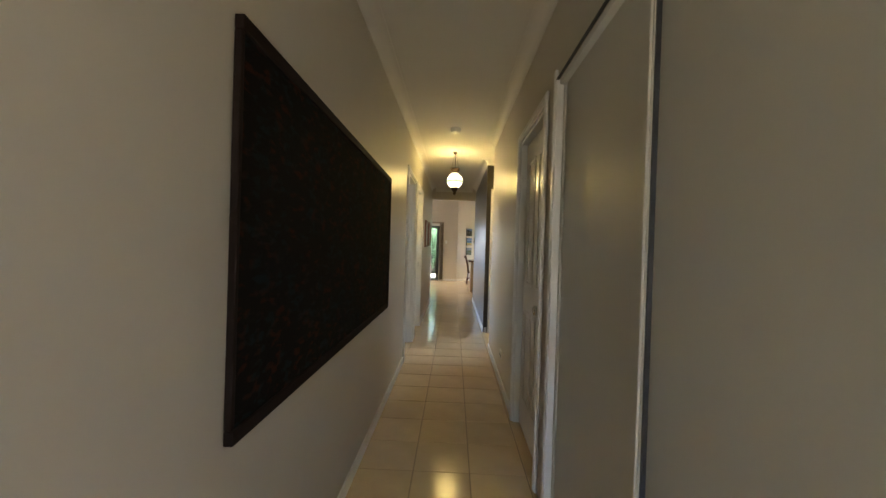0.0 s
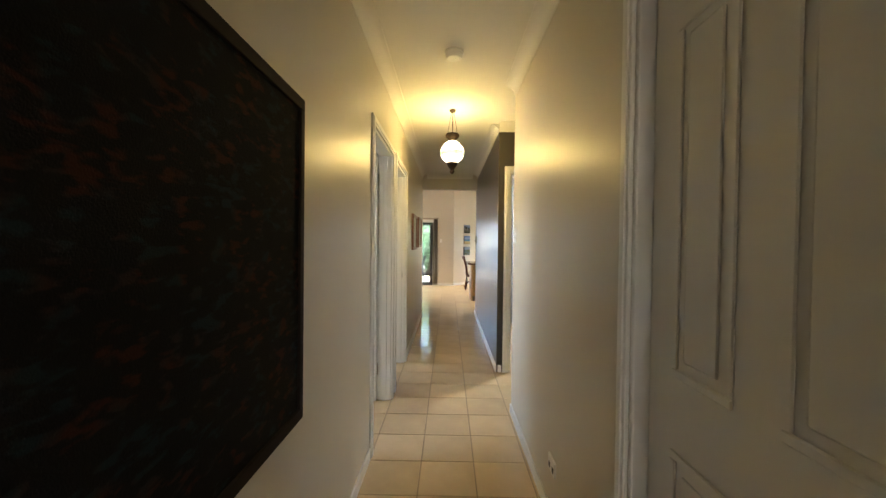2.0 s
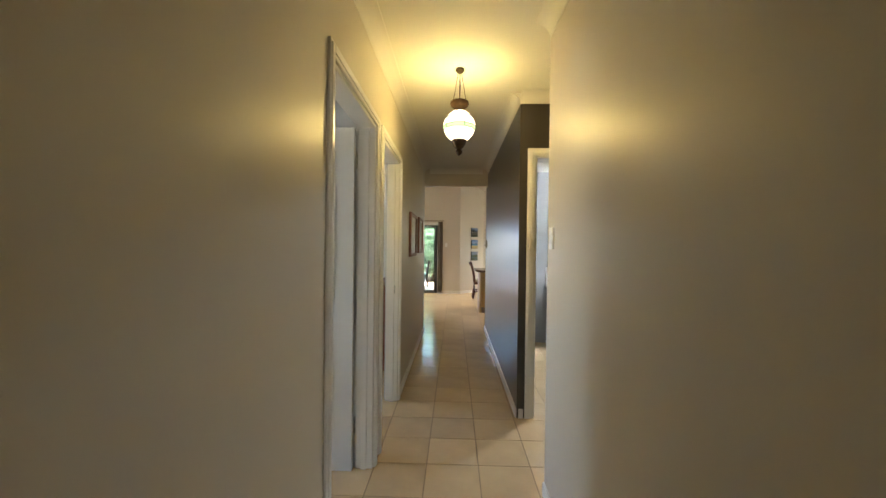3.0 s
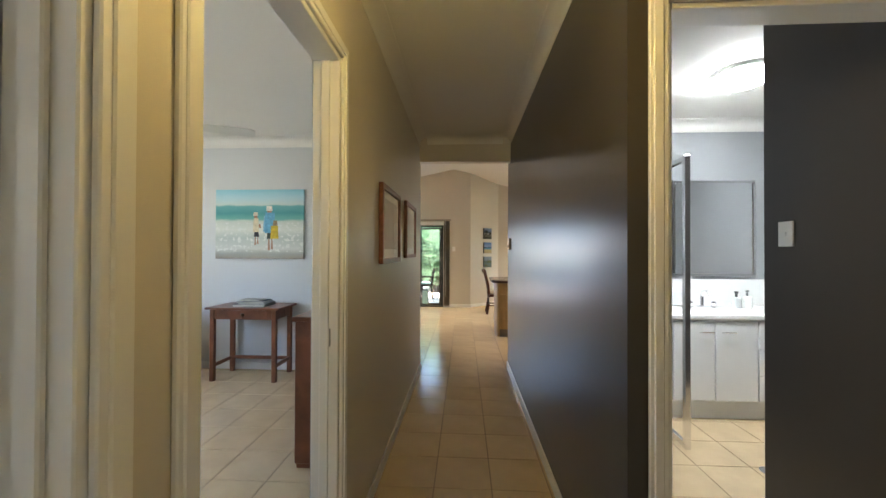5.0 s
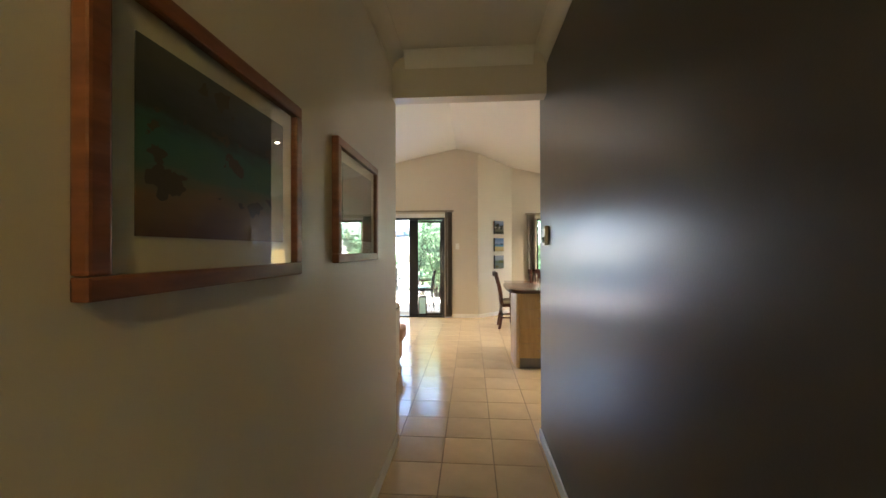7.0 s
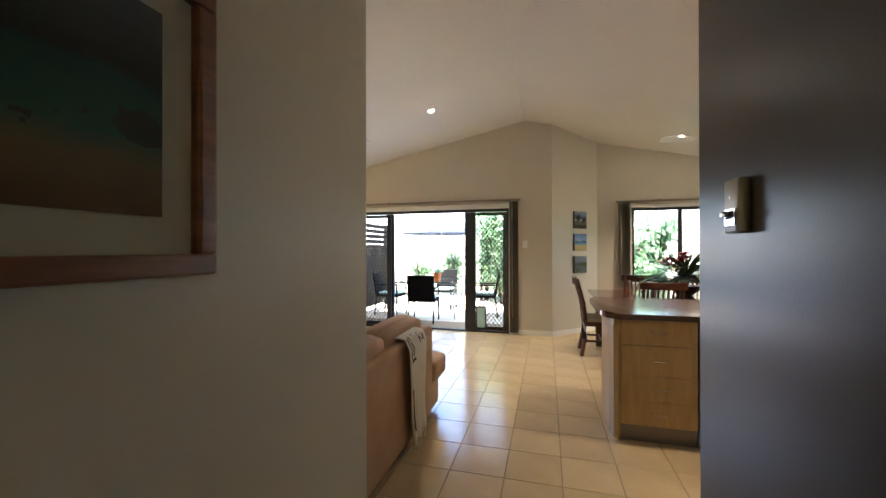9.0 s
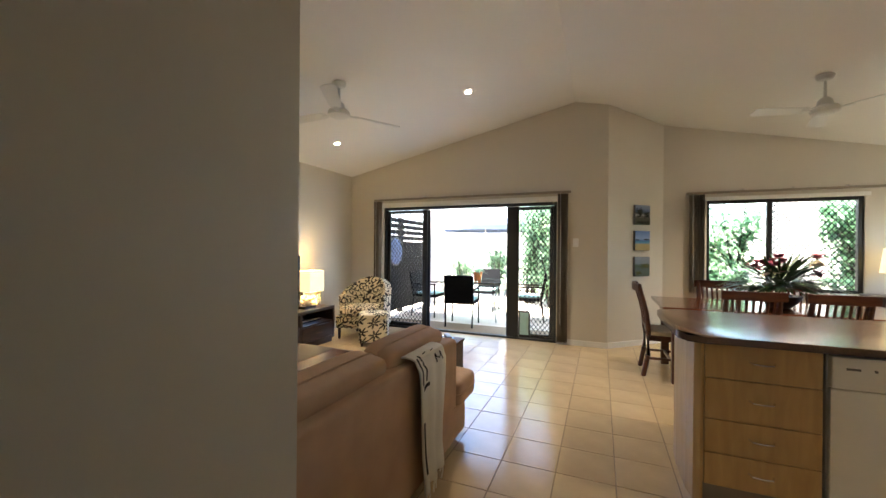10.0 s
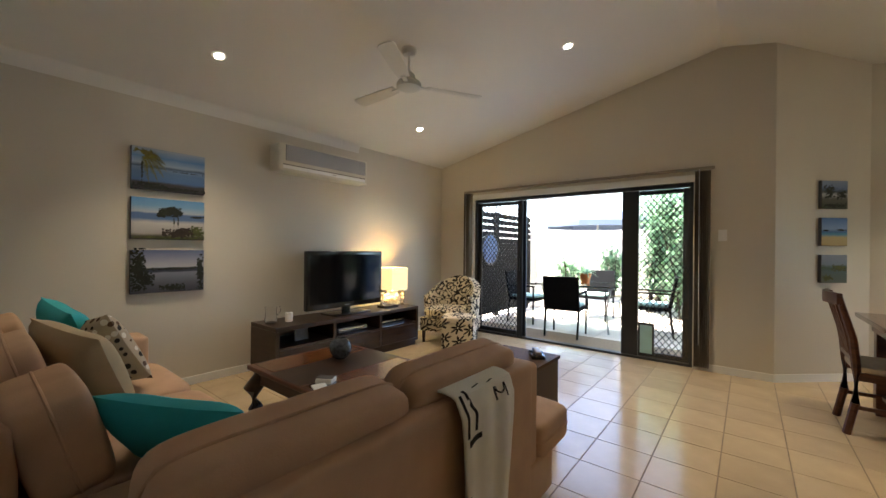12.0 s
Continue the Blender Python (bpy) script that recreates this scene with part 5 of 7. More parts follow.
def ink(pts, width):
    """A printed stroke that lies on the throw, through points (f, s)."""
    bm = bmesh.new()
    prev = None
    for (f0, s0), (f1, s1) in zip(pts, pts[1:]):
        d = Vector((f1 - f0, (s1 - s0) * 2.6))
        nrm = Vector((-d.y, d.x)).normalized() * width
        for q in range(6):
            f, s = f0 + (f1 - f0) * q / 5, s0 + (s1 - s0) * q / 5
            a, b2 = drape(f + nrm.x, s + nrm.y / 2.6), drape(f - nrm.x, s - nrm.y / 2.6)
            up = Vector((0.0095, 0, 0.004)) if s < 0.5 else Vector((0.004, 0, 0.0105))
            pair = (bm.verts.new(a + up), bm.verts.new(b2 + up))
            if prev and q:
                bm.faces.new((prev[0], prev[1], pair[1], pair[0]))
            prev = pair
    ob = part("print_stroke", bm, M_INK, throw, "black printed stroke")
    ob.modifiers.new("thick", "SOLIDIFY").thickness = 0.001


ink([(0.62, 0.44), (0.62, 0.51), (0.72, 0.475), (0.82, 0.51), (0.82, 0.44)], 0.014)
ink([(0.55, 0.57), (0.66, 0.60)], 0.02)
ink([(0.30, 0.60), (0.42, 0.63)], 0.02)
ink([(0.14, 0.62), (0.16, 0.52), (0.24, 0.43), (0.22, 0.36)], 0.02)
ink([(0.05, 0.56), (0.08, 0.44), (0.05, 0.35)], 0.02)
ink([(0.06, 0.33), (0.30, 0.335)], 0.022)
ink([(0.04, 0.22), (0.05, 0.06)], 0.02)
for k in range(11):
    p = drape(0.02 + 0.96 * k / 10, 0.0)
    part("fringe", bm_tube(bmesh.new(), [p, p + Vector((0.004 * math.sin(k), 0.006, -0.03)), p + Vector((0, 0.008 * math.cos(k), -0.062))], 0.004, 6), M_CREAM, throw)

# tv unit
tvu = thing("tv_unit", "long dark timber tv unit with shelves and drawers", "tv unit", (-3.475, 4.02, 0))
UW, UD, UH = 0.96, 0.245, 0.50
part("top", B(-UD, UD, -UW, UW, UH - 0.04, UH, bevel=0.005, segs=2), M_DARKWOOD, tvu)
part("base", B(-UD + 0.02, UD - 0.03, -UW + 0.02, UW - 0.02, 0, 0.06), M_DARKWOOD, tvu)
part("bottom", B(-UD, UD - 0.004, -UW + 0.001, UW - 0.001, 0.06, 0.09), M_DARKWOOD, tvu)
for y in (-UW, -0.34, 0.30, UW - 0.035):
    part("upright", B(-UD, UD - 0.002, y, y + 0.035, 0.09, UH - 0.04), M_DARKWOOD, tvu)
part("back_panel", B(-UD, -UD + 0.012, -UW + 0.036, UW - 0.036, 0.09, UH - 0.04), M_DARKWOOD, tvu)
for y0, y1 in ((-UW + 0.035, -0.34), (-0.305, 0.30), (0.335, UW - 0.035)):
    part("shelf", B(-UD + 0.013, UD - 0.006, y0 + 0.001, y1 - 0.001, 0.285, 0.305), M_DARKWOOD, tvu)
    dr = part("drawer", B(UD - 0.022, UD, y0 + 0.004, y1 - 0.004, 0.094, 0.282, bevel=0.003), M_DARKWOOD, tvu)
    yc = (y0 + y1) / 2
    part("handle", bm_tube(bmesh.new(), [(UD, yc - 0.05, 0.19), (UD + 0.018, yc - 0.045, 0.185), (UD + 0.018, yc + 0.045, 0.185), (UD, yc + 0.05, 0.19)], 0.005, 8), M_BRONZE, dr)
M_GREYP = material("grey_plastic", (0.16, 0.16, 0.17), 0.4)
M_BLACKP = material("gloss_black_plastic", (0.008, 0.008, 0.009), 0.12)
for y, c in ((0.0, M_GREYP), (0.62, M_BLACKP)):
    box = thing("media_player", "slim disc player on tv unit shelf", "media player", (-3.47, 4.02 + y, 0.305))
    part("case", B(-0.13, 0.13, -0.2, 0.2, 0.006, 0.055, bevel=0.004), c, box)
    part("front_strip", B(0.13, 0.133, -0.19, 0.19, 0.03, 0.045), M_CHROME, box)
    for s in (-0.16, 0.16):
        part("foot", B(-0.1, 0.1, s - 0.01, s + 0.01, 0, 0.006), M_BLACKP, box)
ph = thing("photo_frame", "small framed photograph on tv unit shelf", "photo frame", (-3.40, 3.42, 0.305), 0)
part("frame", bm_box(bmesh.new(), -0.008, 0.008, -0.075, 0.075, 0, 0.13, bevel=0.003, m=pose(0, 0, 0.002, 0, -10, 0)), M_GREYP, ph)
part("photo", bm_box(bmesh.new(), 0.0085, 0.010, -0.06, 0.06, 0.015, 0.115, m=pose(0, 0, 0.002, 0, -10, 0)), material("photo_print", (0.12, 0.10, 0.10), 0.3, vary=0.5, scale=14), ph)

tv = thing("television", "black flat screen television on swivel stand", "television", (-3.45, 4.005, 0.50))
part("stand_base", B(-0.13, 0.13, -0.25, 0.25, 0, 0.018, bevel=0.008, segs=3), M_BLACKP, tv, smooth=True)
part("stand_neck", B(-0.03, 0.01, -0.05, 0.05, 0.018, 0.11, bevel=0.006), M_BLACKP, tv)
part("bezel", B(-0.045, 0.02, -0.515, 0.515, 0.075, 0.705, bevel=0.012, segs=3), M_BLACKP, tv, smooth=True)
part("screen", B(0.0202, 0.0225, -0.475, 0.475, 0.135, 0.665), material("switched_off_screen", (0.004, 0.004, 0.005), 0.09, vary=0.0, spec=0.2), tv, "switched-off black screen")
part("logo_bar", B(0.0202, 0.0215, -0.04, 0.04, 0.098, 0.106), M_GREYP, tv, "small grey badge bar")
box = thing("set_top_box", "small black set-top box beside television", "set-top box", (-3.40, 4.60, 0.50))
part("case", B(-0.08, 0.08, -0.11, 0.11, 0, 0.035, bevel=0.005), M_BLACKP, box)

lampy = thing("table_lamp", "lit table lamp with cream drum shade on white base", "table lamp", (-3.52, 4.79, 0.50))
M_SHADE = glow("lit_cream_shade", (1.0, 0.75, 0.34), 0.14)
M_SHELL = material("white_shell", (0.82, 0.79, 0.72), 0.4, vary=0.08, scale=30)
rng = random.Random(3)
for k in range(34):
    bm = bmesh.new()
    r = rng.uniform(0.020, 0.034)
    bmesh.ops.create_icosphere(bm, subdivisions=2, radius=r, matrix=pose(rng.uniform(-0.075, 0.075), rng.uniform(-0.075, 0.075), 0.03 + rng.uniform(0, 0.10), rng.uniform(0, 90), rng.uniform(0, 90), 0) @ Matrix.Diagonal((1, 0.7, 0.6, 1)))
    part("shell", bm, M_SHELL, lampy, "white shell", smooth=True)
gb = part("glass_base", B(-0.11, 0.11, -0.11, 0.11, 0.0, 0.20, bevel=0.006, segs=2), M_GLASS, lampy, "clear glass box base")
gb.visible_shadow = False
part("stem", bm_cyl(bmesh.new(), (0, 0, 0.20), (0, 0, 0.30), 0.009, n=12), M_CHROME, lampy)
bm = bmesh.new()
for x0, x1, y0, y1 in ((-0.135, 0.135, -0.138, -0.135), (-0.135, 0.135, 0.135, 0.138), (-0.138, -0.135, -0.138, 0.138), (0.135, 0.138, -0.138, 0.138)):
    bm_box(bm, x0, x1, y0, y1, 0.205, 0.49)
part("shade", bm, M_SHADE, lampy, "glowing cream square fabric shade")
part("bulb", bm_lathe(bmesh.new(), [(0.014, 0.30), (0.02, 0.32), (0.03, 0.36), (0.022, 0.39), (0, 0.40)], 16), glow("lit_bulb", (1.0, 0.77, 0.40), 34.0), lampy, "lit bulb", smooth=True)

vase = thing("glass_vase", "clear glass jug on tv unit", "vase", (-3.52, 3.16, 0.50))
vb = part("body", bm_lathe(bmesh.new(), [(0.06, 0), (0.062, 0.01), (0.055, 0.06), (0.05, 0.11), (0.058, 0.16), (0.055, 0.16), (0.046, 0.11), (0.05, 0.06), (0.056, 0.014), (0, 0.012)], 24), M_GLASS, vase, smooth=True)
part("handle", bm_tube(bmesh.new(), [(0, 0.055, 0.14), (0, 0.09, 0.15), (0, 0.10, 0.10), (0, 0.055, 0.06)], 0.006, 8), M_GLASS, vase, smooth=True)
cd = thing("candle", "small white pillar candle on tv unit", "candle", (-3.47, 3.32, 0.50))
part("wax", bm_lathe(bmesh.new(), [(0.036, 0), (0.036, 0.085), (0.03, 0.088), (0, 0.082)], 24), material("candle_wax", (0.75, 0.71, 0.62), 0.5), cd, smooth=True)
part("wick", bm_cyl(bmesh.new(), (0, 0, 0.08), (0, 0, 0.098), 0.002, n=6), M_INK, cd)

# split air conditioner
ac = thing("split_air_conditioner", "cream wall-mounted split air conditioner above tv", "air conditioner", (LX, 3.83, 2.17))
part("case", bm_box(bmesh.new(), 0.002, 0.20, -0.575, 0.575, -0.145, 0.145, bevel=0.03, segs=3), material("aged_cream_plastic", (0.62, 0.59, 0.50), 0.4, vary=0.03), ac, smooth=True)
M_SLATP = material("pale_grey_plastic", (0.45, 0.46, 0.48), 0.45)
# dark sheet stands in for the shade behind the slats
part("grille_gap_shade", B(0.2002, 0.2012, -0.50, 0.535, -0.035, 0.125), M_GREYDARK, ac, "grey sheet coloured as shade behind grille")
for k in range(21):
    z = -0.033 + 0.0075 * k
    part("grille_slat", B(0.2014, 0.2055, -0.495, 0.53, z, z + 0.0052), M_SLATP, ac)
for k in range(8):
    y = -0.44 + 0.13 * k
    part("grille_rib", B(0.2057, 0.2072, y, y + 0.004, -0.033, 0.122), M_SLATP, ac)
part("outlet_flap", bm_box(bmesh.new(), 0.17, 0.207, -0.53, 0.53, -0.118, -0.085, bevel=0.008, segs=2), M_WHITEP, ac, "white outlet flap", smooth=True)
# dark strip stands in for shade in the outlet
part("outlet_shadow", B(0.199, 0.2015, -0.53, 0.53, -0.080, -0.074), M_DARKGAP, ac, "dark strip coloured as outlet shade")
# small chrome bar stands in for the highlight on the flap
part("flap_highlight", B(0.2072, 0.2085, 0.06, 0.11, -0.106, -0.098), M_CHROME, ac)
# canvases on the left wall
P1 = scene_paint("palm_bay_print", [(0.0, (0.03, 0.025, 0.03)), (0.17, (0.045, 0.04, 0.045)), (0.22, (0.06, 0.13, 0.28)), (0.42, (0.09, 0.17, 0.32)), (0.52, (0.16, 0.24, 0.38)), (0.56, (0.06, 0.10, 0.16)), (0.62, (0.33, 0.42, 0.55)), (0.8, (0.12, 0.26, 0.50)), (1.0, (0.42, 0.48, 0.56))], warp=0.10)
P2 = scene_paint("lone_tree_print", [(0.0, (0.05, 0.05, 0.03)), (0.08, (0.09, 0.085, 0.05)), (0.14, (0.36, 0.33, 0.31)), (0.40, (0.45, 0.43, 0.42)), (0.50, (0.08, 0.15, 0.30)), (0.62, (0.07, 0.13, 0.28)), (0.66, (0.36, 0.40, 0.46)), (0.82, (0.16, 0.32, 0.52)), (1.0, (0.10, 0.27, 0.52))], warp=0.08)
P3 = scene_paint("dusk_lake_print", [(0.0, (0.05, 0.05, 0.07)), (0.25, (0.10, 0.11, 0.14)), (0.46, (0.19, 0.20, 0.25)), (0.50, (0.03, 0.035, 0.06)), (0.56, (0.04, 0.045, 0.07)), (0.60, (0.40, 0.40, 0.45)), (0.8, (0.24, 0.26, 0.36)), (1.0, (0.09, 0.12, 0.24))], warp=0.09)
M_DABLEAF = material("dark_leaf_print", (0.012, 0.016, 0.010), 0.7, vary=0.5, scale=40)
M_DABPALM = material("palm_frond_print", (0.14, 0.13, 0.02), 0.7, vary=0.5, scale=40)
M_DABMOUND = material("brown_mound_print", (0.030, 0.018, 0.012), 0.7, vary=0.5, scale=40)
M_DABGRASS = material("grass_print", (0.075, 0.085, 0.025), 0.7, vary=0.5, scale=30)


def dabs(parent, mat, rows, y, seed, name="printed_shape"):
    """Small flat blots laid over each other: (x, z, spread in x, spread in z, count, size)."""
    rng = random.Random(seed)
    bm = bmesh.new()
    for x, z, sx, sz, n, r in rows:
        for k in range(n):
            cx, cz = x + max(-1.0, min(1.0, rng.gauss(0, 0.5))) * sx, z + max(-1.0, min(1.0, rng.gauss(0, 0.45))) * sz
            rr = r * rng.uniform(0.6, 1.2)
            yy = y - 0.0006 - 0.00002 * k
            bm.faces.new([bm.verts.new((cx + rr * rng.uniform(0.7, 1.1) * math.cos(q * math.pi / 4), yy, cz + rr * 0.75 * math.sin(q * math.pi / 4))) for q in range(8)])
    return tagged(part(name, bm, mat, parent), "", "", "", "stuff")


M_CANVAS = material("canvas_edge", (0.10, 0.10, 0.11), 0.85)


def canvas(at, rz, w, h, art, label, group, d=0.035):
    """A stretched canvas print; its face looks along -y before turning."""
    r = thing("canvas_print", label, "picture", at, rz, group)
    part("stretcher", B(-w / 2, w / 2, -d, -0.002, -h / 2, h / 2, bevel=0.003), M_CANVAS, r)
    part("print", B(-w / 2 + 0.002, w / 2 - 0.002, -d - 0.002, -d, -h / 2 + 0.002, h / 2 - 0.002), art, r, "printed seascape face")
    return r


for z, a, l in ((1.878, P1, "palm and blue bay canvas print"), (1.468, P2, "lone tree on beach canvas print"), (1.028, P3, "dusk lake canvas print")):
    cv = canvas((LX, 2.38, z), 90, 0.53, 0.345 if z > 1.2 else 0.36, a, l + " on beige wall", "canvas prints on left wall")
    yf = -0.0375
    if a is P1:
        bm = bmesh.new()
        rng = random.Random(12)
        for q in range(9):
            ang = radians(-75 + 24 * q)
            for j in range(26):
                f = (j + 1) / 26
                px = -0.185 + 0.155 * f * math.cos(ang)
                pz = 0.105 + 0.13 * f * math.sin(ang) - 0.10 * f * f
                way = ang - 0.9 * f
                for side in (-1, 1):
                    l, d = 0.034 * math.sin(math.pi * (0.2 + 0.75 * f)), way + side * 0.9 - 0.4
                    tip = (px + l * math.cos(d), pz + l * math.sin(d))
                    if -0.262 < tip[0] < 0.26 and tip[1] < 0.168 and px > -0.258 and pz < 0.165:
                        yy = yf - 0.0005 - 0.00001 * (26 * q + j)
                        bm.faces.new([bm.verts.new((u, yy, w)) for u, w in ((px, pz), (px + 0.007 * math.cos(way), pz + 0.007 * math.sin(way)), tip)])
        tagged(part("printed_palm", bm, M_DABPALM, cv), "", "", "", "stuff")
        dabs(cv, M_DABLEAF, ((-0.196, -0.01, 0.006, 0.10, 60, 0.006), (0.0, -0.148, 0.26, 0.014, 220, 0.008), (-0.15, -0.125, 0.10, 0.014, 80, 0.008), (0.12, 0.002, 0.13, 0.004, 60, 0.004)), yf, 4, "printed_shore")
    elif a is P2:
        dabs(cv, M_DABLEAF, ((0.0, 0.062, 0.075, 0.035, 260, 0.009), (0.02, 0.085, 0.045, 0.025, 120, 0.008), (-0.065, 0.038, 0.03, 0.022, 90, 0.007), (0.07, 0.055, 0.03, 0.02, 80, 0.007), (0.03, -0.02, 0.004, 0.04, 40, 0.004), (0.06, -0.025, 0.004, 0.045, 40, 0.004), (0.21, 0.03, 0.05, 0.008, 90, 0.006)), yf, 1, "printed_tree")
        dabs(cv, M_DABGRASS, ((0.20, -0.10, 0.055, 0.05, 160, 0.010), (0.0, -0.155, 0.24, 0.012, 160, 0.008)), yf, 2, "printed_grass")
        dabs(cv, M_DABMOUND, ((0.06, -0.12, 0.11, 0.035, 200, 0.010), (0.12, -0.09, 0.05, 0.02, 80, 0.009)), yf - 0.001, 6, "printed_mound")
    else:
        dabs(cv, M_DABLEAF, ((-0.215, 0.02, 0.045, 0.17, 420, 0.010), (-0.16, -0.06, 0.05, 0.08, 200, 0.009), (0.232, -0.01, 0.024, 0.15, 240, 0.009), (0.02, -0.14, 0.09, 0.026, 180, 0.008), (0.02, 0.022, 0.20, 0.010, 240, 0.006)), yf, 3, "printed_tree")
Q1 = scene_paint("rocky_shore_print", [(0.0, (0.04, 0.06, 0.03)), (0.35, (0.10, 0.10, 0.08)), (0.5, (0.4, 0.4, 0.42)), (0.6, (0.03, 0.05, 0.06)), (0.75, (0.14, 0.2, 0.36)), (1.0, (0.22, 0.28, 0.42))], warp=0.25)
Q2 = scene_paint("yellow_beach_print", [(0.0, (0.42, 0.33, 0.16)), (0.3, (0.5, 0.4, 0.2)), (0.4, (0.1, 0.3, 0.45)), (0.5, (0.06, 0.16, 0.36)), (0.6, (0.25, 0.36, 0.6)), (1.0, (0.10, 0.20, 0.48))], warp=0.1)
Q3 = scene_paint("green_hill_print", [(0.0, (0.10, 0.12, 0.10)), (0.4, (0.08, 0.12, 0.12)), (0.55, (0.06, 0.10, 0.06)), (0.65, (0.18, 0.22, 0.28)), (1.0, (0.22, 0.25, 0.32))], warp=0.2)
cd_ang = math.degrees(math.atan2(ch_way.y, ch_way.x))
for z, a, l in ((1.80, Q1, "rocky shore canvas print"), (1.445, Q2, "yellow beach canvas print"), (1.09, Q3, "green headland canvas print")):
    p = cha.lerp(chb, 0.575)
    cv = canvas((p.x, p.y, z), cd_ang, 0.27, 0.27, a, l + " on angled wall", "canvas prints on angled wall")
    if a is Q1:
        dabs(cv, M_DABLEAF, ((-0.06, 0.03, 0.05, 0.06, 110, 0.010), (0.07, 0.0, 0.045, 0.04, 90, 0.009), (0.0, -0.105, 0.11, 0.02, 90, 0.009)), -0.0375, 21, "printed_rocks")
    elif a is Q2:
        dabs(cv, M_DABLEAF, ((0.07, 0.018, 0.05, 0.008, 60, 0.006), (-0.09, 0.012, 0.03, 0.006, 40, 0.005)), -0.0375, 22, "printed_headland")
    else:
        dabs(cv, M_DABGRASS, ((0.05, 0.01, 0.075, 0.03, 120, 0.009), (-0.07, -0.09, 0.05, 0.03, 80, 0.009)), -0.0375, 23, "printed_hill")

# coffee table
ct = thing("coffee_table", "dark timber coffee table with amber panels and curved legs", "coffee table", (-2.10, 2.93, 0))
M_AMBER = wood("amber_timber_panel", (0.07, 0.022, 0.008), (0.17, 0.06, 0.016), 0.22, scale=(2, 10, 2), coat=0.4)
part("tabletop", B(-0.48, 0.48, -0.42, 0.42, 0.395, 0.425, bevel=0.008, segs=3), M_REDWOOD, ct)
part("inlay", B(-0.17, 0.17, -0.41, 0.41, 0.4255, 0.428), M_DARKWOOD, ct, "dark centre runner")
for s in (-1, 1):
    part("inlay", B(min(s * 0.19, s * 0.44), max(s * 0.19, s * 0.44), -0.38, 0.38, 0.4255, 0.4275), M_AMBER, ct, "amber timber panel")
part("apron", B(-0.44, 0.44, -0.38, 0.38, 0.30, 0.394, bevel=0.006), M_DARKWOOD, ct)
for x in (-1, 1):
    for y in (-1, 1):
        part("leg", bm_tube(bmesh.new(), [(x * 0.40, y * 0.34, 0.36), (x * 0.455, y * 0.39, 0.26), (x * 0.44, y * 0.38, 0.14), (x * 0.40, y * 0.34, 0.05), (x * 0.43, y * 0.37, 0.0)], [0.055, 0.06, 0.045, 0.035, 0.04], 12), M_DARKWOOD, ct, "curved timber leg", smooth=True)
orb = thing("orb_vase", "dark glass mosaic orb ornament on coffee table", "ornament", (-2.22, 3.02, 0.428))
part("body", bm_lathe(bmesh.new(), [(0.03, 0), (0.055, 0.015), (0.082, 0.055), (0.085, 0.085), (0.07, 0.125), (0.04, 0.15), (0.028, 0.152)], 28), material("mosaic_glass", (0.05, 0.055, 0.065), 0.12, vary=0.9, scale=35), orb, smooth=True)
bx = thing("card_box", "small white box of cards on coffee table", "box", (-1.87, 2.66, 0.4275), 32)
part("box", B(-0.05, 0.05, -0.04, 0.04, 0, 0.03, bevel=0.003), M_WHITEP, bx)
part("band", B(-0.0505, 0.0505, -0.03, 0.03, 0.031, 0.033), M_GREYP, bx)
rm = thing("notepad", "small pale notepad lying on coffee table", "notepad", (-1.80, 2.575, 0.4275), -20)
part("pages", B(-0.055, 0.055, -0.04, 0.04, 0.002, 0.012, bevel=0.001), M_WHITEP, rm)
part("backing", B(-0.055, 0.055, -0.04, 0.04, 0, 0.0019), M_GREYP, rm)

# side table behind the sofa end
st = thing("cube_side_table", "dark rattan cube side table on tiles", "side table", (-1.23, 3.87, 0))
part("body", B(-0.235, 0.235, -0.235, 0.235, 0, 0.42, bevel=0.008, segs=2), material("dark_rattan", (0.07, 0.036, 0.02), 0.55, vary=0.35, scale=50, bump=0.8, bump_scale=120), st, "dark woven rattan body")
part("top", B(-0.245, 0.245, -0.245, 0.245, 0.42, 0.445, bevel=0.005, segs=2), material("dark_rattan_top", (0.075, 0.038, 0.02), 0.6, vary=0.35, scale=50, bump=0.6, bump_scale=120, spec=0.25), st)
tel = thing("cordless_phone", "dark cordless phone on rattan side table", "phone", (-1.10, 3.95, 0.445), 35)
part("cradle", B(-0.05, 0.05, -0.08, 0.08, 0, 0.03, bevel=0.01, segs=2), M_BLACKP, tel, smooth=True)
part("handset", bm_box(bmesh.new(), -0.025, 0.025, -0.08, 0.08, 0.03, 0.055, bevel=0.01, segs=2), M_GREYP, tel, smooth=True)


def node_math(nt, op, a, b=None, c=None):
    """A Math node; a, b and c are numbers or sockets."""
    n = nt.nodes.new("ShaderNodeMath")
    n.operation = op
    for k, v in enumerate((a, b, c)):
        if v is None:
            continue
        if isinstance(v, (int, float)):
            n.inputs[k].default_value = v
        else:
            nt.links.new(v, n.inputs[k])
    return n.outputs["Value"]


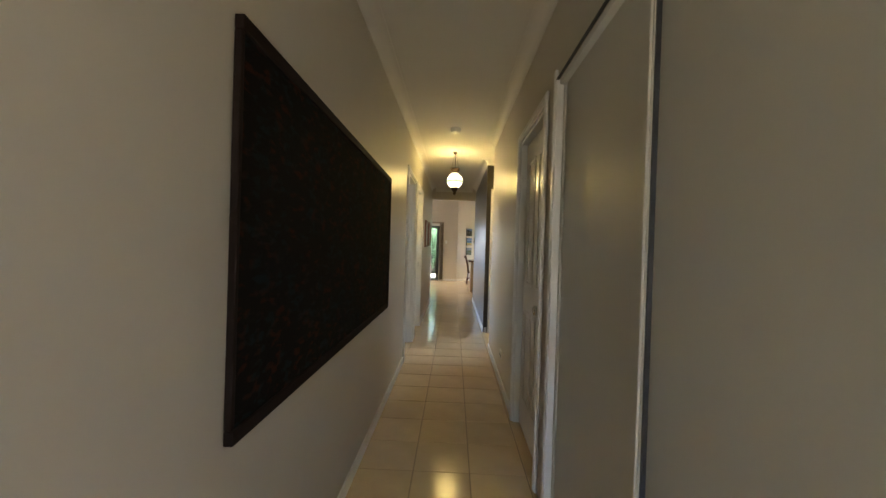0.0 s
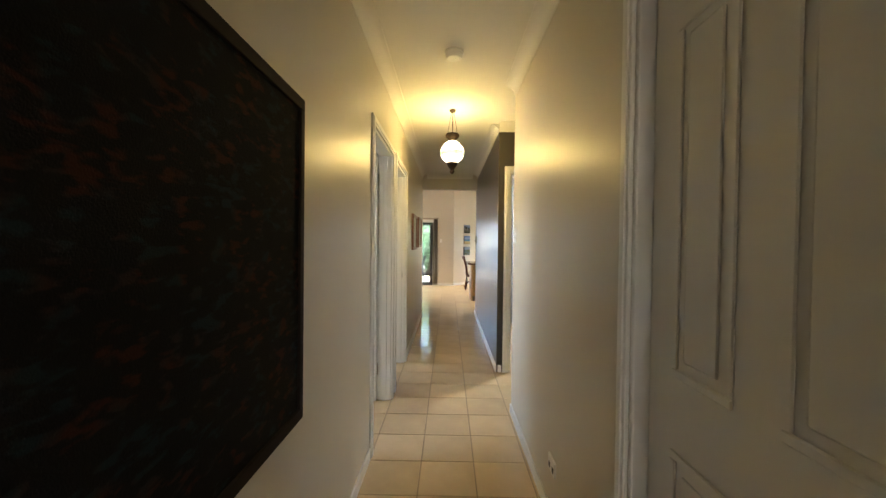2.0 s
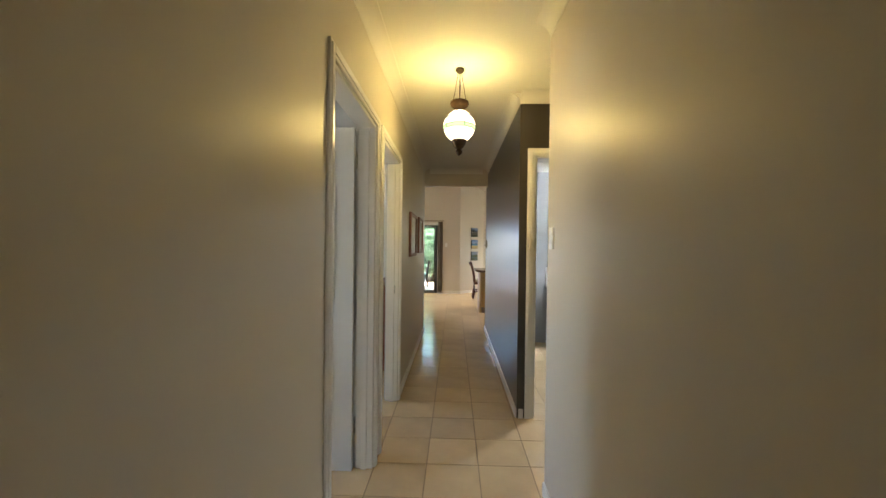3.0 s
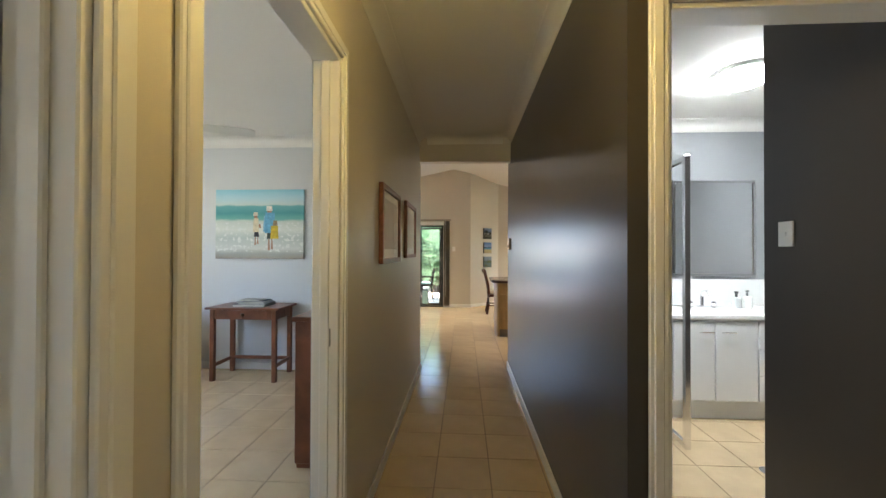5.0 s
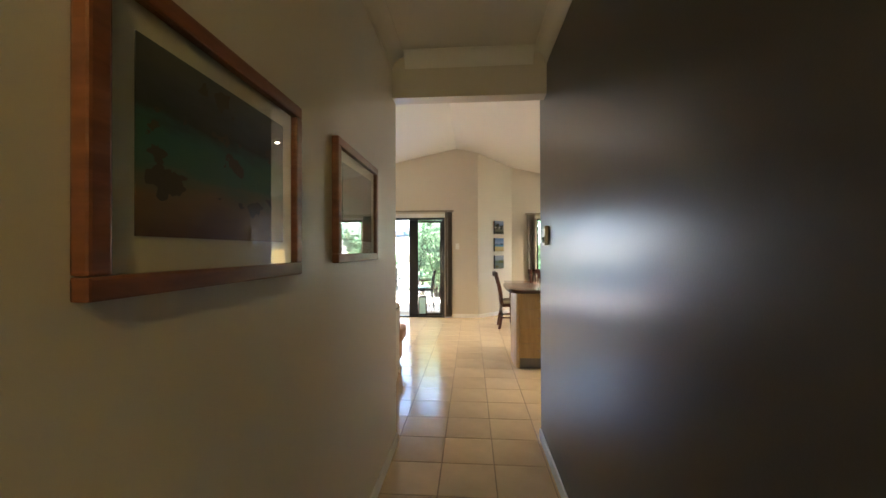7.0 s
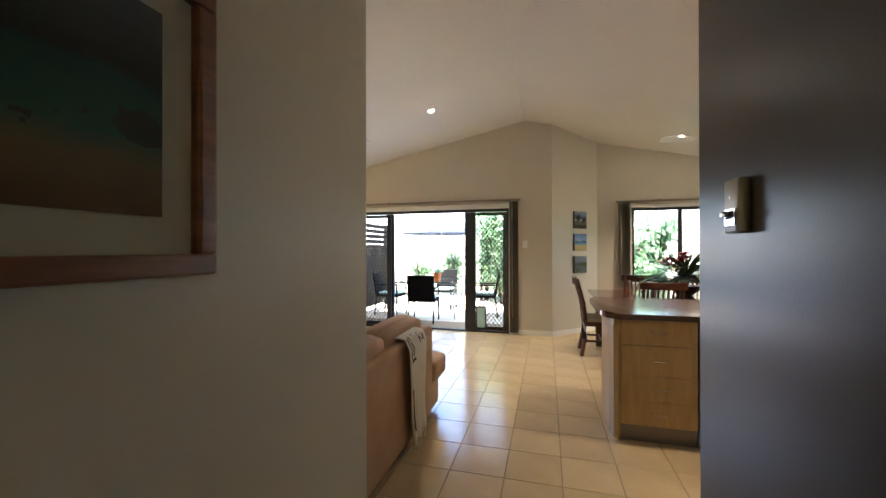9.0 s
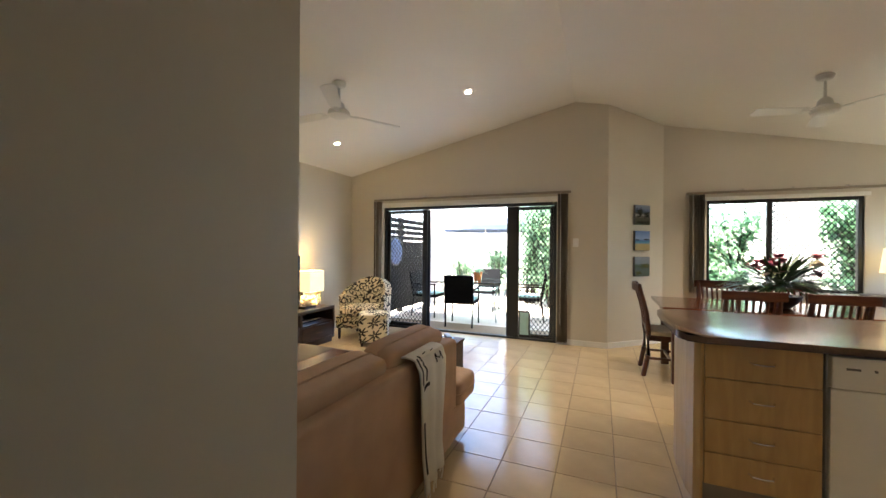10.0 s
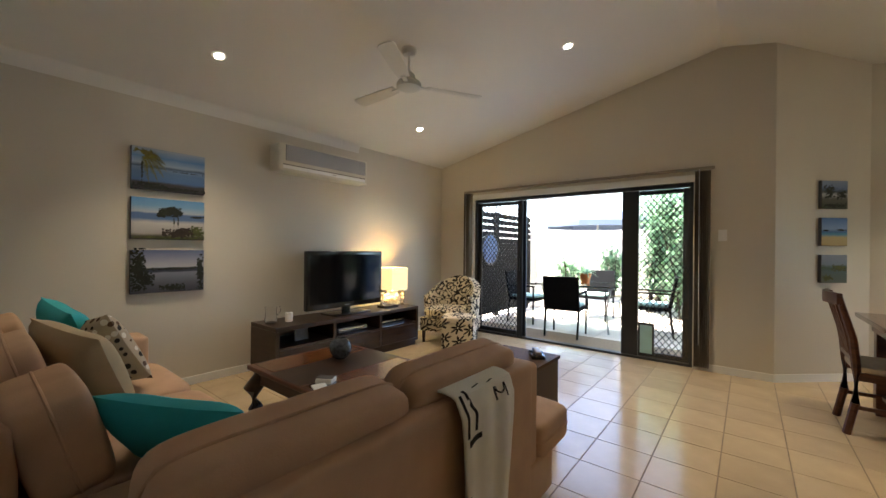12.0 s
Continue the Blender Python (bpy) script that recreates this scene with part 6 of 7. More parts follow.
def print_fabric(name, cells, curls):
    """Cream upholstery printed in black: curling vines with leaves, or close-set daisies."""
    m = material(name, (0.62, 0.54, 0.40), 0.9)
    nt = m.node_tree
    b = nt.nodes["Principled BSDF"]
    tc = nt.nodes.new("ShaderNodeTexCoord")
    sp = nt.nodes.new("ShaderNodeSeparateXYZ")
    nt.links.new(tc.outputs["Object"], sp.inputs["Vector"])
    x, y, z = sp.outputs["X"], sp.outputs["Y"], sp.outputs["Z"]
    flat = nt.nodes.new("ShaderNodeCombineXYZ")
    nt.links.new(node_math(nt, "MULTIPLY_ADD", x, 0.8, node_math(nt, "MULTIPLY", y, 0.6)), flat.inputs["X"])
    nt.links.new(node_math(nt, "MULTIPLY_ADD", x, -0.35, node_math(nt, "MULTIPLY_ADD", y, 0.5, z)), flat.inputs["Y"])
    vo = nt.nodes.new("ShaderNodeTexVoronoi")
    vo.voronoi_dimensions = "2D"
    vo.inputs["Scale"].default_value = cells
    vo.inputs["Randomness"].default_value = 0.7
    nt.links.new(flat.outputs["Vector"], vo.inputs["Vector"])
    away = nt.nodes.new("ShaderNodeVectorMath")
    away.operation = "SUBTRACT"
    nt.links.new(flat.outputs["Vector"], away.inputs[0])
    nt.links.new(vo.outputs["Position"], away.inputs[1])
    s2 = nt.nodes.new("ShaderNodeSeparateXYZ")
    nt.links.new(away.outputs["Vector"], s2.inputs["Vector"])
    ang = node_math(nt, "ARCTAN2", s2.outputs["Y"], s2.outputs["X"])
    r = vo.outputs["Distance"]
    if curls:
        turn = node_math(nt, "SINE", node_math(nt, "MULTIPLY_ADD", r, 19.0, ang))
        curl = node_math(nt, "MULTIPLY", node_math(nt, "GREATER_THAN", turn, 0.50), node_math(nt, "LESS_THAN", r, 0.43))
        n = nt.nodes.new("ShaderNodeTexNoise")
        n.inputs["Scale"].default_value = 5
        n.inputs["Detail"].default_value = 0
        nt.links.new(flat.outputs["Vector"], n.inputs["Vector"])
        stem = node_math(nt, "COMPARE", node_math(nt, "PINGPONG", n.outputs["Fac"], 0.11), 0.055, 0.012)
        v2 = nt.nodes.new("ShaderNodeTexVoronoi")
        v2.voronoi_dimensions = "2D"
        v2.inputs["Scale"].default_value = cells * 2.3
        nt.links.new(flat.outputs["Vector"], v2.inputs["Vector"])
        leaf = node_math(nt, "MULTIPLY", node_math(nt, "LESS_THAN", v2.outputs["Distance"], 0.24), node_math(nt, "GREATER_THAN", r, 0.36))
        ink_mask = node_math(nt, "MAXIMUM", curl, node_math(nt, "MAXIMUM", stem, leaf))
    else:
        petal = node_math(nt, "MULTIPLY_ADD", node_math(nt, "COSINE", node_math(nt, "MULTIPLY", ang, 7.0)), 0.20, 0.36)
        ink_mask = node_math(nt, "MULTIPLY", node_math(nt, "LESS_THAN", r, petal), node_math(nt, "GREATER_THAN", r, 0.07))
    mx = nt.nodes.new("ShaderNodeMix")
    mx.data_type = "RGBA"
    mx.inputs["A"].default_value = (0.66, 0.57, 0.41, 1)
    mx.inputs["B"].default_value = (0.016, 0.012, 0.010, 1)
    nt.links.new(ink_mask, mx.inputs["Factor"])
    nt.links.new(mx.outputs["Result"], b.inputs["Base Color"])
    return m


M_SCROLL = print_fabric("scroll_print_fabric", 6.0, True)
tub = thing("tub_armchair", "cream tub armchair with dark scrolling vine print", "armchair", (-3.02, 5.42, 0), 8)
for x, y in ((-0.27, -0.27), (0.27, -0.27), (-0.25, 0.25), (0.25, 0.25)):
    part("leg", bm_cyl(bmesh.new(), (x, y, 0), (x, y, 0.17), 0.017, 0.026, 10), M_DARKWOOD, tub, "dark tapered leg")
part("seat_base", B(-0.31, 0.31, -0.32, 0.28, 0.16, 0.34, bevel=0.03, segs=3), M_SCROLL, tub, smooth=True)
part("seat_cushion", bm_cushion(bmesh.new(), 0.54, 0.56, 0.14, pose(0, -0.06, 0.405), plump=0.25), M_SCROLL, tub, smooth=True)
bm = bmesh.new()
n, rows = 32, 8
outer, inner = [], []
for i in range(n + 1):
    a = radians(-22 + 224 * i / n)
    back = max(0.0, math.sin(a))
    top = 0.60 + 0.25 * back ** 0.9
    oc, ic = [], []
    for j in range(rows + 1):
        f = j / rows
        z = 0.18 + (top - 0.18) * f
        k1 = 1.0 + 0.10 * f
        oc.append(bm.verts.new((0.36 * math.cos(a) * k1, 0.0 + 0.33 * math.sin(a) * k1, z)))
        ic.append(bm.verts.new((0.275 * math.cos(a) * k1, 0.0 + 0.235 * math.sin(a) * k1, z + (0.02 if j == rows else 0))))
    outer.append(oc)
    inner.append(ic)
for i in range(n):
    for j in range(rows):
        bm.faces.new((outer[i][j], outer[i + 1][j], outer[i + 1][j + 1], outer[i][j + 1]))
        bm.faces.new((inner[i][j], inner[i][j + 1], inner[i + 1][j + 1], inner[i + 1][j]))
    bm.faces.new((outer[i][rows], outer[i + 1][rows], inner[i + 1][rows], inner[i][rows]))
    bm.faces.new((outer[i][0], inner[i][0], inner[i + 1][0], outer[i + 1][0]))
for i in (0, n):
    for j in range(rows):
        bm.faces.new((outer[i][j], outer[i][j + 1], inner[i][j + 1], inner[i][j]))
bmesh.ops.bevel(bm, geom=[e for e in bm.edges if e.is_valid and len(e.link_faces) == 2 and e.calc_face_angle(0) > 0.9], offset=0.025, segments=3, affect="EDGES")
part("wrap_back", bm, M_SCROLL, tub, "rounded upholstered back and arms", smooth=True)
ot = thing("ottoman", "small cube ottoman in dark floral print", "ottoman", (-2.64, 5.08, 0), 28)
M_FLOR = print_fabric("floral_print_fabric", 7.5, False)
part("body", B(-0.19, 0.19, -0.19, 0.19, 0.05, 0.35, bevel=0.015, segs=2), M_FLOR, ot, smooth=True)
part("lid", bm_cushion(bmesh.new(), 0.41, 0.41, 0.10, pose(0, 0, 0.39), plump=0.2), M_FLOR, ot, smooth=True)
for x in (-0.15, 0.15):
    for y in (-0.15, 0.15):
        part("foot", bm_cyl(bmesh.new(), (x, y, 0), (x, y, 0.055), 0.015, 0.02, 10), M_DARKWOOD, ot)

ceiling_fan((-2.11, 3.60, slope_z(-2.11)), 0.27, 60, "white three-blade ceiling fan over living room", 0.66)
ceiling_fan((2.05, 4.98, slope_z(2.05)), 0.28, 75, "white three-blade ceiling fan over dining table", 0.58)
M_DOWN = glow("lit_downlight", (1.0, 0.90, 0.72), 14.0)
SL_DEG = math.degrees(math.atan(SLOPE))
for x, y in ((-1.18, 4.71), (-3.05, 2.49), (-3.03, 4.75), (2.03, 5.94), (1.94, 2.9), (1.97, 3.88)):
    tilt = SL_DEG if x > RIDGE else -SL_DEG
    dl = thing("downlight", "lit recessed downlight in sloping ceiling", "downlight", group="ceiling downlights")
    dl.matrix_basis = pose(x, y, slope_z(x), 0, tilt, 0)
    part("trim_ring", bm_lathe(bmesh.new(), [(0.028, -0.0005), (0.05, -0.0005), (0.052, -0.005), (0.044, -0.009), (0.030, -0.006)], 24), M_WHITEP, dl, smooth=True)
    part("lens", bm_lathe(bmesh.new(), [(0.028, -0.007), (0.028, -0.010), (0, -0.0115)], 20), M_DOWN, dl, "glowing lamp face")
    lamp("downlight_beam", "SPOT", (x, y, slope_z(x) - 0.03), (8 if x < -2.9 else 21) if y > 4 else 11, (1.0, 0.84, 0.61), target=(x, y, 0), spot=(radians(95), 1.0), radius=0.03)

panel = thing("intercom_handset", "cream rounded intercom handset on living room wall", "intercom", (-0.412, NY, 1.495))
part("case", bm_box(bmesh.new(), -0.038, 0.038, 0.001, 0.048, -0.037, 0.082, bevel=0.014, segs=4), M_WHITEP, panel, smooth=True)
part("lower_case", bm_box(bmesh.new(), -0.037, 0.037, 0.001, 0.046, -0.08, -0.0395, bevel=0.014, segs=4), M_WHITEP, panel, smooth=True)

# ---- sliding door and blinds ----
sd = thing("door_sliding", "black framed sliding door with diamond security screens, half open", "sliding door", kind="structure")
Y0 = FY + 0.02


def bar(x0, x1, z0, z1, y0=Y0, y1=Y0 + 0.045, nm="stile", mat=None):
    return part(nm, B(x0, x1, y0, y1, z0, z1, bevel=0.003), mat or M_BLACK, sd)


bar(SD[0], SD[0] + 0.035, 0, SDZ, Y0, Y0 + 0.09, "side_frame")
bar(SD[1] - 0.035, SD[1], 0, SDZ, Y0, Y0 + 0.09, "side_frame")
bar(SD[0] + 0.035, SD[1] - 0.035, SDZ - 0.045, SDZ, Y0, Y0 + 0.09, "head_frame")
bar(SD[0] + 0.035, SD[1] - 0.035, 0.0, 0.028, Y0, Y0 + 0.09, "sill_track")


def screen_panel(x0, x1, y, st):
    bar(x0, x0 + st, 0.03, SDZ - 0.05, y, y + 0.03)
    bar(x1 - st, x1, 0.03, SDZ - 0.05, y, y + 0.03)
    bar(x0 + st, x1 - st, 0.03, 0.085, y, y + 0.03, "rail")
    bar(x0 + st, x1 - st, SDZ - 0.10, SDZ - 0.05, y, y + 0.03, "rail")
    diamond(x0 + st, x1 - st, 0.085, SDZ - 0.10, y + 0.015, sd)


def diamond(x0, x1, z0, z1, y, parent, pitch=0.064):
    """Diamond grille: crossed flat bars clipped to the panel."""
    bm = bmesh.new()
    w, h = x1 - x0, z1 - z0
    k = 1.25
    for sgn, yy in ((1, y), (-1, y + 0.004)):
        c = -h / k if sgn > 0 else 0.0
        end = w if sgn > 0 else w + h / k
        while c < end:
            pts = []
            for u in (0.0, w):
                v = (u - c) * k * sgn
                pts.append((u, v))
            (ua, va), (ub, vb) = pts
            if va > vb:
                ua, va, ub, vb = ub, vb, ua, va
            if vb > 0 and va < h:
                if va < 0:
                    ua, va = ua + (ub - ua) * (0 - va) / (vb - va), 0.0
                if vb > h:
                    ub, vb = ua + (ub - ua) * (h - va) / (vb - va), h
                dv = Vector((ub - ua, 0, vb - va))
                if dv.length > 0.02:
                    nn = Vector((-dv.z, 0, dv.x)).normalized() * 0.0042
                    a, b2 = Vector((x0 + ua, yy, z0 + va)), Vector((x0 + ub, yy, z0 + vb))
                    q = [a - nn, b2 - nn, b2 + nn, a + nn]
                    lo = [bm.verts.new(p) for p in q]
                    hi = [bm.verts.new(p + Vector((0, 0.003, 0))) for p in q]
                    bm.faces.new(lo)
                    bm.faces.new(hi[::-1])
                    for i in range(4):
                        bm.faces.new((lo[i], hi[i], hi[(i + 1) % 4], lo[(i + 1) % 4]))
            c += pitch
    return part("diamond_grille", bm, M_BLACK, parent, "black diamond security mesh")


screen_panel(SD[0] + 0.036, -2.31, Y0 + 0.055, 0.05)
screen_panel(-1.06, SD[1] - 0.036, Y0 + 0.055, 0.065)
bar(-2.42, -2.345, 0.03, SDZ - 0.05, Y0 + 0.005, Y0 + 0.045, "glass_stile")
bar(-1.045, -0.87, 0.03, SDZ - 0.05, Y0 + 0.005, Y0 + 0.05, "glass_stile")
part("handle", B(-2.40, -2.375, Y0 - 0.02, Y0 + 0.004, 0.95, 1.12, bevel=0.004), M_BLACK, sd)
pg = part("glass_pane", B(-0.869, SD[1] - 0.036, Y0 + 0.02, Y0 + 0.026, 0.03, SDZ - 0.05), M_GLASS, sd, "clear glass")
pg.visible_shadow = False
part("pet_door", B(-0.865, -0.70, Y0 + 0.012, Y0 + 0.034, 0.05, 0.42, bevel=0.003), M_BLACK, sd, "black pet door frame")
part("pet_flap", B(-0.845, -0.72, Y0 + 0.006, Y0 + 0.011, 0.075, 0.395), material("tinted_flap", (0.36, 0.58, 0.58), 0.3), sd, "pale teal flap")
# white reveal over the door and blind hardware
structure("trim_door_head", B(SD[0] - 0.05, SD[1] + 0.05, FY - 0.012, FY, SDZ, 2.06, bevel=0.003), M_TRIM)
structure("trim_door_side", B(SD[0] - 0.05, SD[0], FY - 0.012, FY, 0, SDZ, bevel=0.003), M_TRIM)
M_VANE = material("vertical_blind_fabric", (0.20, 0.165, 0.125), 0.85, vary=0.06, scale=20, bump=0.2, bump_scale=200)


def blind(at, length, stacks, drop, label):
    r = thing("vertical_blind", label, "blind", at)
    part("head_rail", B(0, length, -0.05, -0.012, -0.03, 0.0, bevel=0.004), material("rail_bronze", (0.28, 0.24, 0.19), 0.4), r, "slim bronze head rail")
    for f in (0.3, 0.55, 0.8):
        part("bracket", B(length * f - 0.012, length * f + 0.012, -0.045, 0, -0.004, 0.02, bevel=0.002), M_CHROME, r)
    for x0, nv in stacks:
        for k in range(nv):
            m = pose(x0 + 0.017 * k, -0.032, -0.03, 0, 0, 82)
            bm = bmesh.new()
            bm_box(bm, -0.045, 0.045, -0.0012, 0.0012, -drop, -0.012)
            bmesh.ops.transform(bm, matrix=m, verts=bm.verts)
            part("vane", bm, M_VANE, r, "grey-brown fabric vane")
        part("chain", bm_tube(bmesh.new(), [(x0 + 0.03, -0.08, -0.03), (x0 + 0.035, -0.08, -drop * 0.9)], 0.003, 6), M_WHITEP, r)
    return r


blind((-3.30, FY, 2.125), 3.15, ((0.03, 7), (2.99, 8)), 2.06, "grey-brown vertical blind drawn open at sliding door")
blind((1.33, DY, 2.12), 2.1, ((0.04, 11),), 1.36, "grey-brown vertical blind drawn open at dining window")

win = thing("window_dining", "black framed sliding window with diamond screen", "window", kind="structure")
wy = DY + 0.02
for a in ((WN[0], WN[0] + 0.035, WN[2], WN[3]), (WN[1] - 0.05, WN[1], WN[2], WN[3]), (2.245, 2.30, WN[2] + 0.04, WN[3] - 0.04), (WN[0] + 0.035, WN[1] - 0.05, WN[2], WN[2] + 0.04), (WN[0] + 0.035, WN[1] - 0.05, WN[3] - 0.045, WN[3])):
    part("window_frame", B(a[0], a[1], wy, wy + 0.06, a[2], a[3], bevel=0.003), M_BLACK, win)
diamond(2.30, WN[1] - 0.05, WN[2] + 0.04, WN[3] - 0.045, wy + 0.045, win)
pw = part("pane", B(WN[0] + 0.035, 2.245, wy + 0.02, wy + 0.025, WN[2] + 0.04, WN[3] - 0.045), M_GLASS, win, "clear glass")
pw.visible_shadow = False
part("window_sill", B(WN[0] - 0.03, WN[1] + 0.03, DY - 0.04, wy, WN[2] - 0.03, WN[2] - 0.001, bevel=0.004), M_TRIM, win)
structure("trim_window_head", B(WN[0] - 0.05, WN[1] + 0.05, DY - 0.012, DY, WN[3], WN[3] + 0.05, bevel=0.003), M_TRIM)

kw = thing("window_side", "black framed sliding window in dining side wall", "window", kind="structure")
ky = (KW[0] + KW[1]) / 2
for a in ((KW[0], KW[0] + 0.04, KW[2], KW[3]), (KW[1] - 0.04, KW[1], KW[2], KW[3]), (ky - 0.025, ky + 0.025, KW[2] + 0.04, KW[3] - 0.04), (KW[0] + 0.04, KW[1] - 0.04, KW[2], KW[2] + 0.04), (KW[0] + 0.04, KW[1] - 0.04, KW[3] - 0.04, KW[3])):
    part("window_frame", B(RX + 0.03, RX + 0.08, *a, bevel=0.003), M_BLACK, kw)
part("window_sill", B(RX - 0.04, RX + 0.029, KW[0] - 0.03, KW[1] + 0.03, KW[2] - 0.03, KW[2] - 0.001, bevel=0.004), M_TRIM, kw)

# ---- kitchen bench ----
M_MAPLE = wood("maple_laminate", (0.42, 0.27, 0.11), (0.52, 0.35, 0.15), 0.38, scale=(8, 8, 1.2), bump=0.03)
M_KICK = material("kick_grey_metal", (0.20, 0.18, 0.17), 0.35, metal=0.6)
M_TOP = material("speckled_brown_laminate", (0.15, 0.085, 0.055), 0.2, vary=0.25, scale=120)
by = 2.925
bu = thing("drawer_unit", "maple laminate kitchen drawer unit with chrome handles", "kitchen cabinet", (0, 0, 0))
part("carcass", B(0.735, 1.208, by + 0.02, 3.47, 0.115, 0.845), M_MAPLE, bu)
part("end_panel", bm_prism(bmesh.new(), [(0.732, by + 0.002), (0.72, by + 0.002), (0.695, by + 0.04), (0.68, by + 0.14), (0.675, 3.32), (0.685, 3.47), (0.732, 3.47)], 0.0, 0.845), M_MAPLE, bu, "pale curved end panel", smooth=False)
part("kick", B(0.735, 1.208, by + 0.025, by + 0.045, 0.0, 0.114), M_KICK, bu, "grey metal kickboard")
for z0, z1 in ((0.118, 0.282), (0.285, 0.455), (0.458, 0.665), (0.668, 0.84)):
    dr = part("drawer", B(0.737, 1.206, by, by + 0.019, z0, z1, bevel=0.002), M_MAPLE, bu)
    zc = (z0 + z1) / 2 + 0.01
    part("handle", bm_tube(bmesh.new(), [(0.925, by, zc), (0.935, by - 0.022, zc - 0.004), (0.975, by - 0.026, zc - 0.006), (1.015, by - 0.022, zc - 0.004), (1.025, by, zc)], 0.005, 8), M_CHROME, dr, "chrome bow handle")
dw = thing("dishwasher", "white freestanding dishwasher under bench", "dishwasher", (0, 0, 0))
part("body", B(1.228, 1.795, by + 0.03, 3.47, 0.01, 0.835), M_WHITEP, dw)
part("door", B(1.230, 1.793, by - 0.005, by + 0.029, 0.12, 0.68, bevel=0.006, segs=2), M_WHITEP, dw)
part("control_panel", B(1.230, 1.793, by - 0.015, by + 0.029, 0.685, 0.835, bevel=0.008, segs=2), M_WHITEP, dw)
part("kick", B(1.24, 1.77, by + 0.03, by + 0.04, 0.0, 0.009), M_WHITEP, dw)
part("plinth_panel", B(1.233, 1.791, by + 0.012, by + 0.028, 0.012, 0.115), M_WHITEP, dw)
part("badge", B(1.28, 1.33, by - 0.0165, by - 0.015, 0.775, 0.785), M_GREYP, dw, "grey badge bar")
part("button", bm_cyl(bmesh.new(), (1.38, by - 0.02, 0.78), (1.38, by - 0.015, 0.78), 0.006, n=12), M_GREYP, dw)
un = thing("base_cabinet", "maple laminate kitchen base cabinet", "kitchen cabinet", (0, 0, 0))
part("carcass", B(1.80, 3.6, by + 0.02, 3.47, 0.115, 0.845), M_MAPLE, un)
part("kick", B(1.80, 3.6, by + 0.025, by + 0.045, 0, 0.114), M_KICK, un)
for k in range(4):
    dr = part("door", B(1.803 + 0.45 * k, 2.246 + 0.45 * k, by, by + 0.019, 0.118, 0.84, bevel=0.002), M_MAPLE, un)
    part("handle", bm_tube(bmesh.new(), [(1.97 + 0.45 * k, by, 0.76), (1.98 + 0.45 * k, by - 0.024, 0.755), (2.06 + 0.45 * k, by - 0.024, 0.755), (2.07 + 0.45 * k, by, 0.76)], 0.005, 8), M_CHROME, dr)
top = [(3.62, 2.815), (0.78, 2.815), (0.70, 2.80)]
for k in range(13):
    a = radians(-95 - 85 * k / 12)
    top.append((0.72 + 0.135 * math.cos(a) , 2.95 + 0.15 * math.sin(a)))
top += [(0.575, 3.20), (0.578, 3.45)]
for k in range(9):
    a = radians(180 - 85 * k / 8)
    top.append((0.72 + 0.14 * math.cos(a), 3.60 + 0.19 * math.sin(a)))
top += [(3.62, 3.80)]
top = [(x + (0.03 if x < 1 else 0), y + 0.07) for x, y in top]
bt = thing("benchtop", "dark brown speckled laminate benchtop with rounded end", "benchtop")
part("top", bm_prism(bmesh.new(), top, 0.852, 0.884, bevel=0.010), M_TOP, bt, smooth=True)
part("underside_strip", bm_prism(bmesh.new(), [(x + (0.006 if x < 1 else 0), y + (0.006 if y < 3 else -0.006)) for x, y in top], 0.846, 0.8519), M_DARKWOOD, bt, "dark strip under the top")

# ---- dining ----
tbl = thing("dining_table", "polished red-brown timber dining table", "dining table", (0, 0, 0))
M_DTOP = wood("polished_dining_timber", (0.10, 0.026, 0.012), (0.20, 0.065, 0.026), 0.16, scale=(1.2, 10, 2), coat=0.5)
part("tabletop", B(0.80, 2.85, 4.83, 5.80, 0.73, 0.765, bevel=0.008, segs=3), M_DTOP, tbl)
part("apron", B(0.88, 2.77, 4.91, 5.72, 0.64, 0.729), M_REDWOOD, tbl)
for x in (0.90, 2.70):
    for y in (4.92, 5.65):
        part("leg", B(x - 0.008, x + 0.072, y - 0.008, y + 0.072, 0, 0.64, bevel=0.006, segs=2), M_REDWOOD, tbl)


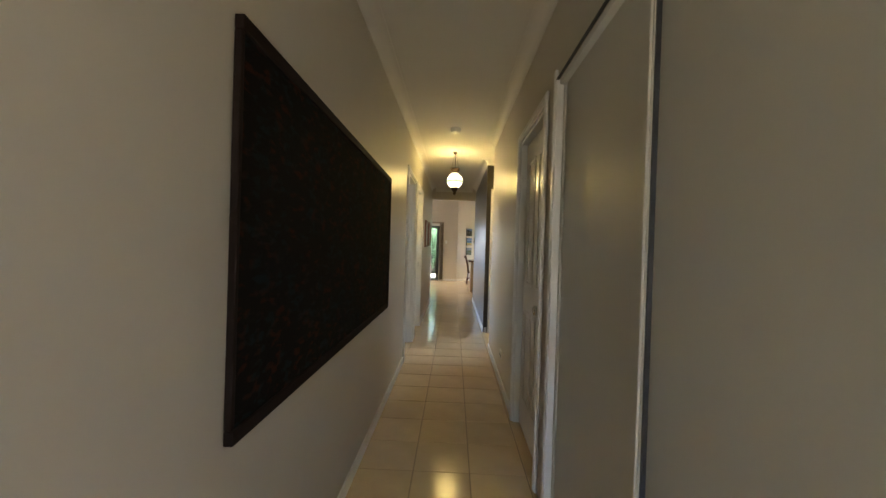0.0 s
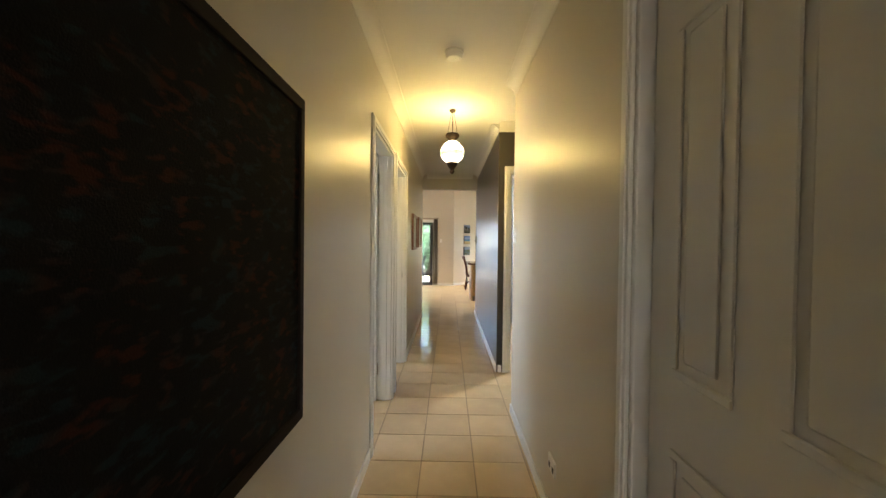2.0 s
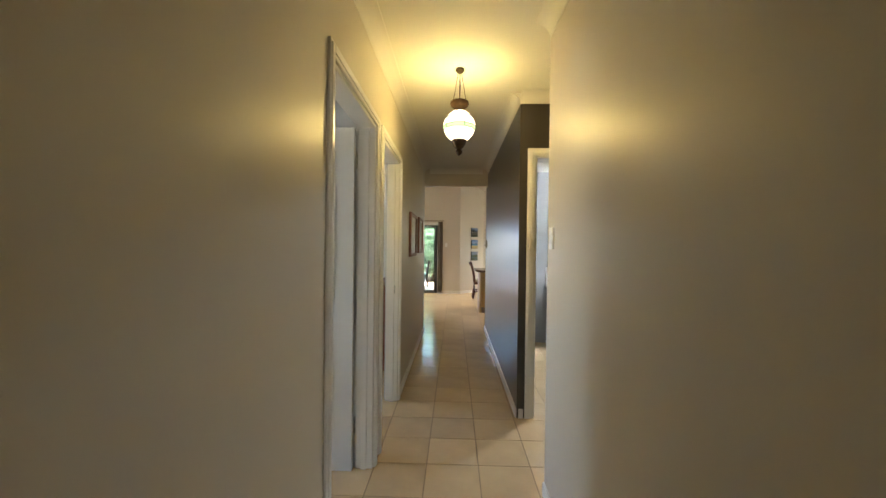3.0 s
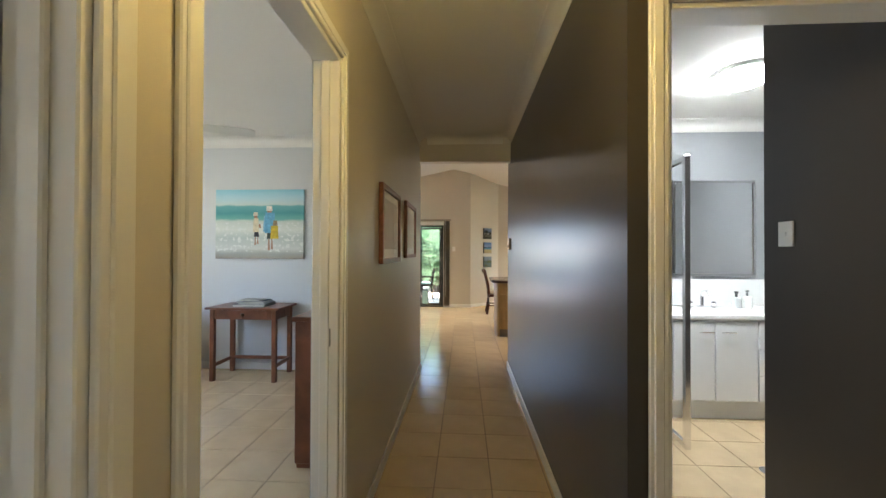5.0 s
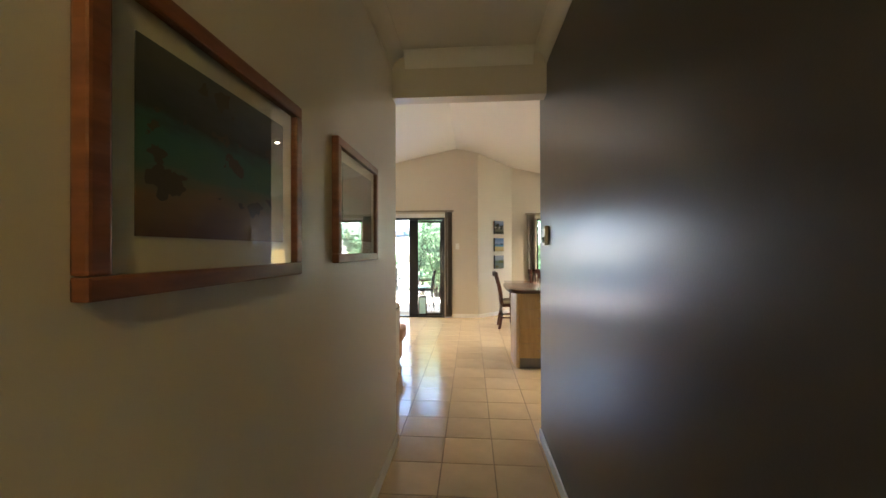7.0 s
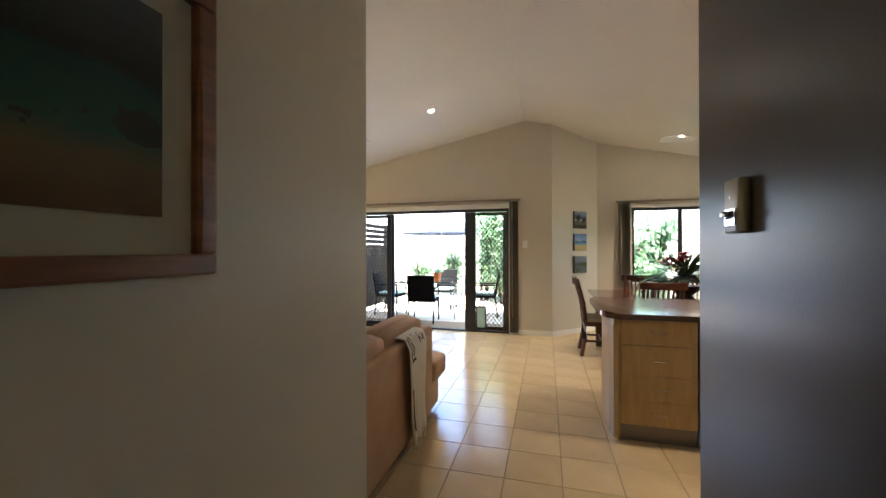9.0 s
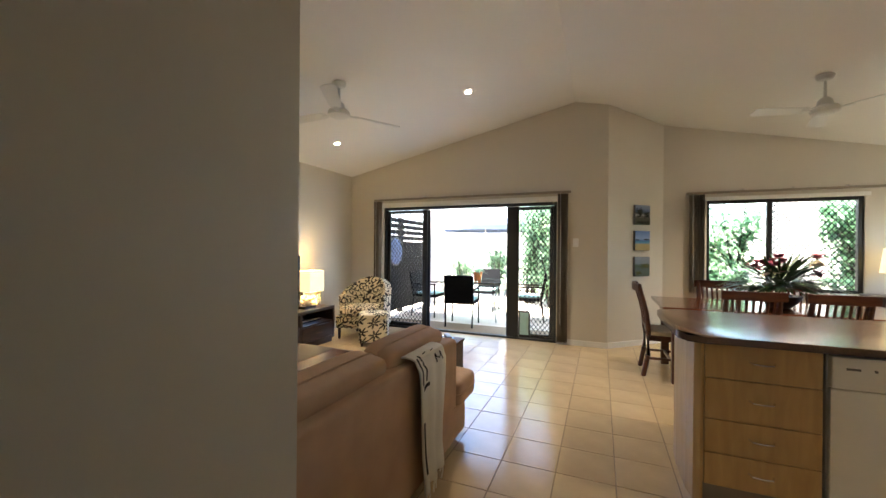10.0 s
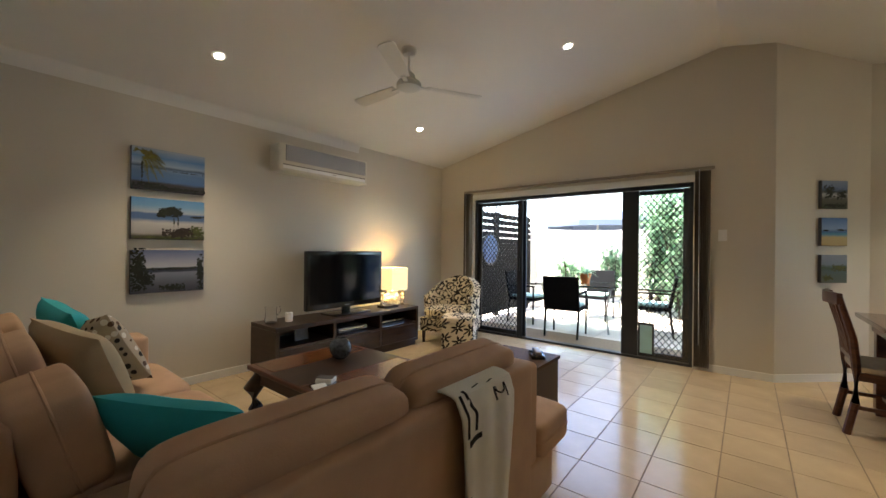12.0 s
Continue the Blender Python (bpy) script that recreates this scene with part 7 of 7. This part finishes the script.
def dining_chair():
    """Slat-backed chair; its seat front looks along +y, its back stands at -y."""
    r = thing("dining_chair", "dark red-brown timber dining chair with slatted back", "chair", group="chairs round the dining table")
    for x in (-0.19, 0.19):
        part("front_leg", B(x - 0.02, x + 0.02, 0.19, 0.23, 0, 0.43, bevel=0.004), M_REDWOOD, r)
        pts = [(x, -0.24, 0), (x, -0.20, 0.22), (x, -0.195, 0.45), (x, -0.215, 0.66), (x, -0.265, 0.86), (x, -0.285, 0.955)]
        part("back_leg", bm_tube(bmesh.new(), pts, [0.024, 0.024, 0.026, 0.023, 0.021, 0.018], 8), M_REDWOOD, r, smooth=True)
        part("side_stretcher", B(x - 0.01, x + 0.01, -0.2, 0.19, 0.18, 0.205), M_REDWOOD, r)
        part("side_rail", B(x - 0.012, x + 0.012, -0.19, 0.19, 0.375, 0.43), M_REDWOOD, r)
    part("front_rail", B(-0.17, 0.17, 0.20, 0.222, 0.375, 0.43), M_REDWOOD, r)
    part("cross_stretcher", B(-0.18, 0.18, -0.01, 0.01, 0.18, 0.205), M_REDWOOD, r)
    part("seat", bm_cushion(bmesh.new(), 0.44, 0.44, 0.06, pose(0, 0.01, 0.455), plump=0.25), material("cream_woven_seat", (0.42, 0.36, 0.27), 0.9, vary=0.1, scale=30), r, "pale upholstered seat", smooth=True)
    bm = bmesh.new()
    crest = [(-0.235, -0.272), (-0.12, -0.305), (0, -0.315), (0.12, -0.305), (0.235, -0.272)]
    lo = [(x, y) for x, y in crest]
    hi = [(x, y - 0.028) for x, y in reversed(crest)]
    bm_prism(bm, lo + hi, 0.885, 0.965, bevel=0.006)
    part("crest_rail", bm, M_REDWOOD, r, smooth=True)
    part("lower_rail", B(-0.18, 0.18, -0.225, -0.205, 0.50, 0.54, bevel=0.003), M_REDWOOD, r)
    for k in range(7):
        x = -0.145 + 0.29 * k / 6
        yy = 0.02 * (1 - (x / 0.2) ** 2)
        part("slat", bm_tube(bmesh.new(), [(x, -0.215, 0.53), (x, -0.24 - yy * 0.5, 0.70), (x * 1.04, -0.282 - yy, 0.89)], [0.012, 0.011, 0.012], 6), M_REDWOOD, r, smooth=True)
    return r


ch = dining_chair()
ch.matrix_basis = pose(0.90, 5.28, 0, 0, 0, -90)
for x, y, a in ((1.47, 4.98, 0), (2.04, 4.98, 4), (1.50, 5.66, 180), (2.15, 5.66, 178), (2.72, 5.30, 92), (2.60, 4.98, -3)):
    copy_thing(ch, pose(x, y, 0, 0, 0, a))


def leaf_verts(bm, base, way, length, width, bend, up=Vector((0, 0, 1)), segs=3):
    """One tapering, drooping blade."""
    way = way.normalized()
    side = way.cross(up)
    side = (side if side.length > 1e-3 else Vector((1, 0, 0))).normalized()
    prev = None
    for k in range(segs + 1):
        f = k / segs
        p = base + way * length * f + Vector((0, 0, -bend * length * f * f))
        w = width * (math.sin(math.pi * (0.12 + 0.88 * f)) if f < 1 else 0.02)
        a, b2 = bm.verts.new(p - side * w / 2), bm.verts.new(p + side * w / 2)
        if prev:
            bm.faces.new((prev[0], prev[1], b2, a))
        prev = (a, b2)


def rand_way(rng, zlo=-0.2, zhi=1.0):
    a, z = rng.uniform(0, 2 * math.pi), rng.uniform(zlo, zhi)
    s = math.sqrt(max(0.0, 1 - min(1, z * z)))
    return Vector((s * math.cos(a), s * math.sin(a), z))


M_LEAFD = material("arrangement_leaf", (0.06, 0.12, 0.045), 0.45, vary=0.3, scale=8)
fl = thing("flower_arrangement", "red and cream flowers with dark leaves in bowl", "flowers", (1.86, 5.30, 0.765))
part("bowl", bm_lathe(bmesh.new(), [(0.08, 0), (0.09, 0.01), (0.15, 0.07), (0.17, 0.12), (0.16, 0.12), (0.0, 0.06)], 24), M_DARKWOOD, fl, smooth=True)
rng = random.Random(21)
bm = bmesh.new()
for k in range(340):
    w = rand_way(rng, -0.05, 0.9)
    w.x *= 1.5
    leaf_verts(bm, Vector((0, 0, 0.20)) + w * rng.uniform(0.02, 0.20), w, rng.uniform(0.16, 0.44), rng.uniform(0.018, 0.05), rng.uniform(0.1, 0.5))
part("foliage", bm, M_LEAFD, fl, "dark green leaves and fern fronds")
for c, nm, n in (((0.36, 0.03, 0.07), "red_flower", 7), ((0.70, 0.62, 0.42), "cream_flower", 5), ((0.55, 0.16, 0.20), "pink_flower", 4)):
    mm = material(nm, c, 0.6, vary=0.2, scale=12)
    for k in range(n):
        bm = bmesh.new()
        cen = Vector((rng.uniform(-0.2, 0.02) if nm == "red_flower" else rng.uniform(-0.3, 0.32), rng.uniform(-0.24, 0.05), rng.uniform(0.34, 0.52)))
        for j in range(14):
            leaf_verts(bm, cen, rand_way(rng, -0.1, 0.8), rng.uniform(0.07, 0.11), 0.065, 0.3)
        part(nm, bm, mm, fl, "open %s head" % nm.replace("_", " "))
cl = thing("table_lamp", "lit table lamp with cream shade by dining window", "table lamp", (3.36, 6.55, 0.0))
part("shade", bm_cyl(bmesh.new(), (0, 0, 1.08), (0, 0, 1.36), 0.15, 0.12, 28), M_SHADE, cl, "glowing cream shade", smooth=True)
part("stem", bm_lathe(bmesh.new(), [(0.08, 0.82), (0.07, 0.84), (0.03, 0.88), (0.045, 0.97), (0.015, 1.07), (0.015, 1.09)], 18), M_BRONZE, cl, smooth=True)
part("stand", B(-0.25, 0.25, -0.2, 0.2, 0.79, 0.819, bevel=0.005), M_DARKWOOD, cl)
for x in (-0.22, 0.22):
    for y in (-0.17, 0.17):
        part("stand_leg", B(x - 0.02, x + 0.02, y - 0.02, y + 0.02, 0, 0.79), M_DARKWOOD, cl)

# ---- outside ----
M_PAVE = material("pale_paving", (0.62, 0.54, 0.45), 0.6, vary=0.08, scale=3, bump=0.1, bump_scale=30, per_object=0.05)
M_LAWN = material("ground_soil", (0.25, 0.22, 0.16), 0.95, vary=0.25, scale=2)
M_RENDER = material("rendered_white_wall", (0.72, 0.68, 0.62), 0.85, vary=0.05, scale=2, bump=0.2, bump_scale=60)
M_LEAF = material("garden_leaf", (0.075, 0.155, 0.085), 0.5, vary=0.45, scale=3)
M_LEAF2 = material("bright_leaf", (0.12, 0.22, 0.14), 0.5, vary=0.45, scale=3)
for mm, tint in ((M_LEAF, (0.22, 0.40, 0.22)), (M_LEAF2, (0.34, 0.52, 0.32))):
    # light shines through the thin leaves
    nt = mm.node_tree
    geo = nt.nodes.new("ShaderNodeNewGeometry")
    span = nt.nodes.new("ShaderNodeMapRange")
    span.inputs["To Min"].default_value, span.inputs["To Max"].default_value = 0.55, 1.75
    nt.links.new(geo.outputs["Random Per Island"], span.inputs["Value"])
    gain = nt.nodes.new("ShaderNodeVectorMath")
    gain.operation = "SCALE"
    b = nt.nodes["Principled BSDF"]
    nt.links.new(b.inputs["Base Color"].links[0].from_socket, gain.inputs[0])
    nt.links.new(span.outputs["Result"], gain.inputs["Scale"])
    nt.links.new(gain.outputs["Vector"], b.inputs["Base Color"])
    thin = nt.nodes.new("ShaderNodeBsdfTranslucent")
    thin.inputs["Color"].default_value = (*tint, 1)
    both = nt.nodes.new("ShaderNodeMixShader")
    both.inputs["Fac"].default_value = 0.5
    nt.links.new(nt.nodes["Principled BSDF"].outputs["BSDF"], both.inputs[1])
    nt.links.new(thin.outputs["BSDF"], both.inputs[2])
    nt.links.new(both.outputs["Shader"], nt.nodes["Material Output"].inputs["Surface"])
structure("ground", B(-60, 60, -60, 80, -0.5, -0.12), M_LAWN)
structure("pavement", B(-6.5, 7.5, DY + T + 0.002, 12.5, -0.12, -0.035), M_PAVE)
structure("pavement_porch", B(LX - 0.3, CH1[0] - 0.7, FY + T + 0.002, DY + T, -0.12, -0.031), M_PAVE)
pv = mesh_of("paving_tile", bm_box(bmesh.new(), 0, 0.394, 0, 0.394, 0, 0.03, bevel=0.003), M_PAVE)
pav = bpy.data.objects["pavement"]
for i in range(-10, 6):
    for j in range(0, 12):
        x, y = i * 0.4, 6.27 + j * 0.4
        if y > DY + T or x + 0.4 < 0.30:
            ob = new("paving_tile", pv)
            ob.location = (x, y, -0.034)
            ob.parent = pav
# neighbour wall and fence
structure("wall_garden_back", B(-9, 9, 14.0, 14.2, -0.12, 2.0), M_RENDER)
structure("wall_garden_left", B(-7.2, -7.0, 6.0, 14.0, -0.12, 2.0), M_RENDER)
structure("wall_garden_right", B(7.6, 7.8, 6.0, 14.0, -0.12, 2.0), M_RENDER)
structure("pillar_patio", B(-3.60, -3.33, 8.98, 9.3, -0.12, 2.75), M_RENDER)
structure("pillar_side", B(2.74, 3.20, 7.9, 8.3, -0.12, 2.9), M_RENDER)
# near-black slat colour holds the shade of a patio roof that is not built
M_SLAT = material("shade_darkened_slat", (0.010, 0.008, 0.007), 0.85, vary=0.3, scale=12, spec=0.15)
sl = thing("slat_screen", "dark timber slatted privacy screen beside patio", "screen", (-3.62, 6.3, -0.004))
for y in (0.0, 1.25, 2.5):
    part("post", B(-0.045, 0.045, y, y + 0.09, 0, 1.95, bevel=0.004), M_SLAT, sl)
for k in range(16):
    part("slat", B(0.046, 0.066, -0.03, 2.62, 0.08 + 0.117 * k, 0.08 + 0.117 * k + (0.116 if k < 11 else 0.085), bevel=0.002), M_SLAT, sl)
orn = thing("wall_ornament", "round metal wall ornament on slat screen", "ornament", (-3.55, 7.75, 1.25))
part("disc", bm_lathe(bmesh.new(), [(0.0, -0.006), (0.24, -0.008), (0.27, 0.0), (0.24, 0.008)], 28), material("blue_metal", (0.02, 0.06, 0.18), 0.4, vary=0.5, scale=9), orn, "dark blue disc")
part("rim", bm_tube(bmesh.new(), [(0.275 * math.cos(2 * math.pi * k / 28), 0.275 * math.sin(2 * math.pi * k / 28), 0) for k in range(29)], 0.016, 8), M_BLACK, orn, "black metal rim")
bpy.data.objects[orn.name].matrix_basis = pose(-3.535, 7.24, 1.245, 0, 90, 0)

M_PCHAIR = material("black_resin_wicker", (0.008, 0.008, 0.009), 0.85, vary=0.3, scale=60, bump=0.4, bump_scale=150, spec=0.06)


def patio_chair():
    """Black woven chair with arms; its front looks along +y."""
    r = thing("patio_chair", "black woven resin patio armchair", "chair", group="chairs round the patio table")
    for x in (-0.24, 0.24):
        part("front_leg", bm_cyl(bmesh.new(), (x, 0.22, 0), (x, 0.22, 0.63), 0.014, n=10), M_PCHAIR, r)
        part("back_leg", bm_cyl(bmesh.new(), (x * 0.95, -0.28, 0), (x, -0.22, 0.43), 0.014, n=10), M_PCHAIR, r)
        part("armrest", B(x - 0.02, x + 0.02, -0.26, 0.24, 0.62, 0.645, bevel=0.006), M_PCHAIR, r)
    part("seat", B(-0.25, 0.25, -0.23, 0.24, 0.38, 0.43, bevel=0.012, segs=2), M_PCHAIR, r, smooth=True)
    bm = bmesh.new()
    bm_box(bm, -0.25, 0.25, -0.02, 0.02, 0, 0.48, bevel=0.012, segs=2, m=pose(0, -0.23, 0.40, 10, 0, 0))
    part("backrest", bm, M_PCHAIR, r, smooth=True)
    part("seat_pad", bm_cushion(bmesh.new(), 0.46, 0.44, 0.05, pose(0, 0.01, 0.452), plump=0.2), material("pale_teal_pad", (0.30, 0.45, 0.42), 0.9), r, "pale seat pad", smooth=True)
    return r


pc = patio_chair()
pc.matrix_basis = pose(-1.98, 6.85, -0.004, 0, 0, 6)
for x, y, a in ((-2.05, 8.5, 178), (-2.88, 7.45, -92), (-1.0, 7.75, 98)):
    copy_thing(pc, pose(x, y, -0.004, 0, 0, a))
pt = thing("patio_table", "glass topped patio table on pale metal legs", "table", (-1.98, 7.62, -0.004))
tg = part("tabletop", bm_box(bmesh.new(), -0.62, 0.62, -0.5, 0.5, 0.70, 0.712, bevel=0.004), glass("green_glass", (0.75, 0.9, 0.86)), pt, "greenish glass top")
M_PALE = material("pale_metal", (0.45, 0.44, 0.42), 0.35, metal=0.8)
for x in (-1, 1):
    for y in (-1, 1):
        part("leg", bm_tube(bmesh.new(), [(x * 0.5, y * 0.38, 0.0), (x * 0.46, y * 0.36, 0.35), (x * 0.54, y * 0.44, 0.70)], 0.016, 10), M_PALE, pt, smooth=True)
    part("rim_bar", B(-0.6, 0.6, x * 0.48 - 0.012, x * 0.48 + 0.012, 0.675, 0.699), M_PALE, pt)
pot = thing("potted_plant", "green plant in orange pot on patio table", "plant", (-1.93, 7.55, 0.708))
part("pot", bm_lathe(bmesh.new(), [(0.06, 0), (0.065, 0.01), (0.09, 0.15), (0.096, 0.165), (0.085, 0.165), (0.0, 0.14)], 24), material("orange_glaze", (0.72, 0.17, 0.03), 0.4), pot, "orange glazed pot", smooth=True)
bm = bmesh.new()
rng = random.Random(8)
for k in range(70):
    leaf_verts(bm, Vector((0, 0, 0.14)), rand_way(rng, 0.35, 1.0), rng.uniform(0.16, 0.34), 0.02, rng.uniform(0.2, 0.7))
part("leaves", bm, M_LEAF2, pot, "strappy green leaves")
um = thing("market_umbrella", "grey-blue market umbrella over patio", "umbrella", (-2.95, 11.6, -0.12))
part("pole", bm_cyl(bmesh.new(), (0, 0, 0), (0, 0, 2.6), 0.022, n=12), M_PALE, um)
bm = bmesh.new()
apex = bm.verts.new((0, 0, 2.55))
ring = [bm.verts.new((1.4 * math.cos(2 * math.pi * k / 8), 1.4 * math.sin(2 * math.pi * k / 8), 2.08)) for k in range(8)]
ring2 = [bm.verts.new((v.co.x * 1.0, v.co.y * 1.0, 1.95)) for v in ring]
for k in range(8):
    bm.faces.new((apex, ring[k], ring[(k + 1) % 8]))
    bm.faces.new((ring[k], ring2[k], ring2[(k + 1) % 8], ring[(k + 1) % 8]))
cn = part("canopy", bm, material("umbrella_canvas", (0.10, 0.13, 0.20), 0.8, vary=0.05), um, "grey-blue canvas canopy")
cn.modifiers.new("thick", "SOLIDIFY").thickness = 0.006
part("base", bm_lathe(bmesh.new(), [(0.25, 0), (0.25, 0.05), (0.05, 0.09)], 24), M_KICK, um)


def shrub(at, height, spread, n, leaf, mat, label, seed, name="shrub"):
    """Branching stems with separate bent leaves, uneven in outline."""
    rng = random.Random(seed)
    r = thing(name, label, "plant", at)
    stems, leaves = bmesh.new(), bmesh.new()
    tips = []
    for k in range(9):
        w = rand_way(rng, 0.55, 1.0)
        p0 = Vector((rng.uniform(-0.1, 0.1), rng.uniform(-0.1, 0.1), 0))
        pts = [p0 + Vector((w.x * spread * f * f, w.y * spread * f * f, height * rng.uniform(0.8, 1.0) * f)) for f in (0, 0.35, 0.7, 1.0)]
        bm_tube(stems, pts, [0.025, 0.018, 0.012, 0.006], 6)
        tips.append(pts)
    for k in range(n):
        pts = rng.choice(tips)
        f = rng.uniform(0.15, 1.0) ** 0.8
        i = min(2, int(f * 3))
        p = pts[i].lerp(pts[i + 1], f * 3 - i)
        p = p + rand_way(rng, -1, 1) * rng.uniform(0, spread * 0.45)
        leaf_verts(leaves, p, rand_way(rng, -0.3, 0.9), leaf * rng.uniform(0.6, 1.3), leaf * rng.uniform(0.22, 0.4), rng.uniform(0.1, 0.7), segs=2)
    part("stems", stems, M_DARKWOOD, r)
    part("crown", leaves, mat, r, "many small bent green leaves")
    return r


def palm(at, height, fronds, length, label, seed):
    rng = random.Random(seed)
    r = thing("palm", label, "palm", at)
    part("trunk", bm_cyl(bmesh.new(), (0, 0, 0), (0, 0, height), 0.09, 0.06, 12), M_BRONZE, r, smooth=True)
    bm = bmesh.new()
    for k in range(fronds):
        a = 2 * math.pi * k / fronds + rng.uniform(-0.2, 0.2)
        el = rng.uniform(0.2, 1.1)
        way = Vector((math.cos(a), math.sin(a), el)).normalized()
        base = Vector((0, 0, height))
        prev = None
        for j in range(22):
            f = (j + 1) / 22
            p = base + way * length * f + Vector((0, 0, -0.7 * length * f * f))
            for s in (-1, 1):
                sd2 = way.cross(Vector((0, 0, 1))).normalized() * s
                leaf_verts(bm, p, (sd2 + way * 0.6), length * 0.38 * math.sin(math.pi * (0.15 + 0.8 * f)), 0.035, 0.5, segs=2)
            if prev is not None:
                bm_tube(bm, [prev, p], 0.008, 4)
            prev = p
    part("crown", bm, M_LEAF, r, "feathered green fronds")
    return r


shrub((-0.55, 9.6, -0.12), 2.6, 1.0, 1500, 0.24, M_LEAF, "tall leafy green garden shrub", 1)
shrub((0.55, 9.9, -0.12), 2.5, 1.0, 1500, 0.24, M_LEAF2, "bright green leafy garden shrub", 2)
shrub((-2.9, 12.7, -0.12), 1.5, 0.9, 900, 0.24, M_LEAF2, "low bright green shrub by garden wall", 3)
shrub((-1.4, 12.9, -0.12), 1.3, 0.9, 800, 0.22, M_LEAF, "low green shrub by garden wall", 4)
shrub((1.7, 8.6, -0.12), 1.9, 0.7, 1500, 0.20, M_LEAF2, "green shrub outside dining window", 5)
shrub((2.5, 9.2, -0.12), 2.4, 0.9, 1400, 0.22, M_LEAF, "leafy green shrub outside dining window", 6)
shrub((5.9, 5.9, -0.12), 2.3, 0.8, 1200, 0.24, M_LEAF2, "leafy green shrub outside side window", 41)
shrub((4.3, 8.8, -0.12), 2.6, 1.0, 1500, 0.24, M_LEAF, "dense green shrub by side wall", 9)
shrub((1.25, 8.3, -0.12), 2.3, 0.7, 1700, 0.2, M_LEAF, "dense green shrub near dining window", 31)
shrub((2.0, 7.9, -0.12), 1.35, 0.5, 1100, 0.17, M_LEAF2, "low bright shrub under dining window", 32)
shrub((4.05, 8.6, -0.12), 2.3, 0.8, 1700, 0.2, M_LEAF, "dense green shrub beside window pillar", 33)
shrub((-0.2, 8.9, -0.12), 2.5, 0.8, 1500, 0.2, M_LEAF2, "tall bright green shrub beside patio", 34)
shrub((-1.35, 10.0, -0.12), 2.7, 0.8, 2600, 0.17, M_LEAF2, "dense tall green shrub beyond screen door", 51)
shrub((-0.75, 9.5, -0.12), 2.6, 0.75, 2600, 0.16, M_LEAF2, "dense bright green shrub beyond screen door", 52)
shrub((-1.0, 10.9, -0.12), 3.0, 1.0, 2000, 0.2, M_LEAF, "tall dark green shrub behind patio", 53)
shrub((-3.1, 10.2, -0.12), 1.25, 0.55, 700, 0.22, M_LEAF2, "low pale green shrub beside patio", 54)
palm((3.85, 7.75, -0.12), 0.8, 17, 1.2, "feathery green palm outside window", 7)
palm((0.9, 8.9, -0.12), 0.7, 13, 1.1, "feathery green palm by patio", 10)

# ---- floor tiles ----
TG = 0.005


def tile_mesh(w, d):
    bm = bmesh.new()
    c = 0.0015
    lo = [bm.verts.new((x, y, -0.006)) for x, y in ((0, 0), (w, 0), (w, d), (0, d))]
    mid = [bm.verts.new((x, y, -c)) for x, y in ((0, 0), (w, 0), (w, d), (0, d))]
    hi = [bm.verts.new((x, y, 0)) for x, y in ((c, c), (w - c, c), (w - c, d - c), (c, d - c))]
    bm.faces.new(hi)
    for a, b2 in ((lo, mid), (mid, hi)):
        for k in range(4):
            bm.faces.new((a[k], a[(k + 1) % 4], b2[(k + 1) % 4], b2[k]))
    return mesh_of("floor_tile", bm, M_TILE)


tile_me = tile_mesh(G - TG, G - TG)
floor_ob = bpy.data.objects["floor"]
verts, faces = [], []
for i in range(-13, 15):
    for j in range(-29, 22):
        x, y = i * G + TG / 2, j * G + TG / 2
        hall = -2 <= i <= 2 and -24 <= j < 3
        room = -4 <= i <= 4 and 3 <= j < 18
        if (hall or room) and not (i < -2 and j < 4):
            ob = new("floor_tile", tile_me)
            ob.location = (x, y, 0)
            ob.parent = floor_ob
        elif y < FY or (x > 0.2 and y < DY):
            w = G - TG
            k = len(verts)
            c = 0.0015
            for zz, e in ((-0.006, 0), (-c, 0), (0, c)):
                verts += [(x + e, y + e, zz), (x + w - e, y + e, zz), (x + w - e, y + w - e, zz), (x + e, y + w - e, zz)]
            faces.append((k + 8, k + 9, k + 10, k + 11))
            for a in (0, 4):
                for q in range(4):
                    r2 = (q + 1) % 4
                    faces.append((k + a + q, k + a + r2, k + a + 4 + r2, k + a + 4 + q))
me = bpy.data.meshes.new("floor_tiles_rest")
me.from_pydata(verts, [], faces)
me.materials.append(M_TILE)
rest = tagged(new("floor_tiles_rest", me), "cream glazed ceramic floor tiles with brown grout", "", "", "stuff")
rest.parent = floor_ob
